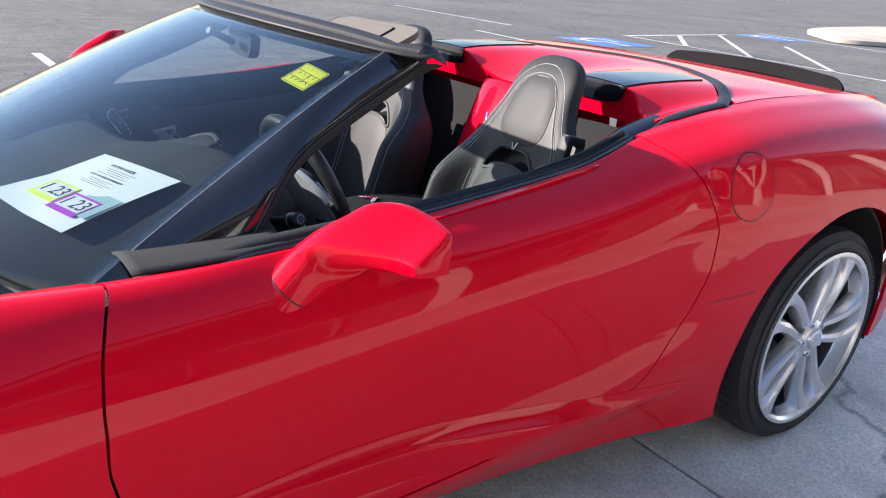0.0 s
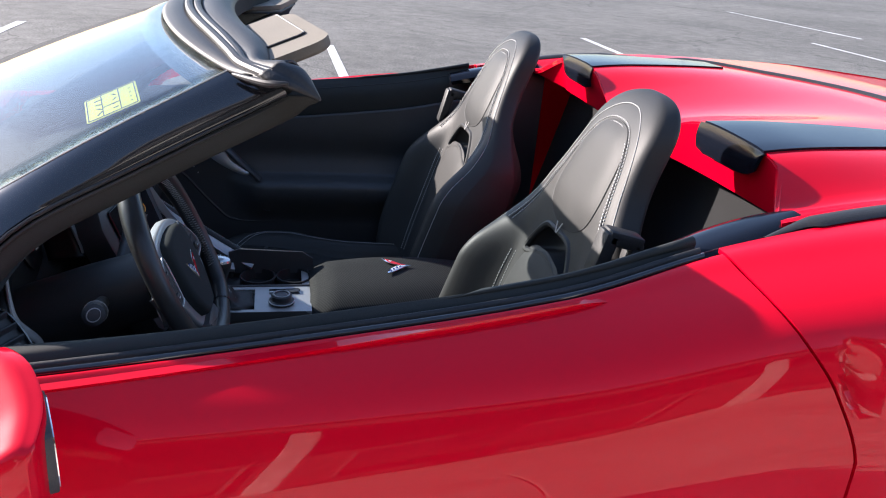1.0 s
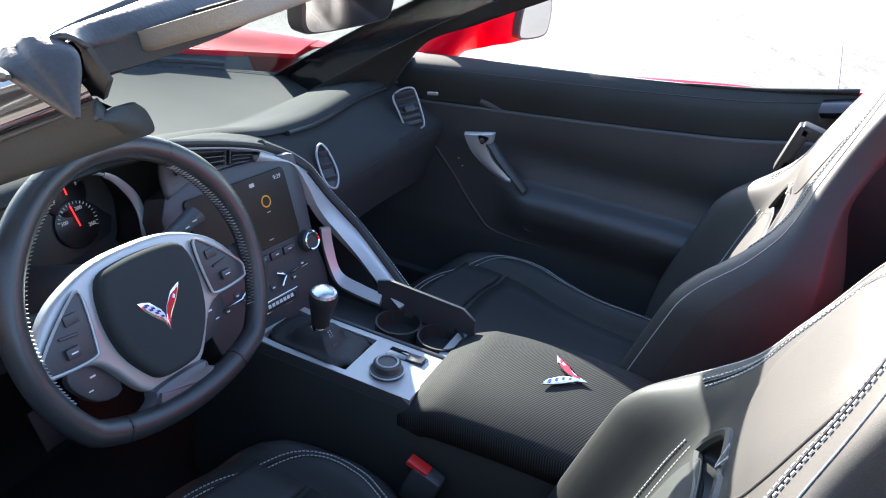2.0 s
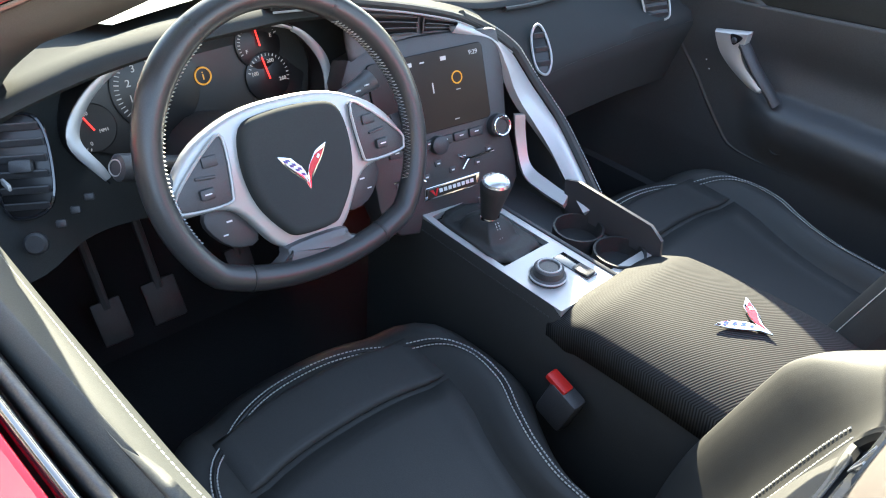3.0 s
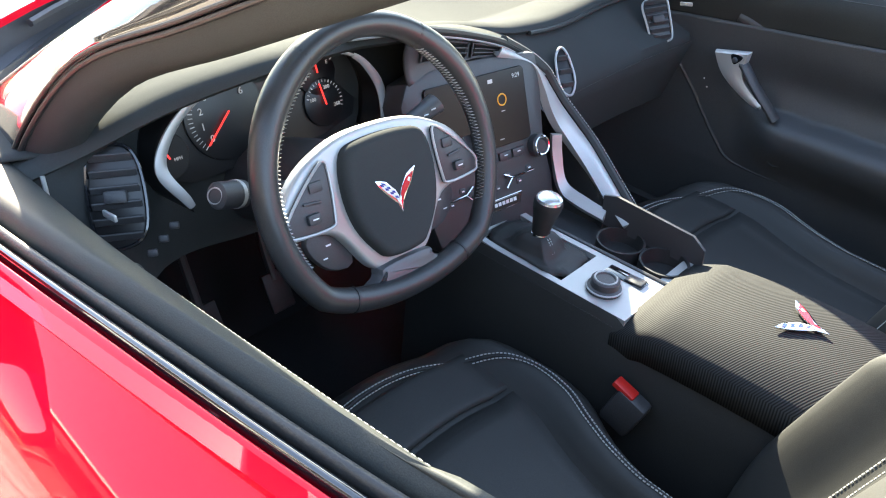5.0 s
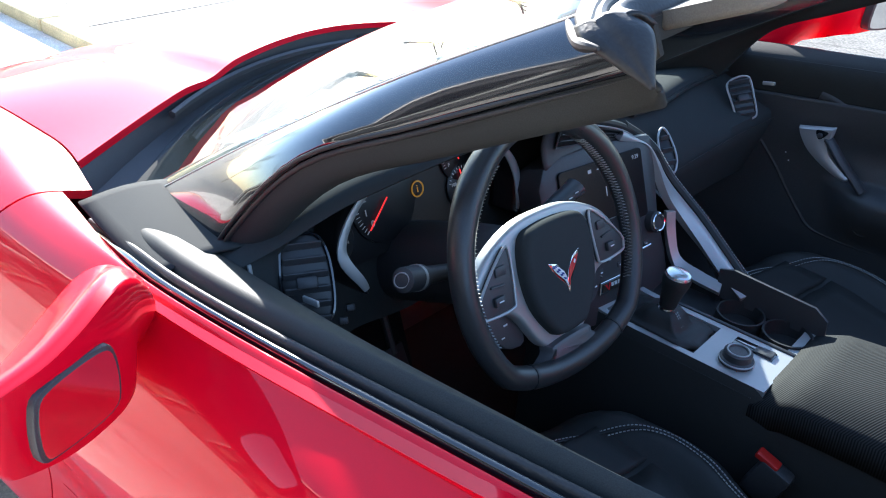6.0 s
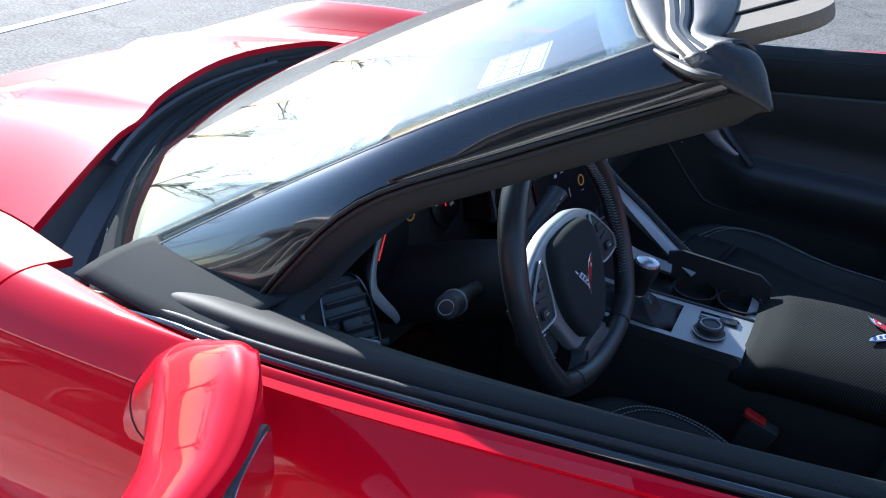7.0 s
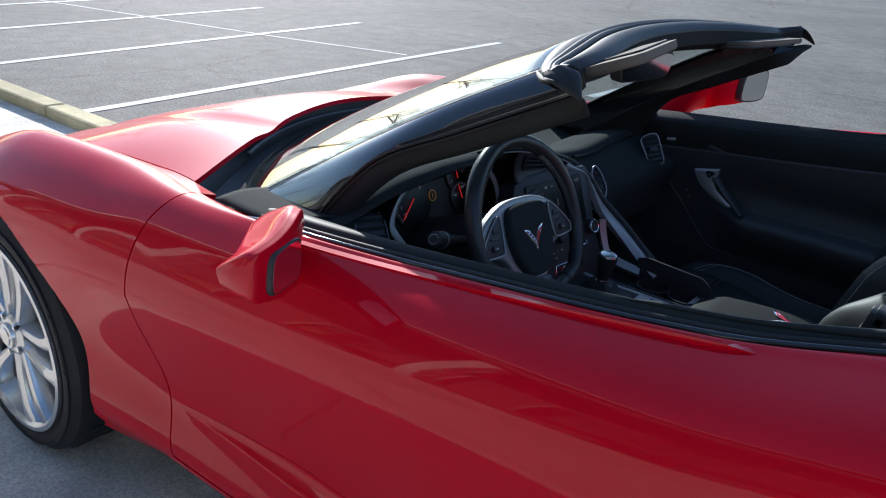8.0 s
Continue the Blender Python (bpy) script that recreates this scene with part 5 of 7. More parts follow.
# hood over the centre vents, its piped edge sweeping down into the grab bar
ARCH = catmull([(0.335, 0.285, 0.950), (0.316, 0.20, 0.946), (0.309, 0.13, 0.931), (0.306, 0.06, 0.912), (0.306, -0.02, 0.884), (0.306, -0.09, 0.846), (0.297, -0.136, 0.812)], 6)
part("brow_piping", tube(ARCH, 0.006, 8), LEATHER, dash, "black piping along the hood over the centre vents")
part("brow_line", tube([p + Vector((-0.005, 0.0, -0.007)) for p in ARCH], 0.0016, 5), SATIN, dash, "thin satin line under the hood")
rows = []
for p in ARCH:
    q = Vector((BROW_X(p.y) + 0.034, p.y, BROW_Z(p.y) - 0.001))
    rows.append([p, p.lerp(q, 0.3) + Vector((0, 0, 0.002)), p.lerp(q, 0.65) + Vector((0, 0, 0.002)), q])
part("centre_hood", sheet(rows, 0.004, True, False, (0, 0, 1)), DASHMAT, dash, "soft black hood over the centre vents", auto=0)
# end caps by the doors
for s in (1, -1):
    y = s * 0.703
    pr = [(BROW_X(y), BROW_Z(y) - 0.012), (0.64, BROW_Z(y) - 0.02), (0.66, 0.5), (0.50, 0.58), (LOW_X(y) + 0.01, LOW_Z(y)), (FACE_X(y) - 0.02, 0.78)]
    m = Matrix(((1, 0, 0, 0), (0, 0, s, y - s * 0.012), (0, 1, 0, 0), (0, 0, 0, 1)))
    part("dash_end_cap", plate(pr, 0.014, m, 0.004), PLASTIC, dash)
# carbon strip with a satin edge at the outer left end, holding the vent
edge = [Vector((0.366, 0.680, 0.868)), Vector((0.342, 0.686, 0.80)), Vector((0.305, 0.690, 0.735)), Vector((0.284, 0.690, 0.702))]
part("trim_edge", tube(catmull(edge, 5), 0.0025, 6), SATIN, dash, "thin satin edge of the dash end")



def vent(outline, m, slats, parent, tabs=True, rim=SATIN):
    """A framed air vent with a satin rim, louvres and a thumb tab."""
    o = smooth_outline(outline, 5)
    xs, ys = [p[0] for p in o], [p[1] for p in o]
    v = part("air_vent", plate(o, 0.004, m, 0.001), GAUGE, parent, "black louvred air vent with a satin rim")
    part("vent_rim", tube([m @ Vector((x, y, 0.006)) for x, y in o], 0.0024, 6, True), rim, v)
    for k in range(slats):
        yy = min(ys) + (max(ys) - min(ys)) * (k + 0.8) / (slats + 0.6)
        near = [x for x, y in o if abs(y - yy) < (max(ys) - min(ys)) * 0.09]
        x0, x1 = min(near) + 0.004, max(near) - 0.004
        part("louvre", box((x1 - x0, 0.010, 0.003), m @ pose((x0 + x1) / 2, yy, 0.009, 38, 0, 0), 0.001, 1), PLASTIC, v)
    if tabs:
        yy = (min(ys) + max(ys)) / 2
        part("vent_tab", box((0.026, 0.016, 0.012), m @ pose((min(xs) + max(xs)) / 2, yy, 0.013), 0.004), PLASTIC, v)
    return v


mv = frame_of((0.352, 0.610, 0.824), (-0.55, -0.83, 0.05), (0.42, -0.28, 0.86))
vent([(-0.022, 0.05), (0.012, 0.056), (0.028, 0.03), (0.03, -0.03), (0.016, -0.056), (-0.018, -0.06), (-0.03, -0.03), (-0.03, 0.02)], mv, 6, dash, True, GLOSS)
mv = frame_of((0.334, -0.594, 0.800), (-0.62, -0.76, 0.18), (0.60, -0.06, 0.80))
vent([(-0.029, 0.030), (-0.022, 0.042), (-0.006, 0.048), (0.014, 0.049), (0.026, 0.040), (0.028, 0.0), (0.027, -0.036), (0.018, -0.046), (-0.006, -0.048), (-0.019, -0.040), (-0.025, 0.0)], mv, 6, dash)
mv = frame_of((0.325, -0.247, 0.772), (-0.50, -0.85, 0.1), (0.62, -0.12, 0.78))
vent([(-0.006, 0.040), (0.005, 0.043), (0.014, 0.020), (0.017, -0.018), (0.006, -0.044), (-0.008, -0.040), (-0.015, -0.018), (-0.014, 0.020)], mv, 3, dash, False)
# passenger panel edge and lower seam
part("trim_edge", tube([Vector((BROW_X(y) - 0.002, y, BROW_Z(y) - 0.014)) for y in [-0.22 - 0.42 * i / 20 for i in range(21)]], 0.0045, 8), LEATHER, dash, "soft piped edge of the passenger panel")
dashes([Vector((LOW_X(y) - 0.006, y, LOW_Z(y) + 0.018)) for y in [-0.2 - 0.48 * i / 80 for i in range(81)]], dash, TRIMGREY, 0.0009, 0.0065)

# instrument cluster
CM = frame_of((0.43, 0.362, 0.840), (0, -1, 0), (0.30, 0, 0.95))
cl = [(-0.185, -0.045), (-0.175, 0.015), (-0.12, 0.058), (-0.02, 0.074), (0.08, 0.07), (0.155, 0.05), (0.19, 0.0), (0.178, -0.055), (0.10, -0.072), (-0.12, -0.075)]
cluster = part("gauge_panel", plate(cl, 0.006, CM @ pose(0, 0, -0.004)), GAUGE, dash, "dark instrument cluster with lit dials")
BEZEL = catmull([(0.330, 0.528, 0.780), (0.334, 0.536, 0.798), (0.352, 0.553, 0.834), (0.365, 0.534, 0.866), (0.377, 0.492, 0.893), (0.384, 0.43, 0.909), (0.386, 0.36, 0.917), (0.382, 0.29, 0.914), (0.374, 0.232, 0.898), (0.369, 0.199, 0.866), (0.362, 0.186, 0.834), (0.350, 0.192, 0.798), (0.344, 0.200, 0.780)], 5)
back_o = catmull([CM @ Vector((x, y, 0.0)) for x, y in ((-0.165, -0.075), (-0.178, -0.058), (-0.186, -0.030), (-0.170, 0.020), (-0.125, 0.058), (-0.07, 0.070), (-0.01, 0.074), (0.07, 0.071), (0.135, 0.056), (0.168, 0.030), (0.182, -0.010), (0.176, -0.050), (0.165, -0.072))], 5)
part("cluster_shroud", sheet([[a.lerp(b, k / 4) for k in range(5)] for a, b in zip(BEZEL, back_o)], 0.003), GAUGE, cluster, "dark hood walls round the dials", auto=0)
for a, b, w in ((2, 22, 0.0085), (22, 40, 0.004), (40, 58, 0.0075)):
    part("cluster_rim", tube(BEZEL[a:b + 1], lambda t, w=w: w * (0.55 + 0.45 * math.sin(math.pi * t)), 10, flat=0.45, up=(1, 0, 0.2)), SATIN, cluster, "satin silver cluster rim")


def dial(cx, cy, r, a0, a1, n, labels, needle, parent):
    d = part("dial", lathe([(r * 1.05, 0.0), (r * 1.05, 0.004), (r, 0.005), (0, 0.003)], 36, CM @ pose(cx, cy, 0.002)), GAUGE, parent, "round dial with white marks and a red needle")
    bm = bmesh.new()
    for i in range(n):
        a = radians(a0 + (a1 - a0) * i / (n - 1))
        w = 0.0012 if i % 3 else 0.0018
        tube([CM @ pose(cx, cy, 0.0075) @ Vector((rr * math.cos(a), rr * math.sin(a), 0)) for rr in (r * 0.86, r * 0.97)], w / 2, 4, bm=bm)
    part("dial_marks", bm, LIT_WHITE, d)
    for i, t in enumerate(labels):
        a = radians(a0 + (a1 - a0) * i / max(1, len(labels) - 1))
        words(t, r * 0.23, CM @ pose(cx + r * 0.66 * math.cos(a), cy + r * 0.66 * math.sin(a), 0.0078), LIT_WHITE, d, "dial_number")
    a = radians(needle)
    part("needle", tube([CM @ pose(cx, cy, 0.0095) @ Vector((rr * math.cos(a), rr * math.sin(a), 0)) for rr in (-r * 0.1, r * 0.85)], 0.0012, 5), LIT_RED, d, "lit red needle")
    return d


dial(-0.052, 0.0, 0.058, 222, 40, 30, ["0", "1", "2", "3", "4", "5", "6"], 222, cluster)
dial(-0.148, -0.03, 0.03, 250, 100, 16, ["0", "20"], 115, cluster)
dial(0.108, 0.022, 0.034, 200, 20, 22, ["F", "E"], 95, cluster)
dial(0.112, -0.026, 0.034, 160, -20, 18, ["100", "200", "260"], 100, cluster)
part("warning_ring", tube([CM @ Vector((0.0 + 0.0115 * math.cos(a) + 0.014, -0.002 + 0.0115 * math.sin(a), 0.008)) for a in [6.28318 * i / 24 for i in range(24)]], 0.0013, 5, True), LIT_AMBER, cluster, "lit amber warning ring")
words("i", 0.017, CM @ pose(0.014, -0.002, 0.008), LIT_AMBER, cluster, "warning_letter")
words("MPH", 0.006, CM @ pose(-0.135, -0.036, 0.0078), LIT_WHITE, cluster)

# controls left of the column
for k, (dx, dy) in enumerate(((0.0, 0.0), (-0.034, -0.026), (-0.047, -0.038), (-0.06, -0.05))):
    if k == 0:
        part("light_switch", lathe([(0.013, 0), (0.013, 0.008), (0.010, 0.011), (0, 0.011)], 20, frame_of((0.296, 0.634, 0.755), (-0.45, -0.89, 0.0), (0.42, -0.2, 0.88))), PLASTIC, dash, "round light switch")
    else:
        part("dash_button", box((0.012, 0.009, 0.006), frame_of((0.298 + 0.012 * k, 0.634 - 0.022 * k - 0.012, 0.757 + 0.004 * k), (-0.45, -0.89, 0.0), (0.42, -0.2, 0.88)), 0.002), PLASTIC, dash)

# column and stalks
col = part("steering_column", tube(catmull([(0.44, 0.37, 0.72), (0.30, 0.37, 0.775), (0.20, 0.37, 0.808)], 5), lambda t: 0.062 - 0.006 * t, 20), PLASTIC, car, "black steering column shroud")
sl = part("indicator_stalk", tube([(0.270, 0.42, 0.80), (0.268, 0.47, 0.814), (0.262, 0.508, 0.828)], lambda t: 0.010 + 0.003 * t, 12), PLASTIC, col, "black indicator stalk")
part("stalk_knob", tube([(0.262, 0.504, 0.826), (0.259, 0.526, 0.834), (0.2575, 0.540, 0.839), (0.257, 0.5425, 0.840)], lambda t: 0.0165 - 0.001 * t - (0.004 if t > 0.99 else 0), 20), PLASTIC, sl)
part("knob_ring", tube([Vector((0.2568, 0.5430, 0.8402)) + Vector((0.33, 0.13, -0.03)).normalized() * 0.0095 * math.cos(a) + Vector((-0.07, 0.33, -0.94)).normalized() * 0.0095 * math.sin(a) for a in [6.28318 * i / 24 for i in range(24)]], 0.0009, 5, True), SATIN, sl)
part("stalk_ring", tube([(0.2615, 0.511, 0.8285), (0.2605, 0.516, 0.8305)], 0.0172, 20), SATIN, sl)
sr = part("wiper_stalk", tube([(0.262, 0.31, 0.812), (0.258, 0.25, 0.833), (0.253, 0.205, 0.850), (0.251, 0.188, 0.857)], lambda t: 0.010 + 0.0075 * t, 14, flat=0.75), DARKSATIN, col, "black wiper stalk with white marks")
bm = bmesh.new()
for k in range(3):
    merge(bm, box((0.001, 0.008, 0.002), pose(0.2375, 0.235 - 0.014 * k, 0.8475 + 0.005 * k, 0, -20, 0)))
part("stalk_marks", bm, WHITE, sr)

# steering wheel: local x to the driver's right, y up in the wheel's plane, z to the driver
WM = frame_of((0.134, 0.372, 0.834), (0, -1, 0), (0.40, 0, 0.917)) @ pose(0, 0, 0, 0, 0, -3)
sw = new("steering_wheel")
sw.parent = car


def rim_pt(a):
    x, y = 0.1705 * math.cos(a), 0.1705 * math.sin(a) + 0.026
    if y < -0.085:
        y = -0.085 - 0.50 * (-0.085 - y)
    return Vector((x, y, -0.012))


loop = [rim_pt(6.28318 * i / 96) for i in range(96)]


def rim_r(t):
    a = 360 * t
    return 0.0150 + 0.0022 * (math.exp(-((a - 40) / 22) ** 2) + math.exp(-((a - 140) / 22) ** 2))


part("wheel_rim", tube([WM @ p for p in loop], rim_r, 14, True), RIMLEATHER, sw, "black leather steering wheel rim with a flat bottom", auto=0)
for a in (60, 120, 237, 303):
    i = int(96 * a / 360)
    part("rim_joint", tube([WM @ loop[i], WM @ loop[i + 1].lerp(loop[i], 0.7)], 0.0160, 14), RUBBER, sw)
for rg in ((-28, 58), (122, 208)):
    pth = []
    n = int((rg[1] - rg[0]) * 1.2)
    for i in range(n):
        a = radians(rg[0] + (rg[1] - rg[0]) * i / n)
        p = rim_pt(a)
        c = Vector((-math.cos(a), -math.sin(a), 0))
        r0 = rim_r((math.degrees(a) % 360) / 360) + 0.0006
        z0 = 0.006 * (1 if i % 2 else -1)
        pth.append(WM @ (p + c * math.sqrt(max(1e-6, r0 * r0 - z0 * z0)) + Vector((0, 0, z0 + 0.003))))
    part("rim_stitching", tube(pth, 0.0009, 4), STITCH, sw, "pale zigzag thread inside the rim")
pad = smooth_outline([(-0.054, 0.060), (-0.026, 0.070), (0.026, 0.070), (0.054, 0.060), (0.062, 0.02), (0.055, -0.024), (0.033, -0.060), (0.018, -0.069), (-0.018, -0.069), (-0.033, -0.060), (-0.055, -0.024), (-0.062, 0.02)], 4)
pad = [(x * 1.13, y * 1.05) for x, y in pad]
hub = part("hub_cover", plate(pad, 0.030, WM @ pose(0, 0, -0.032), 0.010, 4), DASHMAT, sw, "black padded hub cover")
# silver spoke frame under the hub cover, with a switch pod on each arm
half_o = [(0.0, 0.086), (0.05, 0.083), (0.092, 0.070), (0.126, 0.050), (0.156, 0.014), (0.160, -0.006), (0.152, -0.016), (0.104, -0.019), (0.080, -0.032), (0.056, -0.068), (0.042, -0.082), (0.026, -0.088), (0.0, -0.088)]
spoke_o = smooth_outline(half_o + [(-x, y) for x, y in reversed(half_o[1:-1])], 3)
part("spoke_frame", plate(spoke_o, 0.016, WM @ pose(0, 0, -0.036), 0.006, 3), SATIN, sw, "satin silver spoke frame")
for sg in (1, -1):
    sp_o = [(0.084, 0.058), (0.104, 0.052), (0.148, 0.012), (0.151, -0.004), (0.144, -0.011), (0.096, -0.013), (0.087, 0.0)]
    bt = part("switch_pod", plate(smooth_outline([(x * sg, y) for x, y in sp_o], 3), 0.008, WM @ pose(0, 0, -0.0235), 0.002), PLASTIC, sw, "black switch pod on the spoke")
    part("pod_rim", tube([WM @ Vector((x * sg, y, -0.0150)) for x, y in smooth_outline([(x * 1.0, y) for x, y in sp_o], 4)], 0.0018, 6, True), SATIN, bt)
    part("switch", box((0.017, 0.012, 0.007), WM @ pose(sg * 0.117, 0.004, -0.013), 0.002), PLASTIC, bt)
    part("switch", box((0.024, 0.0035, 0.004), WM @ pose(sg * 0.114, 0.021, -0.0145, 0, 0, 6 * sg), 0.0012), PLASTIC, bt)
    part("switch_mark", box((0.008, 0.0014, 0.0006), WM @ pose(sg * 0.117, 0.004, -0.0092)), WHITE, bt, smooth=False)
    part("switch", box((0.018, 0.012, 0.004), WM @ pose(sg * 0.105, 0.037, -0.0148), 0.0015), PLASTIC, bt)
    lower = [(0.070, -0.022), (0.112, -0.017), (0.120, -0.036), (0.096, -0.066), (0.062, -0.068)]
    pod = part("lower_pod", plate(smooth_outline([(x * sg, y) for x, y in lower], 3), 0.010, WM @ pose(0, 0, -0.046), 0.004), PLASTIC, sw)
    part("pod_mark", box((0.007, 0.002, 0.0006), WM @ pose(sg * 0.092, -0.036, -0.0355)), WHITE, pod, smooth=False)
    part("pod_mark", box((0.006, 0.0015, 0.0006), WM @ pose(sg * 0.100, -0.050, -0.0355)), WHITE, pod, smooth=False)
    rows = [[WM @ Vector((sg * (0.146 + 0.020 * i / 4), -0.016 + 0.05 * j / 4, -0.024 + 0.004 * math.sin(math.pi * j / 4))) for j in range(5)] for i in range(5)]
    part("spoke_base", sheet(rows, 0.012, sg > 0), PLASTIC, sw)
part("lower_spoke", plate(smooth_outline([(-0.036, -0.080), (0.036, -0.080), (0.046, -0.092), (0.074, -0.106), (0.070, -0.120), (-0.070, -0.120), (-0.074, -0.106), (-0.046, -0.092)], 4), 0.022, WM @ pose(0, 0, -0.032), 0.007), DARKSATIN, sw, "dark satin lower spoke plate")


def emblem(m, k, parent):
    """A winged badge as plain shapes: a white and blue wing and a red one, with a silver edge."""
    L = [(-1.0, 0.62), (-0.74, 0.55), (-0.50, 0.46), (-0.14, 0.06), (0.0, -0.28), (0.0, -0.82), (-0.14, -0.44), (-0.56, -0.02), (-0.80, 0.28)]
    R = [(-x, y + 0.08 * -x) for x, y in reversed(L)]
    e = part("badge", plate([(x * k * 1.06, y * k * 1.06) for x, y in L], 0.0016, m, 0.0004), CHROME, parent, "winged badge of a white and a red flag shape")
    part("badge_edge", plate([(x * k * 1.06, y * k * 1.06) for x, y in R], 0.0016, m, 0.0004), CHROME, e)
    part("white_flag", plate([(x * k * 0.84 - 0.06 * k, y * k * 0.72 + 0.05 * k) for x, y in L], 0.0024, m), WHITE, e)
    part("red_flag", plate([(x * k * 0.84 + 0.06 * k, y * k * 0.72 + 0.05 * k) for x, y in R], 0.0024, m), REDEN, e)
    for i in range(7):
        cx, cy = -0.78 + 0.10 * i, 0.47 - 0.10 * i + (0.07 if i % 2 else -0.06)
        part("blue_check", plate([((cx + dx) * k, (cy + dy) * k) for dx, dy in ((-0.09, 0.07), (0.05, 0.03), (0.09, -0.07), (-0.05, -0.03))], 0.0028, m), BLUE, e)
    part("white_mark", plate([((0.58 + dx) * k, (0.30 + dy) * k) for dx, dy in ((-0.08, -0.02), (0.02, 0.10), (0.09, 0.04), (0.0, -0.09))], 0.0028, m), WHITE, e)
    return e


emblem(WM @ pose(0, 0.003, -0.003), 0.031, hub)

# ---- centre stack ----
SM = frame_of((0.258, 0.052, 0.762), (-0.13, -0.99, 0.0), (0.352, -0.02, 0.93))
stack = new("centre_stack")
stack.parent = dash
part("stack_face", plate(smooth_outline([(-0.135, 0.105), (0.10, 0.112), (0.135, 0.085), (0.13, -0.03), (0.12, -0.16), (-0.10, -0.17), (-0.13, -0.05)], 4), 0.05, SM @ pose(0, 0, -0.055), 0.008), PLASTIC, stack, "black centre stack panel")
disp = part("display", plate(rounded(0.205, 0.118, 0.008), 0.004, SM @ pose(-0.008, 0.034, -0.004), 0.001), SCREEN, stack, "dark glossy touch screen", smooth=False)
words("9:29", 0.010, SM @ pose(0.075, 0.08, 0.0012), LIT_WHITE, disp, "clock_digits", 0.0002)
bm = tube([SM @ Vector((0.04 + 0.009 * math.cos(a), 0.048 + 0.009 * math.sin(a), 0.0006)) for a in [6.28318 * i / 18 for i in range(18)]], 0.0012, 4, True)
part("screen_symbol", bm, LIT_AMBER, disp)
for x, y, w, h in ((-0.040, 0.080, 0.008, 0.006), (-0.018, 0.080, 0.008, 0.002), (0.02, 0.080, 0.010, 0.006), (-0.005, 0.040, 0.002, 0.016), (0.04, 0.030, 0.008, 0.0012), (0.03, -0.014, 0.009, 0.0012)):
    part("screen_icon", box((w, h, 0.0004), SM @ pose(x, y, 0.0004)), LIT_WHITE, disp, smooth=False)
for i in range(6):
    part("stack_button", box((0.026, 0.014, 0.006), SM @ pose(-0.085 + 0.0295 * i, -0.042, -0.003), 0.002), PLASTIC, stack)
    part("button_mark", box((0.007, 0.0016, 0.0006), SM @ pose(-0.085 + 0.0295 * i, -0.041, 0.0002)), WHITE, stack, smooth=False)
kb = part("radio_knob", lathe([(0.019, 0), (0.019, 0.014), (0.016, 0.017), (0.012, 0.017), (0.010, 0.015), (0, 0.015)], 28, SM @ pose(0.106, -0.042, -0.006)), PLASTIC, stack, "round knob with a satin ring")
part("knob_ring", tube([SM @ Vector((0.106 + 0.0150 * math.cos(a), -0.042 + 0.0150 * math.sin(a), 0.0112)) for a in [6.28318 * i / 28 for i in range(28)]], 0.0018, 6, True), CHROME, kb)
part("volume_knob", lathe([(0.014, 0), (0.014, 0.012), (0.011, 0.014), (0, 0.014)], 24, SM @ pose(-0.012, -0.046, -0.004)), PLASTIC, stack)
for pts in ([(-0.10, -0.085), (-0.06, -0.082), (-0.045, -0.072)], [(-0.06, -0.082), (-0.045, -0.096)], [(0.02, -0.070), (0.04, -0.08), (0.09, -0.078)], [(0.04, -0.08), (0.026, -0.094)]):
    part("climate_trim", tube([SM @ Vector((x, y, 0.0005)) for x, y in pts], 0.0017, 6), CHROME, stack, "thin silver branching trim line")
for i in range(8):
    part("climate_button", box((0.013, 0.010, 0.004), SM @ pose(-0.088 + 0.0245 * i, -0.083 + 0.008 * (1 if i % 2 else -1), -0.005), 0.002), PLASTIC, stack)
    part("button_mark", box((0.005, 0.0022, 0.0006), SM @ pose(-0.088 + 0.0245 * i, -0.083 + 0.008 * (1 if i % 2 else -1), -0.0028)), WHITE, stack, smooth=False)
bd = part("name_badge", plate([(-0.052, -0.010), (0.052, -0.010), (0.058, 0.010), (-0.046, 0.010)], 0.003, SM @ pose(0.0, -0.117, -0.004), 0.001), CHROME, stack, "small silver badge plate with red markings", smooth=False)
part("badge_fill", plate([(-0.046, -0.007), (0.046, -0.007), (0.050, 0.007), (-0.042, 0.007)], 0.004, SM @ pose(0.0, -0.117, -0.004)), GAUGE, bd, smooth=False)
bm = bmesh.new()
for i in range(8):
    merge(bm, box((0.006, 0.006, 0.0008), SM @ pose(-0.020 + 0.0085 * i, -0.116, 0.0003)))
part("badge_bars", bm, WHITE, bd, smooth=False)
part("badge_mark", plate([(-0.040, 0.005), (-0.034, 0.005), (-0.031, -0.004), (-0.028, 0.006), (-0.024, 0.006), (-0.030, -0.007)], 0.0008, SM @ pose(0.0, -0.117, 0.0002)), REDEN, bd, smooth=False)

# silver grab bar sweeping from the dash down the console's passenger side
EDGE = catmull([(0.304, -0.02, 0.878), (0.303, -0.09, 0.840), (0.294, -0.134, 0.806), (0.282, -0.150, 0.780), (0.260, -0.160, 0.751), (0.225, -0.163, 0.724), (0.185, -0.158, 0.700), (0.12, -0.137, 0.664), (0.058, -0.112, 0.634)], 6)
INNER = catmull([(0.296, 0.0, 0.866), (0.278, -0.070, 0.846), (0.256, -0.086, 0.806), (0.240, -0.090, 0.775), (0.225, -0.098, 0.748), (0.205, -0.108, 0.722), (0.165, -0.112, 0.686), (0.108, -0.098, 0.650), (0.060, -0.082, 0.630)], 6)
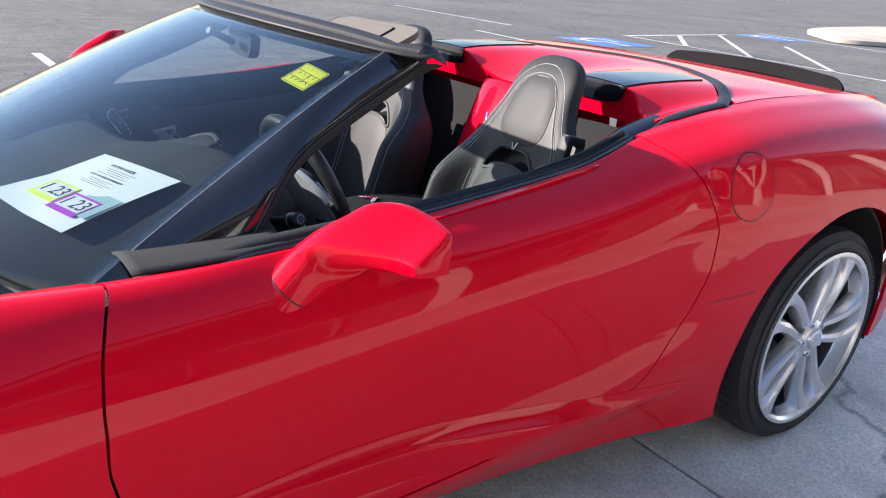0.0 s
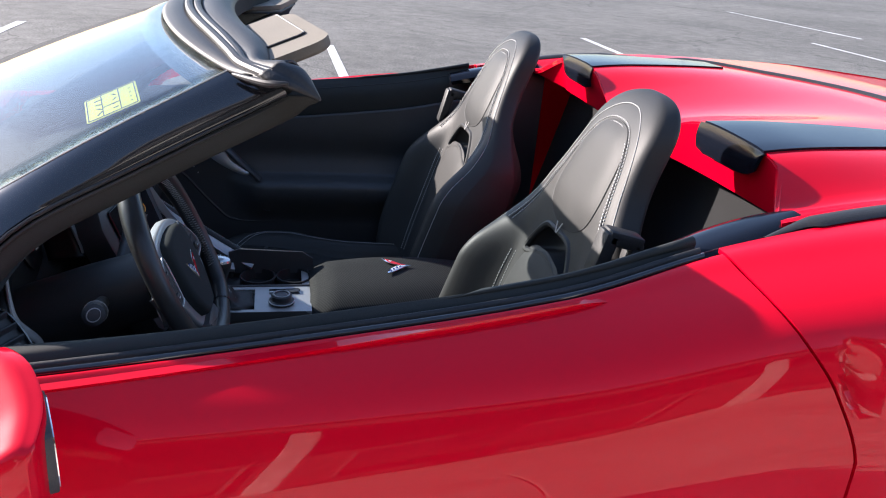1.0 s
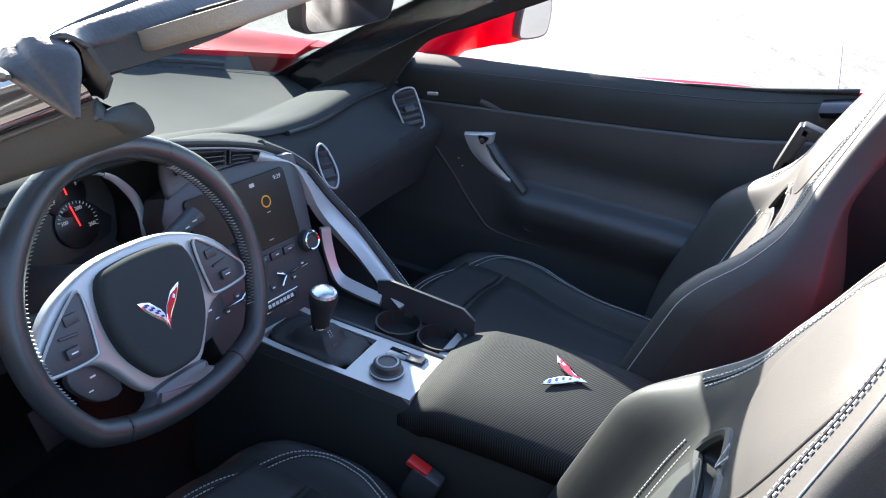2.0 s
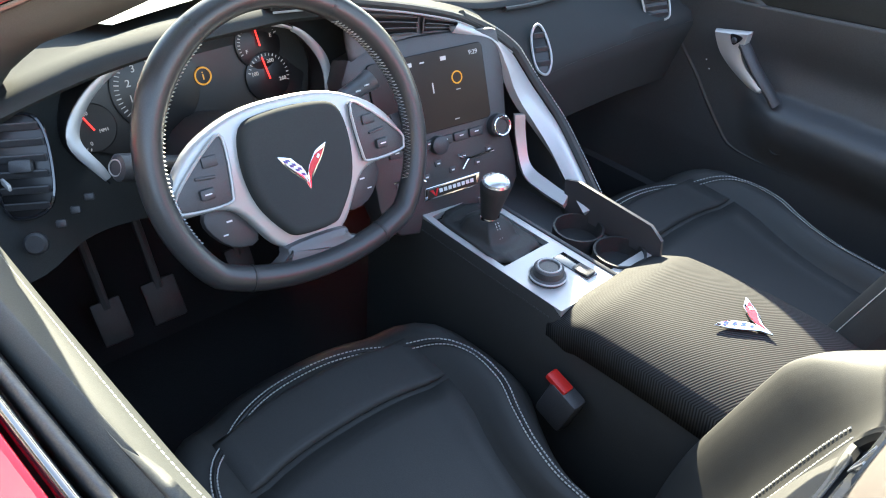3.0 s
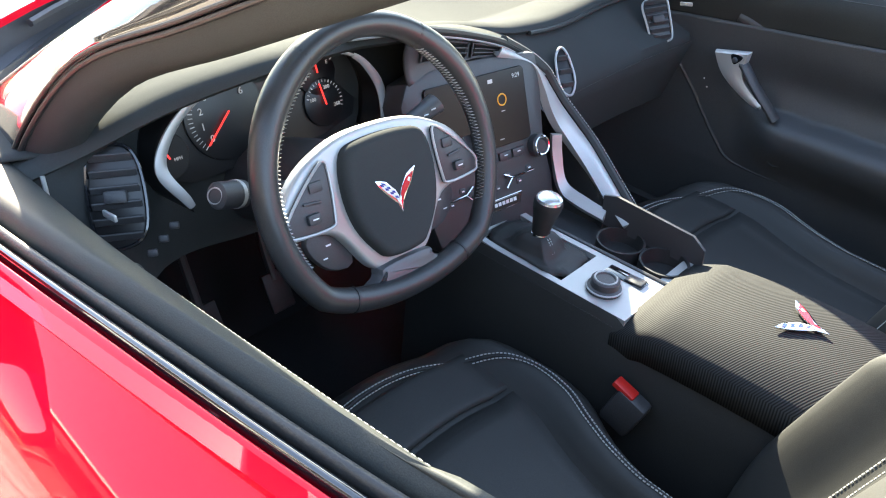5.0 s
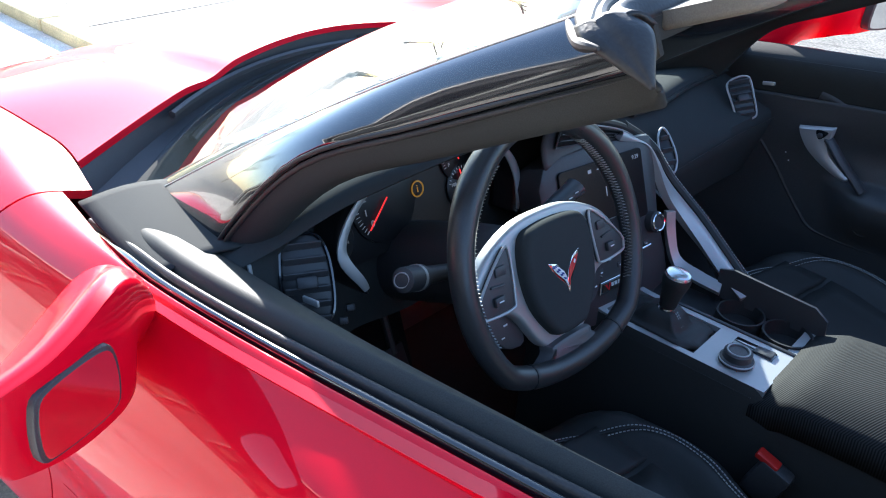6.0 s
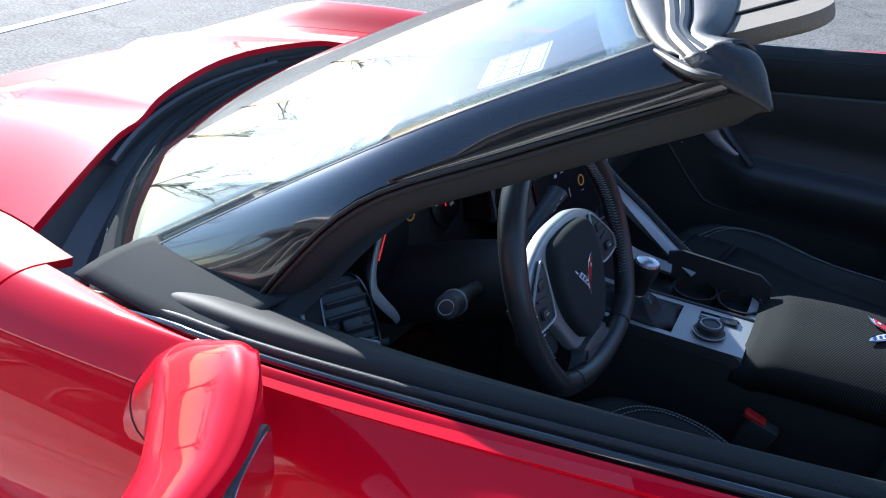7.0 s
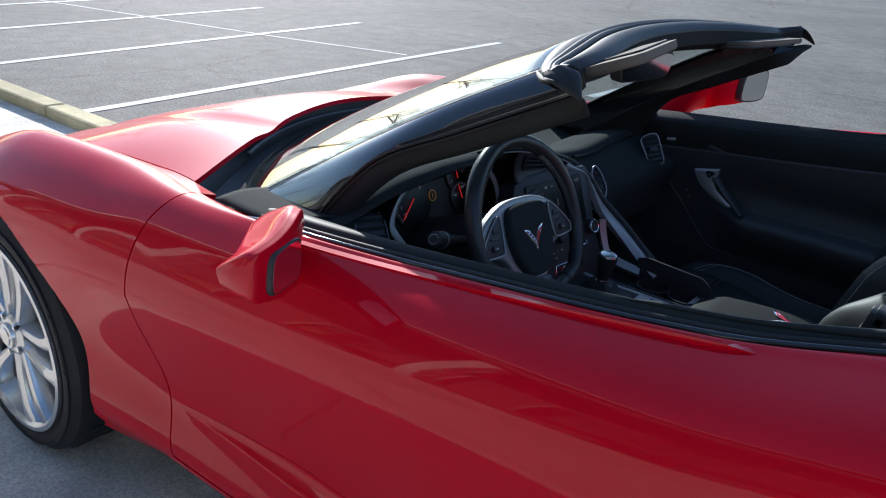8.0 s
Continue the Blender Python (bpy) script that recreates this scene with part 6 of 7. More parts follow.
rows = [[a.lerp(b, k / 8) + Vector((-0.006, 0.003, 0.004)) * math.sin(math.pi * k / 8) for k in range(9)] for a, b in zip(INNER, EDGE)]
part("grab_bar", sheet(rows, 0.014, True, False, (-0.7, 0.2, 0.5)), SATIN, dash, "broad satin silver bar sweeping from the dash to the console", auto=40)
def band_pt(f, k, lift=0.0):
    """The band between the stack's top edge (k = 0) and the hood's edge (k = 1); f runs from the driver to the passenger."""
    lo = SM @ Vector((-0.13 + 0.26 * f, 0.098, -0.006))
    hi = min(ARCH, key=lambda p: abs(p.y - lo.y)).copy()
    for a, b in zip(ARCH, ARCH[1:]):
        if a.y >= lo.y >= b.y and a.y > b.y:
            hi = a.lerp(b, (a.y - lo.y) / (a.y - b.y))
    hi = hi + Vector((0.004, 0, -0.007))
    return lo.lerp(hi, k) + Vector((0.012 * math.sin(math.pi * k) - lift, 0, 0))


band = [[band_pt(f / 24, k / 8) for k in range(9)] for f in range(25)]
part("vent_band", sheet(band, 0.004, True, False, (-1, 0, 0.3)), PLASTIC, dash, "dark band round the centre vents", auto=0)
for f0, f1 in ((0.10, 0.46), (0.50, 0.86)):
    k0, k1 = 0.42, 0.88
    vt = part("air_vent", sheet([[band_pt(f0 + (f1 - f0) * i / 10, k0 + (k1 - k0) * j / 4, 0.0025) for j in range(5)] for i in range(11)], 0.001, True, False, (-1, 0, 0.3)), GAUGE, dash, "low centre air vent with flat louvres", auto=0)
    ring = [band_pt(f0 + (f1 - f0) * i / 10, k0, 0.004) for i in range(11)] + [band_pt(f1 - (f1 - f0) * i / 10, k1, 0.004) for i in range(11)]
    part("vent_rim", tube(ring, 0.0016, 5, True), DARKSATIN, vt)
    for q in (0.55, 0.70):
        part("louvre", sheet([[band_pt(f0 + 0.01 + (f1 - f0 - 0.02) * i / 10, q, 0.003), band_pt(f0 + 0.01 + (f1 - f0 - 0.02) * i / 10, q + 0.05, 0.009)] for i in range(11)], 0.0012), PLASTIC, vt)
part("grab_bar_rim", tube([p + Vector((0.006, -0.010, 0.004)) for p in EDGE], lambda t: 0.0095 - 0.002 * t, 8), LEATHER, dash, "black padded rim of the bar")
dashes([p + Vector((0.002, -0.0165, 0.0095)) for p in EDGE[6:]], dash, None, 0.0008, 0.006)
b_out = catmull([(0.212, -0.094, 0.735), (0.204, -0.092, 0.703), (0.184, -0.090, 0.658), (0.140, -0.092, 0.645), (0.100, -0.092, 0.640)], 5)
b_in = catmull([(0.222, -0.080, 0.735), (0.212, -0.078, 0.696), (0.184, -0.074, 0.646), (0.150, -0.074, 0.634), (0.096, -0.076, 0.628)], 5)
rows = [[a.lerp(b, k / 4) for k in range(5)] for a, b in zip(b_out, b_in)]
part("lower_bracket", sheet(rows, 0.012, False, False, (-0.7, 0.3, 0.5)), SATIN, dash, "satin lower arm of the bar", auto=40)
rows = [[(0.40 - 0.30 * i / 8, -0.105 - 0.05 * math.sin(math.pi * i / 8), 0.80 - 0.17 * i / 8 - 0.24 * j / 4) for j in range(5)] for i in range(9)]
part("stack_flank", sheet(rows, 0.01, True), PLASTIC, dash)

# ---- console ----
con = new("centre_console")
con.parent = car
rows = []
for i in range(25):
    x = 0.34 - 0.86 * i / 24
    zt = 0.622 + 0.004 * math.sin(i / 4) * 0 if x > -0.07 else 0.60
    w = 0.124
    rows.append([Vector((x, w + 0.012, 0.26)), Vector((x, w + 0.004, 0.5)), Vector((x, w, zt - 0.02)), Vector((x, w - 0.008, zt - 0.004)), Vector((x, w - 0.02, zt - 0.03 if x > -0.07 else zt)), Vector((x, -w + 0.02, zt - 0.03 if x > -0.07 else zt)), Vector((x, -w + 0.008, zt - 0.004)), Vector((x, -w, zt - 0.02)), Vector((x, -w - 0.004, 0.5)), Vector((x, -w - 0.012, 0.26))])
part("console_body", sheet(rows, 0.004, True, False, (0, 0, 1)), LEATHER, con, "black leather centre console")
for s in (1, -1):
    dashes([Vector((0.30 - 0.36 * i / 60, s * 0.1235, 0.604)) for i in range(61)], con, TRIMGREY, 0.0009, 0.0065)


def console_pt(x, y):
    return Vector((x, y, 0.618 + 0.03 * max(0, (x - 0.16) / 0.2) ** 1.5))


# silver plate with an opening for the boot: built as strips round it
top = []
for (xa, xb, ya, yb) in ((0.30, 0.208, 0.115, -0.005), (0.208, 0.050, 0.115, 0.104), (0.208, 0.050, 0.008, -0.005), (0.050, -0.068, 0.115, -0.005)):
    rows = [[console_pt(xa + (xb - xa) * i / 8, ya + (yb - ya) * j / 4) for j in range(5)] for i in range(9)]
    top.append(sheet(rows, 0.012, False, False, (0, 0, 1)))
for bm in top:
    part("console_plate", bm, SATIN, con, "satin silver console plate", smooth=False)
part("boot_well", box((0.16, 0.098, 0.004), pose(0.129, 0.056, 0.606)), RUBBER, con)
rows = []
for i, (hx, hy, z, ox) in enumerate(((0.079, 0.0475, 0.612, 0.129), (0.076, 0.046, 0.6205, 0.129), (0.064, 0.041, 0.6225, 0.128), (0.050, 0.036, 0.6215, 0.128), (0.040, 0.031, 0.628, 0.127), (0.033, 0.027, 0.640, 0.126), (0.022, 0.019, 0.649, 0.125), (0.0135, 0.0125, 0.651, 0.125))):
    rows.append([Vector((ox + hx * (abs(math.cos(a)) ** 0.5) * (1 if math.cos(a) > 0 else -1) * (1 + 0.06 * math.sin(7 * a + i * 1.3)), 0.057 + 0.007 * min(1, i / 3) + hy * (abs(math.sin(a)) ** 0.5) * (1 if math.sin(a) > 0 else -1) * (1 + 0.06 * math.cos(6 * a + i)), z)) for a in [6.28318 * k / 40 for k in range(40)]])
shifter = part("shifter_boot", sheet(rows, 0, False, True), LEATHER, con, "creased black leather gear lever boot", auto=0)
gm = pose(0.1245, 0.066, 0.643, 0, -6, 0) @ Matrix.Diagonal((1.12, 1.12, 1.66, 1))
part("lever_collar", lathe([(0.0125, -0.004), (0.0135, 0.0), (0.0135, 0.004), (0.012, 0.006)], 24, gm), CHROME, shifter)
part("gear_knob", lathe([(0.0115, 0.005), (0.0135, 0.012), (0.0165, 0.024), (0.0198, 0.034), (0.0205, 0.039), (0.0188, 0.0425), (0.0, 0.043)], 28, gm), LEATHER, shifter, "black gear knob")
part("knob_cap", lathe([(0.0188, 0.0425), (0.0172, 0.0450), (0.012, 0.0466), (0, 0.0470)], 28, gm), ALLOY, shifter, "satin silver knob top")
for dy in (-0.0025, 0.0025):
    dashes([Vector((0.1045 - 0.018 * i / 8, 0.070 + dy + 0.004 * i / 8, 0.6505 - 0.022 * (i / 8) ** 1.3)) for i in range(9)], shifter, None, 0.0008, 0.0045)
# mode knob and switches
mk = part("mode_knob", lathe([(0.0265, 0), (0.026, 0.006), (0.022, 0.008), (0.0215, 0.018), (0.0195, 0.020), (0.014, 0.020), (0.013, 0.0185), (0, 0.0185)], 36, pose(-0.006, 0.074, 0.6185)), PLASTIC, con, "black rotary drive mode knob")
for r0, z0 in ((0.0265, 0.6235), (0.0165, 0.6388)):
    part("knob_ring", tube([Vector((-0.006 + r0 * math.cos(a), 0.074 + r0 * math.sin(a), z0)) for a in [6.28318 * i / 36 for i in range(36)]], 0.0014, 6, True), SATIN, mk)
part("switch_recess", box((0.066, 0.024, 0.004), pose(-0.013, 0.022, 0.6178), 0.0012), GLOSS, con, "dark recess with a rocker switch")
part("rocker_switch", box((0.030, 0.020, 0.004), pose(-0.029, 0.022, 0.6205, 0, 4, 0), 0.002), PLASTIC, con)
# cup holder tray and its raised lid
part("cup_tray", box((0.235, 0.008, 0.03), pose(0.048, -0.008, 0.606), 0.003), PLASTIC, con)
part("tray_floor", box((0.36, 0.10, 0.004), pose(0.10, -0.058, 0.594)), PLASTIC, con, smooth=False)
for cx in (0.045, -0.035):
    part("cup_holder", lathe([(0.037, 0.0), (0.040, 0.0), (0.040, 0.026), (0.0365, 0.026), (0.035, 0.0), (0.0, 0.001)], 32, pose(cx, -0.055, 0.5965)), RUBBER, con, "round black cup holder")
lid = [(0.105, 0.0), (0.11, 0.052), (0.085, 0.060), (-0.055, 0.052), (-0.078, 0.036), (-0.082, 0.0)]
part("holder_lid", plate(lid, 0.007, Matrix(((1, 0, 0, 0), (0, 0, -1, -0.090), (0, 1, 0, 0.612), (0, 0, 0, 1))), 0.002), PLASTIC, con, "black holder lid standing upright")
rows = [[(-0.068 + 0.016 * i / 3, -0.005 - 0.11 * j / 5, 0.6185) for j in range(6)] for i in range(4)]
part("console_plate", sheet(rows, 0.012, False, False, (0, 0, 1)), SATIN, con, smooth=False)
# armrest lid in carbon weave
rows = []
for i in range(25):
    t = i / 24
    x = -0.068 - 0.40 * t
    z = 0.630 + 0.026 * math.sin(math.pi * min(1, 0.15 + t * 0.75)) + 0.006 * t
    w = 0.127 + 0.006 * math.sin(math.pi * t)
    row = []
    for j in range(21):
        v = -1 + j / 10
        row.append(Vector((x + 0.012 * (abs(v) ** 3) * (1 - t), w * v, z - 0.030 * abs(v) ** 3.2 - 0.018 * max(0, 0.12 - t) / 0.12)))
    row = [row[0] + Vector((0, 0.004, -0.045))] + row + [row[-1] + Vector((0, -0.004, -0.045))]
    rows.append(row)
arm = part("armrest", sheet(rows, 0.006, False, False, (0, 0, 1)), CARBON, con, "armrest lid wrapped in carbon weave", auto=0)
emblem(frame_of((-0.262, -0.012, 0.6625), (0, -1, 0.0), (1, 0, 0.0)), 0.039, arm)

# ---- inner door panels ----
for side in (1, -1):
    door = doors[side]
    IN = pchip([-0.56, -0.2, 0.13, 0.40, 0.66], [0.665, 0.69, 0.692, 0.682, 0.665])

    def card_y(x, z):
        """The panel's inner face: a ledge for the arm, hollowed above it."""
        up = min(1.0, max(0.0, (0.660 - z) / 0.022))
        low = min(1.0, max(0.0, (z - 0.50) / 0.13))
        fore = min(1.0, max(0.0, (0.15 - x) / 0.12))
        ledge = 0.056 * up * up * (3 - 2 * up) * low * low * (3 - 2 * low) * fore * fore * (3 - 2 * fore)
        hollow = 0.022 * math.exp(-((z - 0.715) / 0.05) ** 2) * max(0, min(1, (0.22 - x) / 0.2))
        return IN(x) + 0.004 - ledge + hollow
    rows = []
    for i in range(61):
        x = 0.655 - 1.21 * i / 60
        zt = skin(x, 5.5).z - 0.085
        row = []
        for j in range(73):
            z = zt + (0.33 - zt) * j / 72
            row.append(Vector((x, side * (card_y(x, z) + 0.02 * max(0, (0.5 - z) / 0.2)), z)))
        rows.append(row)
    part("door_card", sheet(rows, 0.006, side < 0), CARD, door, "dark padded inner door panel", auto=0)
    # pull handle
    out = 0.038 if side > 0 else 0.0
    hp = catmull([(0.185, 0.648 + out, 0.765), (0.155, 0.634 + out, 0.757), (0.12, 0.632 + out, 0.722), (0.078, 0.640 + out, 0.680)], 6)
    inner_edge = catmull([Vector((0.211, 0, 0.763)), Vector((0.202, 0, 0.745)), Vector((0.184, 0, 0.722)), Vector((0.152, 0, 0.699)), Vector((0.112, 0, 0.679)), Vector((0.084, 0, 0.671))], 5)
    outer_edge = catmull([Vector((0.136, 0, 0.779)), Vector((0.137, 0, 0.762)), Vector((0.140, 0, 0.740)), Vector((0.129, 0, 0.718)), Vector((0.101, 0, 0.696)), Vector((0.076, 0, 0.680))], 5)
    rows = []
    for i, (p, q) in enumerate(zip(inner_edge, outer_edge)):
        soft = 0.010 if 0 < i < len(inner_edge) - 1 else 0.004
        ring = [(0.0, 0.0), (0.0, soft)] + [(0.04 + 0.92 * k / 6, soft + 0.005 + 0.004 * math.sin(math.pi * k / 6)) for k in range(7)] + [(1.0, soft), (1.0, 0.0)]
        rows.append([Vector((p.x + (q.x - p.x) * f, side * (0.651 + out - d), p.z + (q.z - p.z) * f)) for f, d in ring])
    bm = sheet(rows, 0, False, True)
    for end in (0, -1):
        bm.faces.new([bm.verts.new(p) for p in rows[end]])
    bmesh.ops.remove_doubles(bm, verts=bm.verts[:], dist=0.0002)
    bmesh.ops.recalc_face_normals(bm, faces=bm.faces[:])
    part("pull_handle", bm, SATIN, door, "satin silver door pull, broad at the top")
    part("pull_backing", tube([Vector((p.x - 0.012, (p.y + 0.012) * side, p.z - 0.008)) for p in hp] + [Vector((0.05, 0.655 * side, 0.655))], 0.014, 10, flat=0.6), PLASTIC, door)
    lm = frame_of((0.158, side * (0.6325 + out), 0.759), (-side, 0, 0) if side < 0 else (-1, 0, 0), (0, 0, 1))
    part("lock_recess", plate(smooth_outline([(-0.013, 0.008), (0.012, 0.009), (0.002, -0.010)], 5), 0.0025, lm @ pose(0, 0, -0.001)), GLOSS, door, "dark triangular recess with a lock button")
    part("lock_button", lathe([(0.006, 0), (0.006, 0.004), (0.004, 0.006), (0, 0.006)], 14, frame_of((0.160, -0.6345, 0.758), (-1, 0, 0), (0, 0, 1)) if side < 0 else frame_of((0.160, 0.6715, 0.758), (1, 0, 0), (0, 0, 1))), PLASTIC, door)
    for path, r0 in (([(0.20, 0.826), (0.16, 0.814), (0.06, 0.771), (-0.063, 0.727), (-0.178, 0.688), (-0.25, 0.660)], 0.009), ([(0.02, 0.772), (-0.08, 0.796), (-0.18, 0.816), (-0.31, 0.838), (-0.5, 0.85)], 0.0035), ([(0.11, 0.641), (-0.1, 0.641), (-0.35, 0.637), (-0.52, 0.634)], 0.0035)):
        part("panel_crease", tube([Vector((p.x, side * (card_y(p.x, p.z) + r0 * 1.1), p.z)) for p in catmull([(x, 0, z) for x, z in path], 10)], r0 * 1.7, 14, flat=1.0), CARD, door, "raised crease of the door panel")
    trim_p = [Vector((x, side * (IN(x) + 0.002), z)) for x, z in ((0.330, 0.735), (0.301, 0.695), (0.252, 0.643), (0.212, 0.594), (0.174, 0.552), (0.136, 0.520), (0.063, 0.511), (-0.025, 0.513), (-0.12, 0.525))]
    part("door_trim_line", tube(catmull(trim_p, 6), 0.006, 8), PLASTIC, door, "slim dark trim line on the door panel")
    part("speaker_ring", lathe([(0.0, 0.0), (0.012, 0.001), (0.016, 0.005), (0.018, 0.001)], 20, frame_of((0.027, side * (card_y(0.027, 0.571) - 0.001), 0.571), (-side, 0, 0) if side > 0 else (1, 0, 0), (0, 0, 1)) @ (Matrix() if side > 0 else pose(0, 0, 0, 180, 0, 0) @ Matrix.Diagonal((1, 1, -1, 1)))), PLASTIC, door, "small round recess in the door panel")
    part("tweeter_slot", box((0.028, 0.004, 0.008), pose(0.30, side * 0.645, 0.835, 0, 10, 0), 0.0015), SATIN, door)
    for k in range(2):
        x, z = 0.236 - 0.011 * k, 0.680 - 0.017 * k
        sw = part("window_switch", box((0.012, 0.008, 0.010), pose(x, side * (card_y(x, z) - 0.001), z), 0.003), PLASTIC, door, "small switch with a pale mark")
        part("switch_mark", box((0.003, 0.003, 0.003), pose(x, side * (card_y(x, z) - 0.0055), z), 0.0008), WHITE, sw)

# pedals
for y, w in ((0.52, 0.05), (0.43, 0.06), (0.28, 0.05)):
    p = part("pedal", box((0.012, w, 0.075), pose(0.52, y, 0.42, 0, 28, 0), 0.004), RUBBER, car, "rubber covered pedal")
    part("pedal_arm", tube([(0.53, y, 0.44), (0.58, y, 0.56)], 0.008, 8), PLASTIC, p)

# ---- header fittings ----
for s in (1, -1):
    if s > 0:
        o, th = rounded(0.27, 0.115, 0.034), 0.017
        vm = frame_of((0.008, 0.356, 1.209), (0.2, -1, 0.0), (-0.90, -0.17, 0.36))
    else:
        o, th = rounded(0.26, 0.10, 0.03), 0.012
        vm = frame_of((0.020, -0.375, 1.186), (0.2, 1, 0.0), (1, -0.2, -0.12))
    v = part("sun_visor", plate(o, th, vm, 0.4 * th, 4), VISOR, car, "beige felt sun visor folded back over the header" if s > 0 else "beige felt sun visor under the header")
    low = -0.003 if s > 0 else th - 0.0015
    part("visor_flap", plate(rounded(0.20, 0.082, 0.010), 0.004, vm @ pose(0.038, -0.008, low), 0.0), VISOR, v)
    part("visor_seam", tube([vm @ Vector((x + 0.038, y - 0.008, low + (0.001 if s > 0 else 0.003))) for x, y in rounded(0.204, 0.086, 0.010)], 0.0016, 5, True), RUBBER, v)
rv = part("interior_mirror", plate(smooth_outline([(-0.12, 0.012), (-0.1, 0.034), (0.1, 0.034), (0.12, 0.012), (0.11, -0.028), (0.06, -0.036), (-0.06, -0.036), (-0.11, -0.028)], 4), 0.03, frame_of((0.162, -0.02, 1.134), (-0.12, -1, 0), (-0.06, 0, 1)) @ Matrix.Scale(0.86, 4), 0.008), PLASTIC, car, "black interior rear-view mirror")
part("mirror_glass", plate(smooth_outline([(-0.112, 0.01), (-0.094, 0.029), (0.094, 0.029), (0.112, 0.01), (0.103, -0.024), (0.056, -0.031), (-0.056, -0.031), (-0.103, -0.024)], 4), 0.0015, frame_of((0.162, -0.02, 1.134), (-0.12, -1, 0), (-0.06, 0, 1)) @ Matrix.Scale(0.86, 4) @ pose(0, 0, 0.0295)), CHROME, rv, "mirror glass", smooth=False)
part("mirror_stalk", tube([(0.178, -0.018, 1.134), (0.215, -0.008, 1.150), (0.25, 0, 1.165)], 0.009, 8), PLASTIC, rv)

# ---- papers and sticker ----
pm = frame_of((0.630, 0.330, 0.881), (-0.263, 0.969, 0.02), (-0.92, -0.26, 0.2))
paper = thing("paper_sheet", "white printed buyers guide sheet lying on the dashboard", "paper")


def paper_lift(x, y):
    return 0.004 + 0.014 * max(0.0, -x / 0.147) * max(0.0, -y / 0.128) + 0.007 * math.sin(2.4 * (x + 0.147) / 0.294) * math.sin(2.7 * (y + 0.128) / 0.256)


rows = [[pm @ Vector((-0.147 + 0.294 * i / 14, -0.128 + 0.256 * j / 12, paper_lift(-0.147 + 0.294 * i / 14, -0.128 + 0.256 * j / 12))) for j in range(13)] for i in range(15)]
part("sheet", sheet(rows, 0.0004, True, False, (0, 0, 1)), PAPER, paper)
pz = lambda x, y, lift=0.001: pm @ pose(x, y, paper_lift(x, y) + lift)
words("BUYERS GUIDE", 0.0135, pz(-0.012, 0.094), INK, paper, "heading", 0.0002)
words("AS IS - NO DEALER WARRANTY", 0.0085, pz(0.006, 0.045), INK, paper, "heading", 0.0002)
for k in range(8):
    part("print_bar", box((0.11 - 0.022 * (k % 3), 0.0009, 0.0003), pz(0.006 - 0.004 * (k % 2), 0.080 - 0.0075 * k if k < 4 else 0.033 - 0.0065 * (k - 4))), INK, paper, smooth=False)
part("grey_card", box((0.094, 0.082, 0.0005), pz(0.096, -0.040)), TEAL, paper, smooth=False)
for (x, y, col, txt) in ((-0.036, -0.047, LIME, "1 23"), (0.066, -0.059, PURPLE, "1 23")):
    tag = part("date_tag", box((0.100, 0.066, 0.0006), pz(x, y, 0.0024), 0), col, paper, "coloured date tag with black figures", smooth=False)
    part("tag_field", box((0.086, 0.044, 0.0006), pz(x + 0.004, y + 0.004, 0.0030), 0), WHITE, tag, smooth=False)
    words(txt, 0.048, pz(x + 0.002, y + 0.002, 0.0038), INK, tag, "tag_figures", 0.0002)

sticker = thing("price_sticker", "yellow handwritten sticker inside the windscreen", "sticker")
a, b, c, d = (Vector(p) for p in ((0.201, 0.441, 1.171), (0.267, 0.451, 1.141), (0.245, 0.522, 1.121), (0.173, 0.509, 1.156)))


def on_glass(p):
    """The point just under the screen above a place in the plan."""
    best = None
    for i in range(0, 21):
        for j in range(20, 41):
            q = screen_point(i, -1 + j / 20)
            e = (q.x - p.x) ** 2 + (q.y - p.y) ** 2
            if best is None or e < best[0]:
                best = (e, i, j)
    _, i, j = best
    i, j = min(max(i, 1), 19), min(max(j, 1), 39)
    o = screen_point(i, -1 + j / 20)
    u = screen_point(i + 1, -1 + j / 20) - screen_point(i - 1, -1 + j / 20)
    v = screen_point(i, -1 + (j + 1) / 20) - screen_point(i, -1 + (j - 1) / 20)
    n = u.cross(v)
    z = o.z - (n.x * (p.x - o.x) + n.y * (p.y - o.y)) / n.z
    return Vector((p.x, p.y, z - 0.0085))


ga, gb, gc, gd = (on_glass(p) for p in (a, b, c, d))
sm = frame_of((ga + gb + gc + gd) / 4, gb - ga, ga - gd)
if (sm.to_3x3() @ Vector((0, 0, 1))).z < 0:
    sm = sm @ pose(0, 0, 0, 180, 0, 0)
w, h = (gb - ga).length, (ga - gd).length
part("sticker_sheet", plate(rounded(w, h, 0.004), 0.0006, sm), YELLOW, sticker, smooth=False)
bm = bmesh.new()
for x0, y0, ww, hh in ((0, 0.46, 0.92, 0.012), (0, -0.46, 0.92, 0.012), (-0.46, 0, 0.012, 0.92), (0.46, 0, 0.012, 0.92), (-0.15, 0, 0.010, 0.92), (0.18, 0, 0.010, 0.92), (0.0, 0.1, 0.33, 0.012)):
    merge(bm, box((w * ww if ww > 0.05 else 0.0012, h * hh if hh > 0.05 else 0.0012, 0.0005), sm @ pose(w * x0, h * y0, 0.0009)))
for k in range(12):
    merge(bm, box((0.003 + 0.004 * (k % 3), 0.0016, 0.0005), sm @ pose(w * (-0.36 + 0.3 * (k % 3)), h * (0.3 - 0.19 * (k // 3)), 0.0009, 0, 0, 25 * ((k * 7) % 5 - 2))))
part("sticker_marks", bm, INK, sticker, smooth=False)


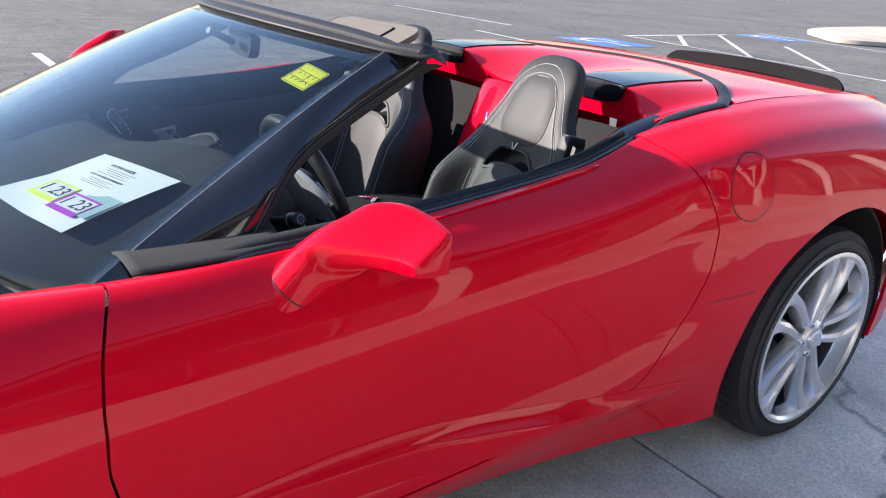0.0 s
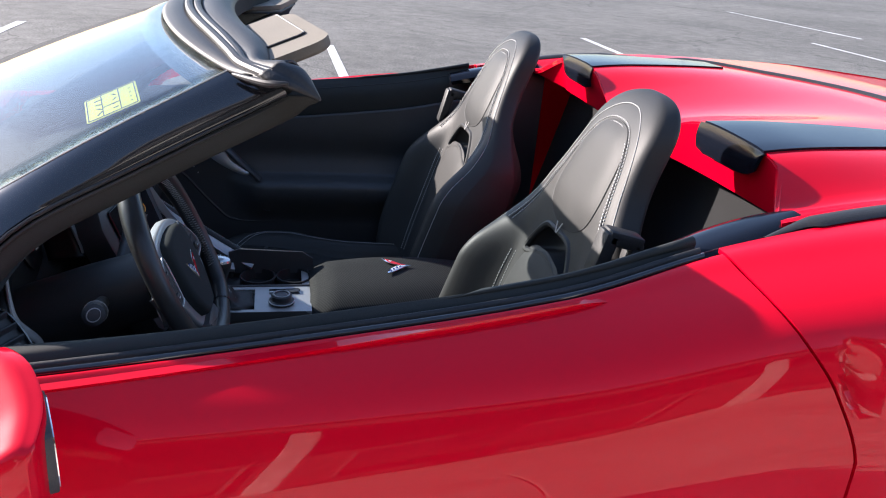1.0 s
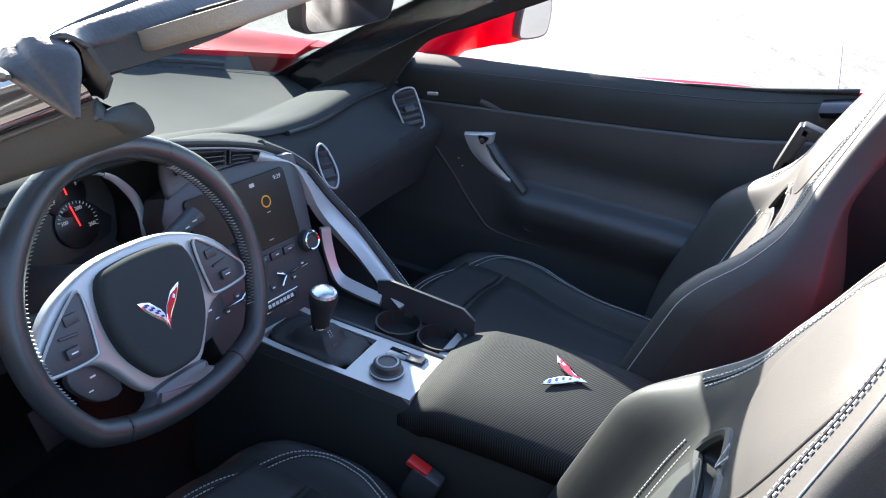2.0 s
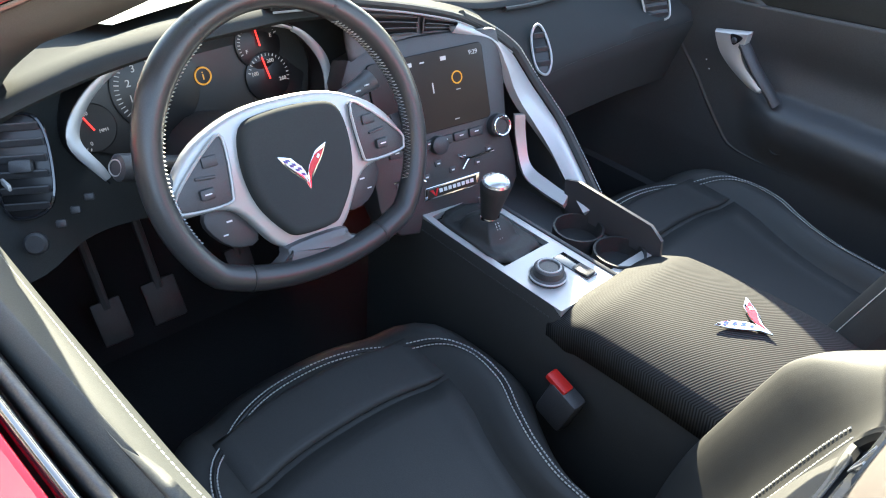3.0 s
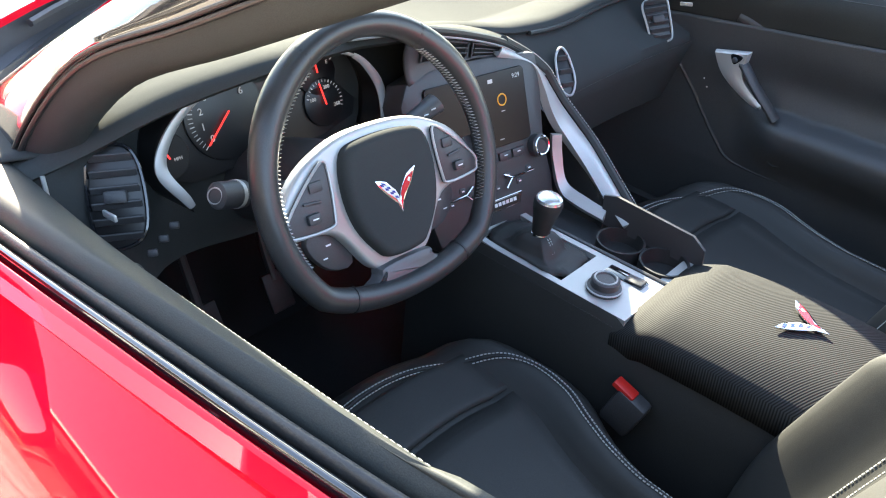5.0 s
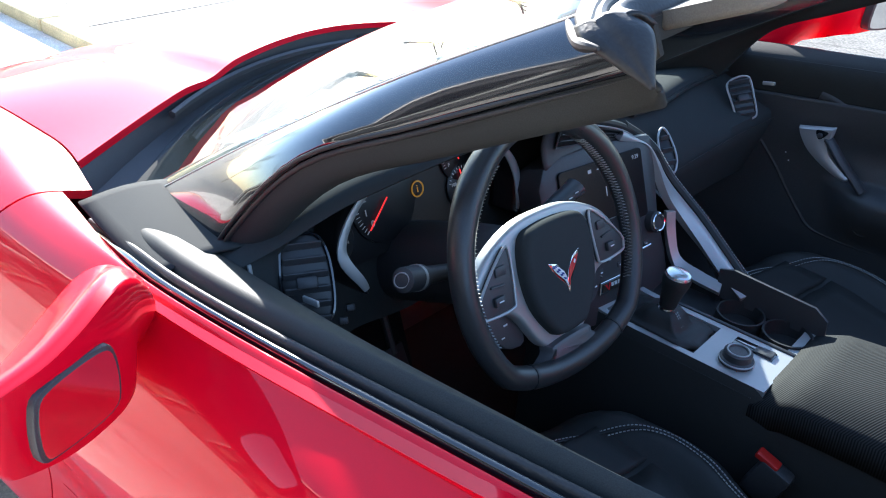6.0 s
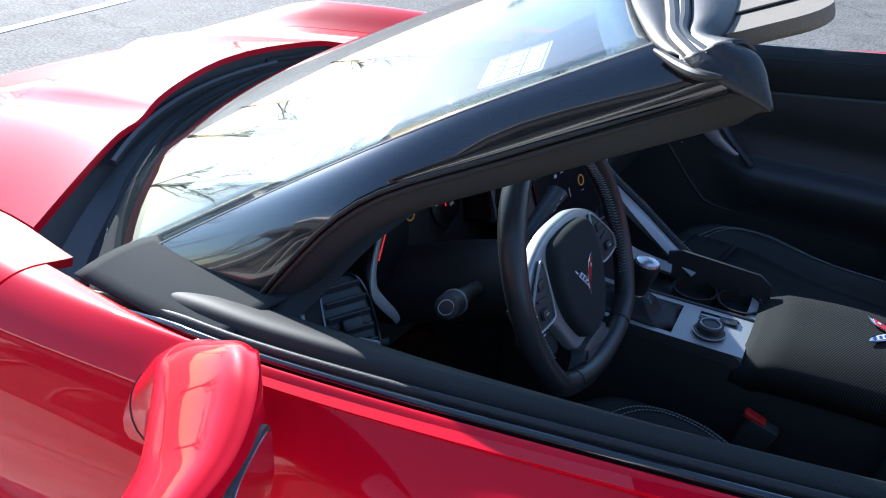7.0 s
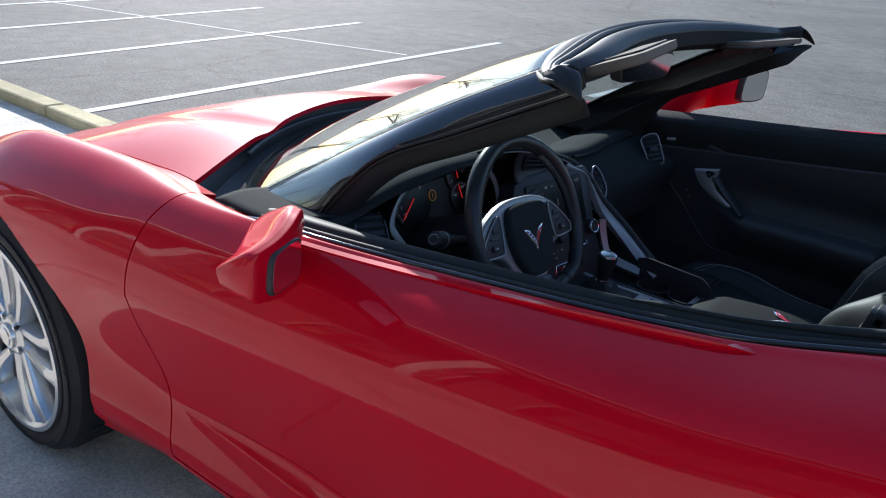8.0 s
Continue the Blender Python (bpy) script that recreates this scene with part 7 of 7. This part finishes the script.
# ---- surroundings that the paint and the glass mirror ----
STUCCO = ground_mat("grey_stucco", (0.10, 0.095, 0.095), 90, 0.1, 0.12)
PALE = ground_mat("pale_painted_stucco", (0.75, 0.73, 0.68), 90, 0.05, 0.1)
DARKGLASS = mat("dark_window_glass", (0.02, 0.025, 0.03), 0.06, 0, 0, 100, 0, 0.5)
BARK = mat("grey_bark", (0.13, 0.11, 0.09), 0.9, 0, 0.35, 60, 0.6, 0, 0.25, 5)
POLE = mat("painted_steel_pole", (0.22, 0.21, 0.2), 0.5, 0.4, 0.1, 200)

shop = thing("storefront_building", "long grey stucco storefront with dark windows and pale pillars", "building", (0, 9.4, 0))
part("wall", box((44, 0.4, 6.4), pose(-2, 0.2, 3.2), 0.02), STUCCO, shop, smooth=False)
part("roof", box((45, 6, 0.35), pose(-2, 2.6, 6.55), 0.04), POLE, shop, smooth=False)
for i in range(9):
    x = -20 + 4.6 * i
    w = part("window", box((3.2, 0.08, 2.3), pose(x, -0.02, 1.55), 0.01), DARKGLASS, shop, "dark shop window", smooth=False)
    for dx in (-1.62, 0, 1.62):
        part("frame", box((0.08, 0.12, 2.4), pose(x + dx, -0.04, 1.55), 0.01), POLE, w, smooth=False)
    part("pillar", box((0.34, 0.34, 4.4), pose(x + 2.3, -1.6, 2.2), 0.03), PALE, shop, smooth=False)
part("canopy", box((44, 2.2, 0.6), pose(-2, -0.9, 4.7), 0.04), STUCCO, shop, smooth=False)


def bare_tree(x, y, h, seed):
    """A leafless winter tree: tapered trunk, limbs and many fine twigs."""
    rnd = random.Random(seed)
    t = thing("bare_tree", "leafless grey winter tree beside the car park", "tree", (x, y, -0.022), "bare trees")
    trunk, limbs, twigs = bmesh.new(), bmesh.new(), bmesh.new()

    def grow(p, d, length, r, depth):
        pts = [p]
        q, dd = p.copy(), d.copy()
        for _ in range(4):
            dd = (dd + Vector((rnd.uniform(-1, 1), rnd.uniform(-1, 1), rnd.uniform(-0.3, 0.6))) * 0.16).normalized()
            q = q + dd * length / 4
            pts.append(q)
        tube(pts, lambda s: r * (1 - 0.45 * s), 6 if depth < 2 else 4, bm=trunk if depth == 0 else limbs if depth < 3 else twigs)
        if depth < 4:
            for k in range(4 if depth < 3 else 3):
                at = pts[1 + (k % 4)] if depth else pts[2 + (k % 3)]
                side = Vector((rnd.uniform(-1, 1), rnd.uniform(-1, 1), rnd.uniform(-0.1, 0.8))).normalized()
                grow(at, (dd * 0.6 + side).normalized(), length * rnd.uniform(0.55, 0.75), r * 0.5, depth + 1)
    grow(Vector((0, 0, 0)), Vector((0, 0, 1)), h * 0.42, h * 0.018, 0)
    part("trunk", trunk, BARK, t)
    part("limbs", limbs, BARK, t)
    part("twigs", twigs, BARK, t)
    return t


for k, (x, y, h) in enumerate(((24, -3, 10), (27, -10, 11), (30, -18, 12), (24, -25, 10), (33, 4, 11), (16, -30, 10), (36, -27, 12), (2, -36, 10), (-12, -38, 11), (26, 10, 9))):
    bare_tree(x * 1.7, y * 1.7, h * 1.25, k + 3)

for x, y in ((36.0, -21.0), (-34.0, -60.0)):
    lp = thing("street_lamp", "tall car park lamp post with two flat heads", "street lamp", (x, y, -0.022), "lamp posts")
    part("post", tube([(0, 0, 0), (0, 0, 8.0)], lambda s: 0.10 - 0.04 * s, 12), POLE, lp)
    part("base", lathe([(0.3, 0), (0.3, 0.6), (0.26, 0.66), (0, 0.66)], 20), CONCRETE, lp)
    part("arm", tube([(0, -1.0, 8.0), (0, 1.0, 8.0)], 0.05, 8), POLE, lp)
    for s in (1, -1):
        part("head", box((0.35, 0.7, 0.14), pose(0, s * 1.2, 8.0), 0.03), POLE, lp)
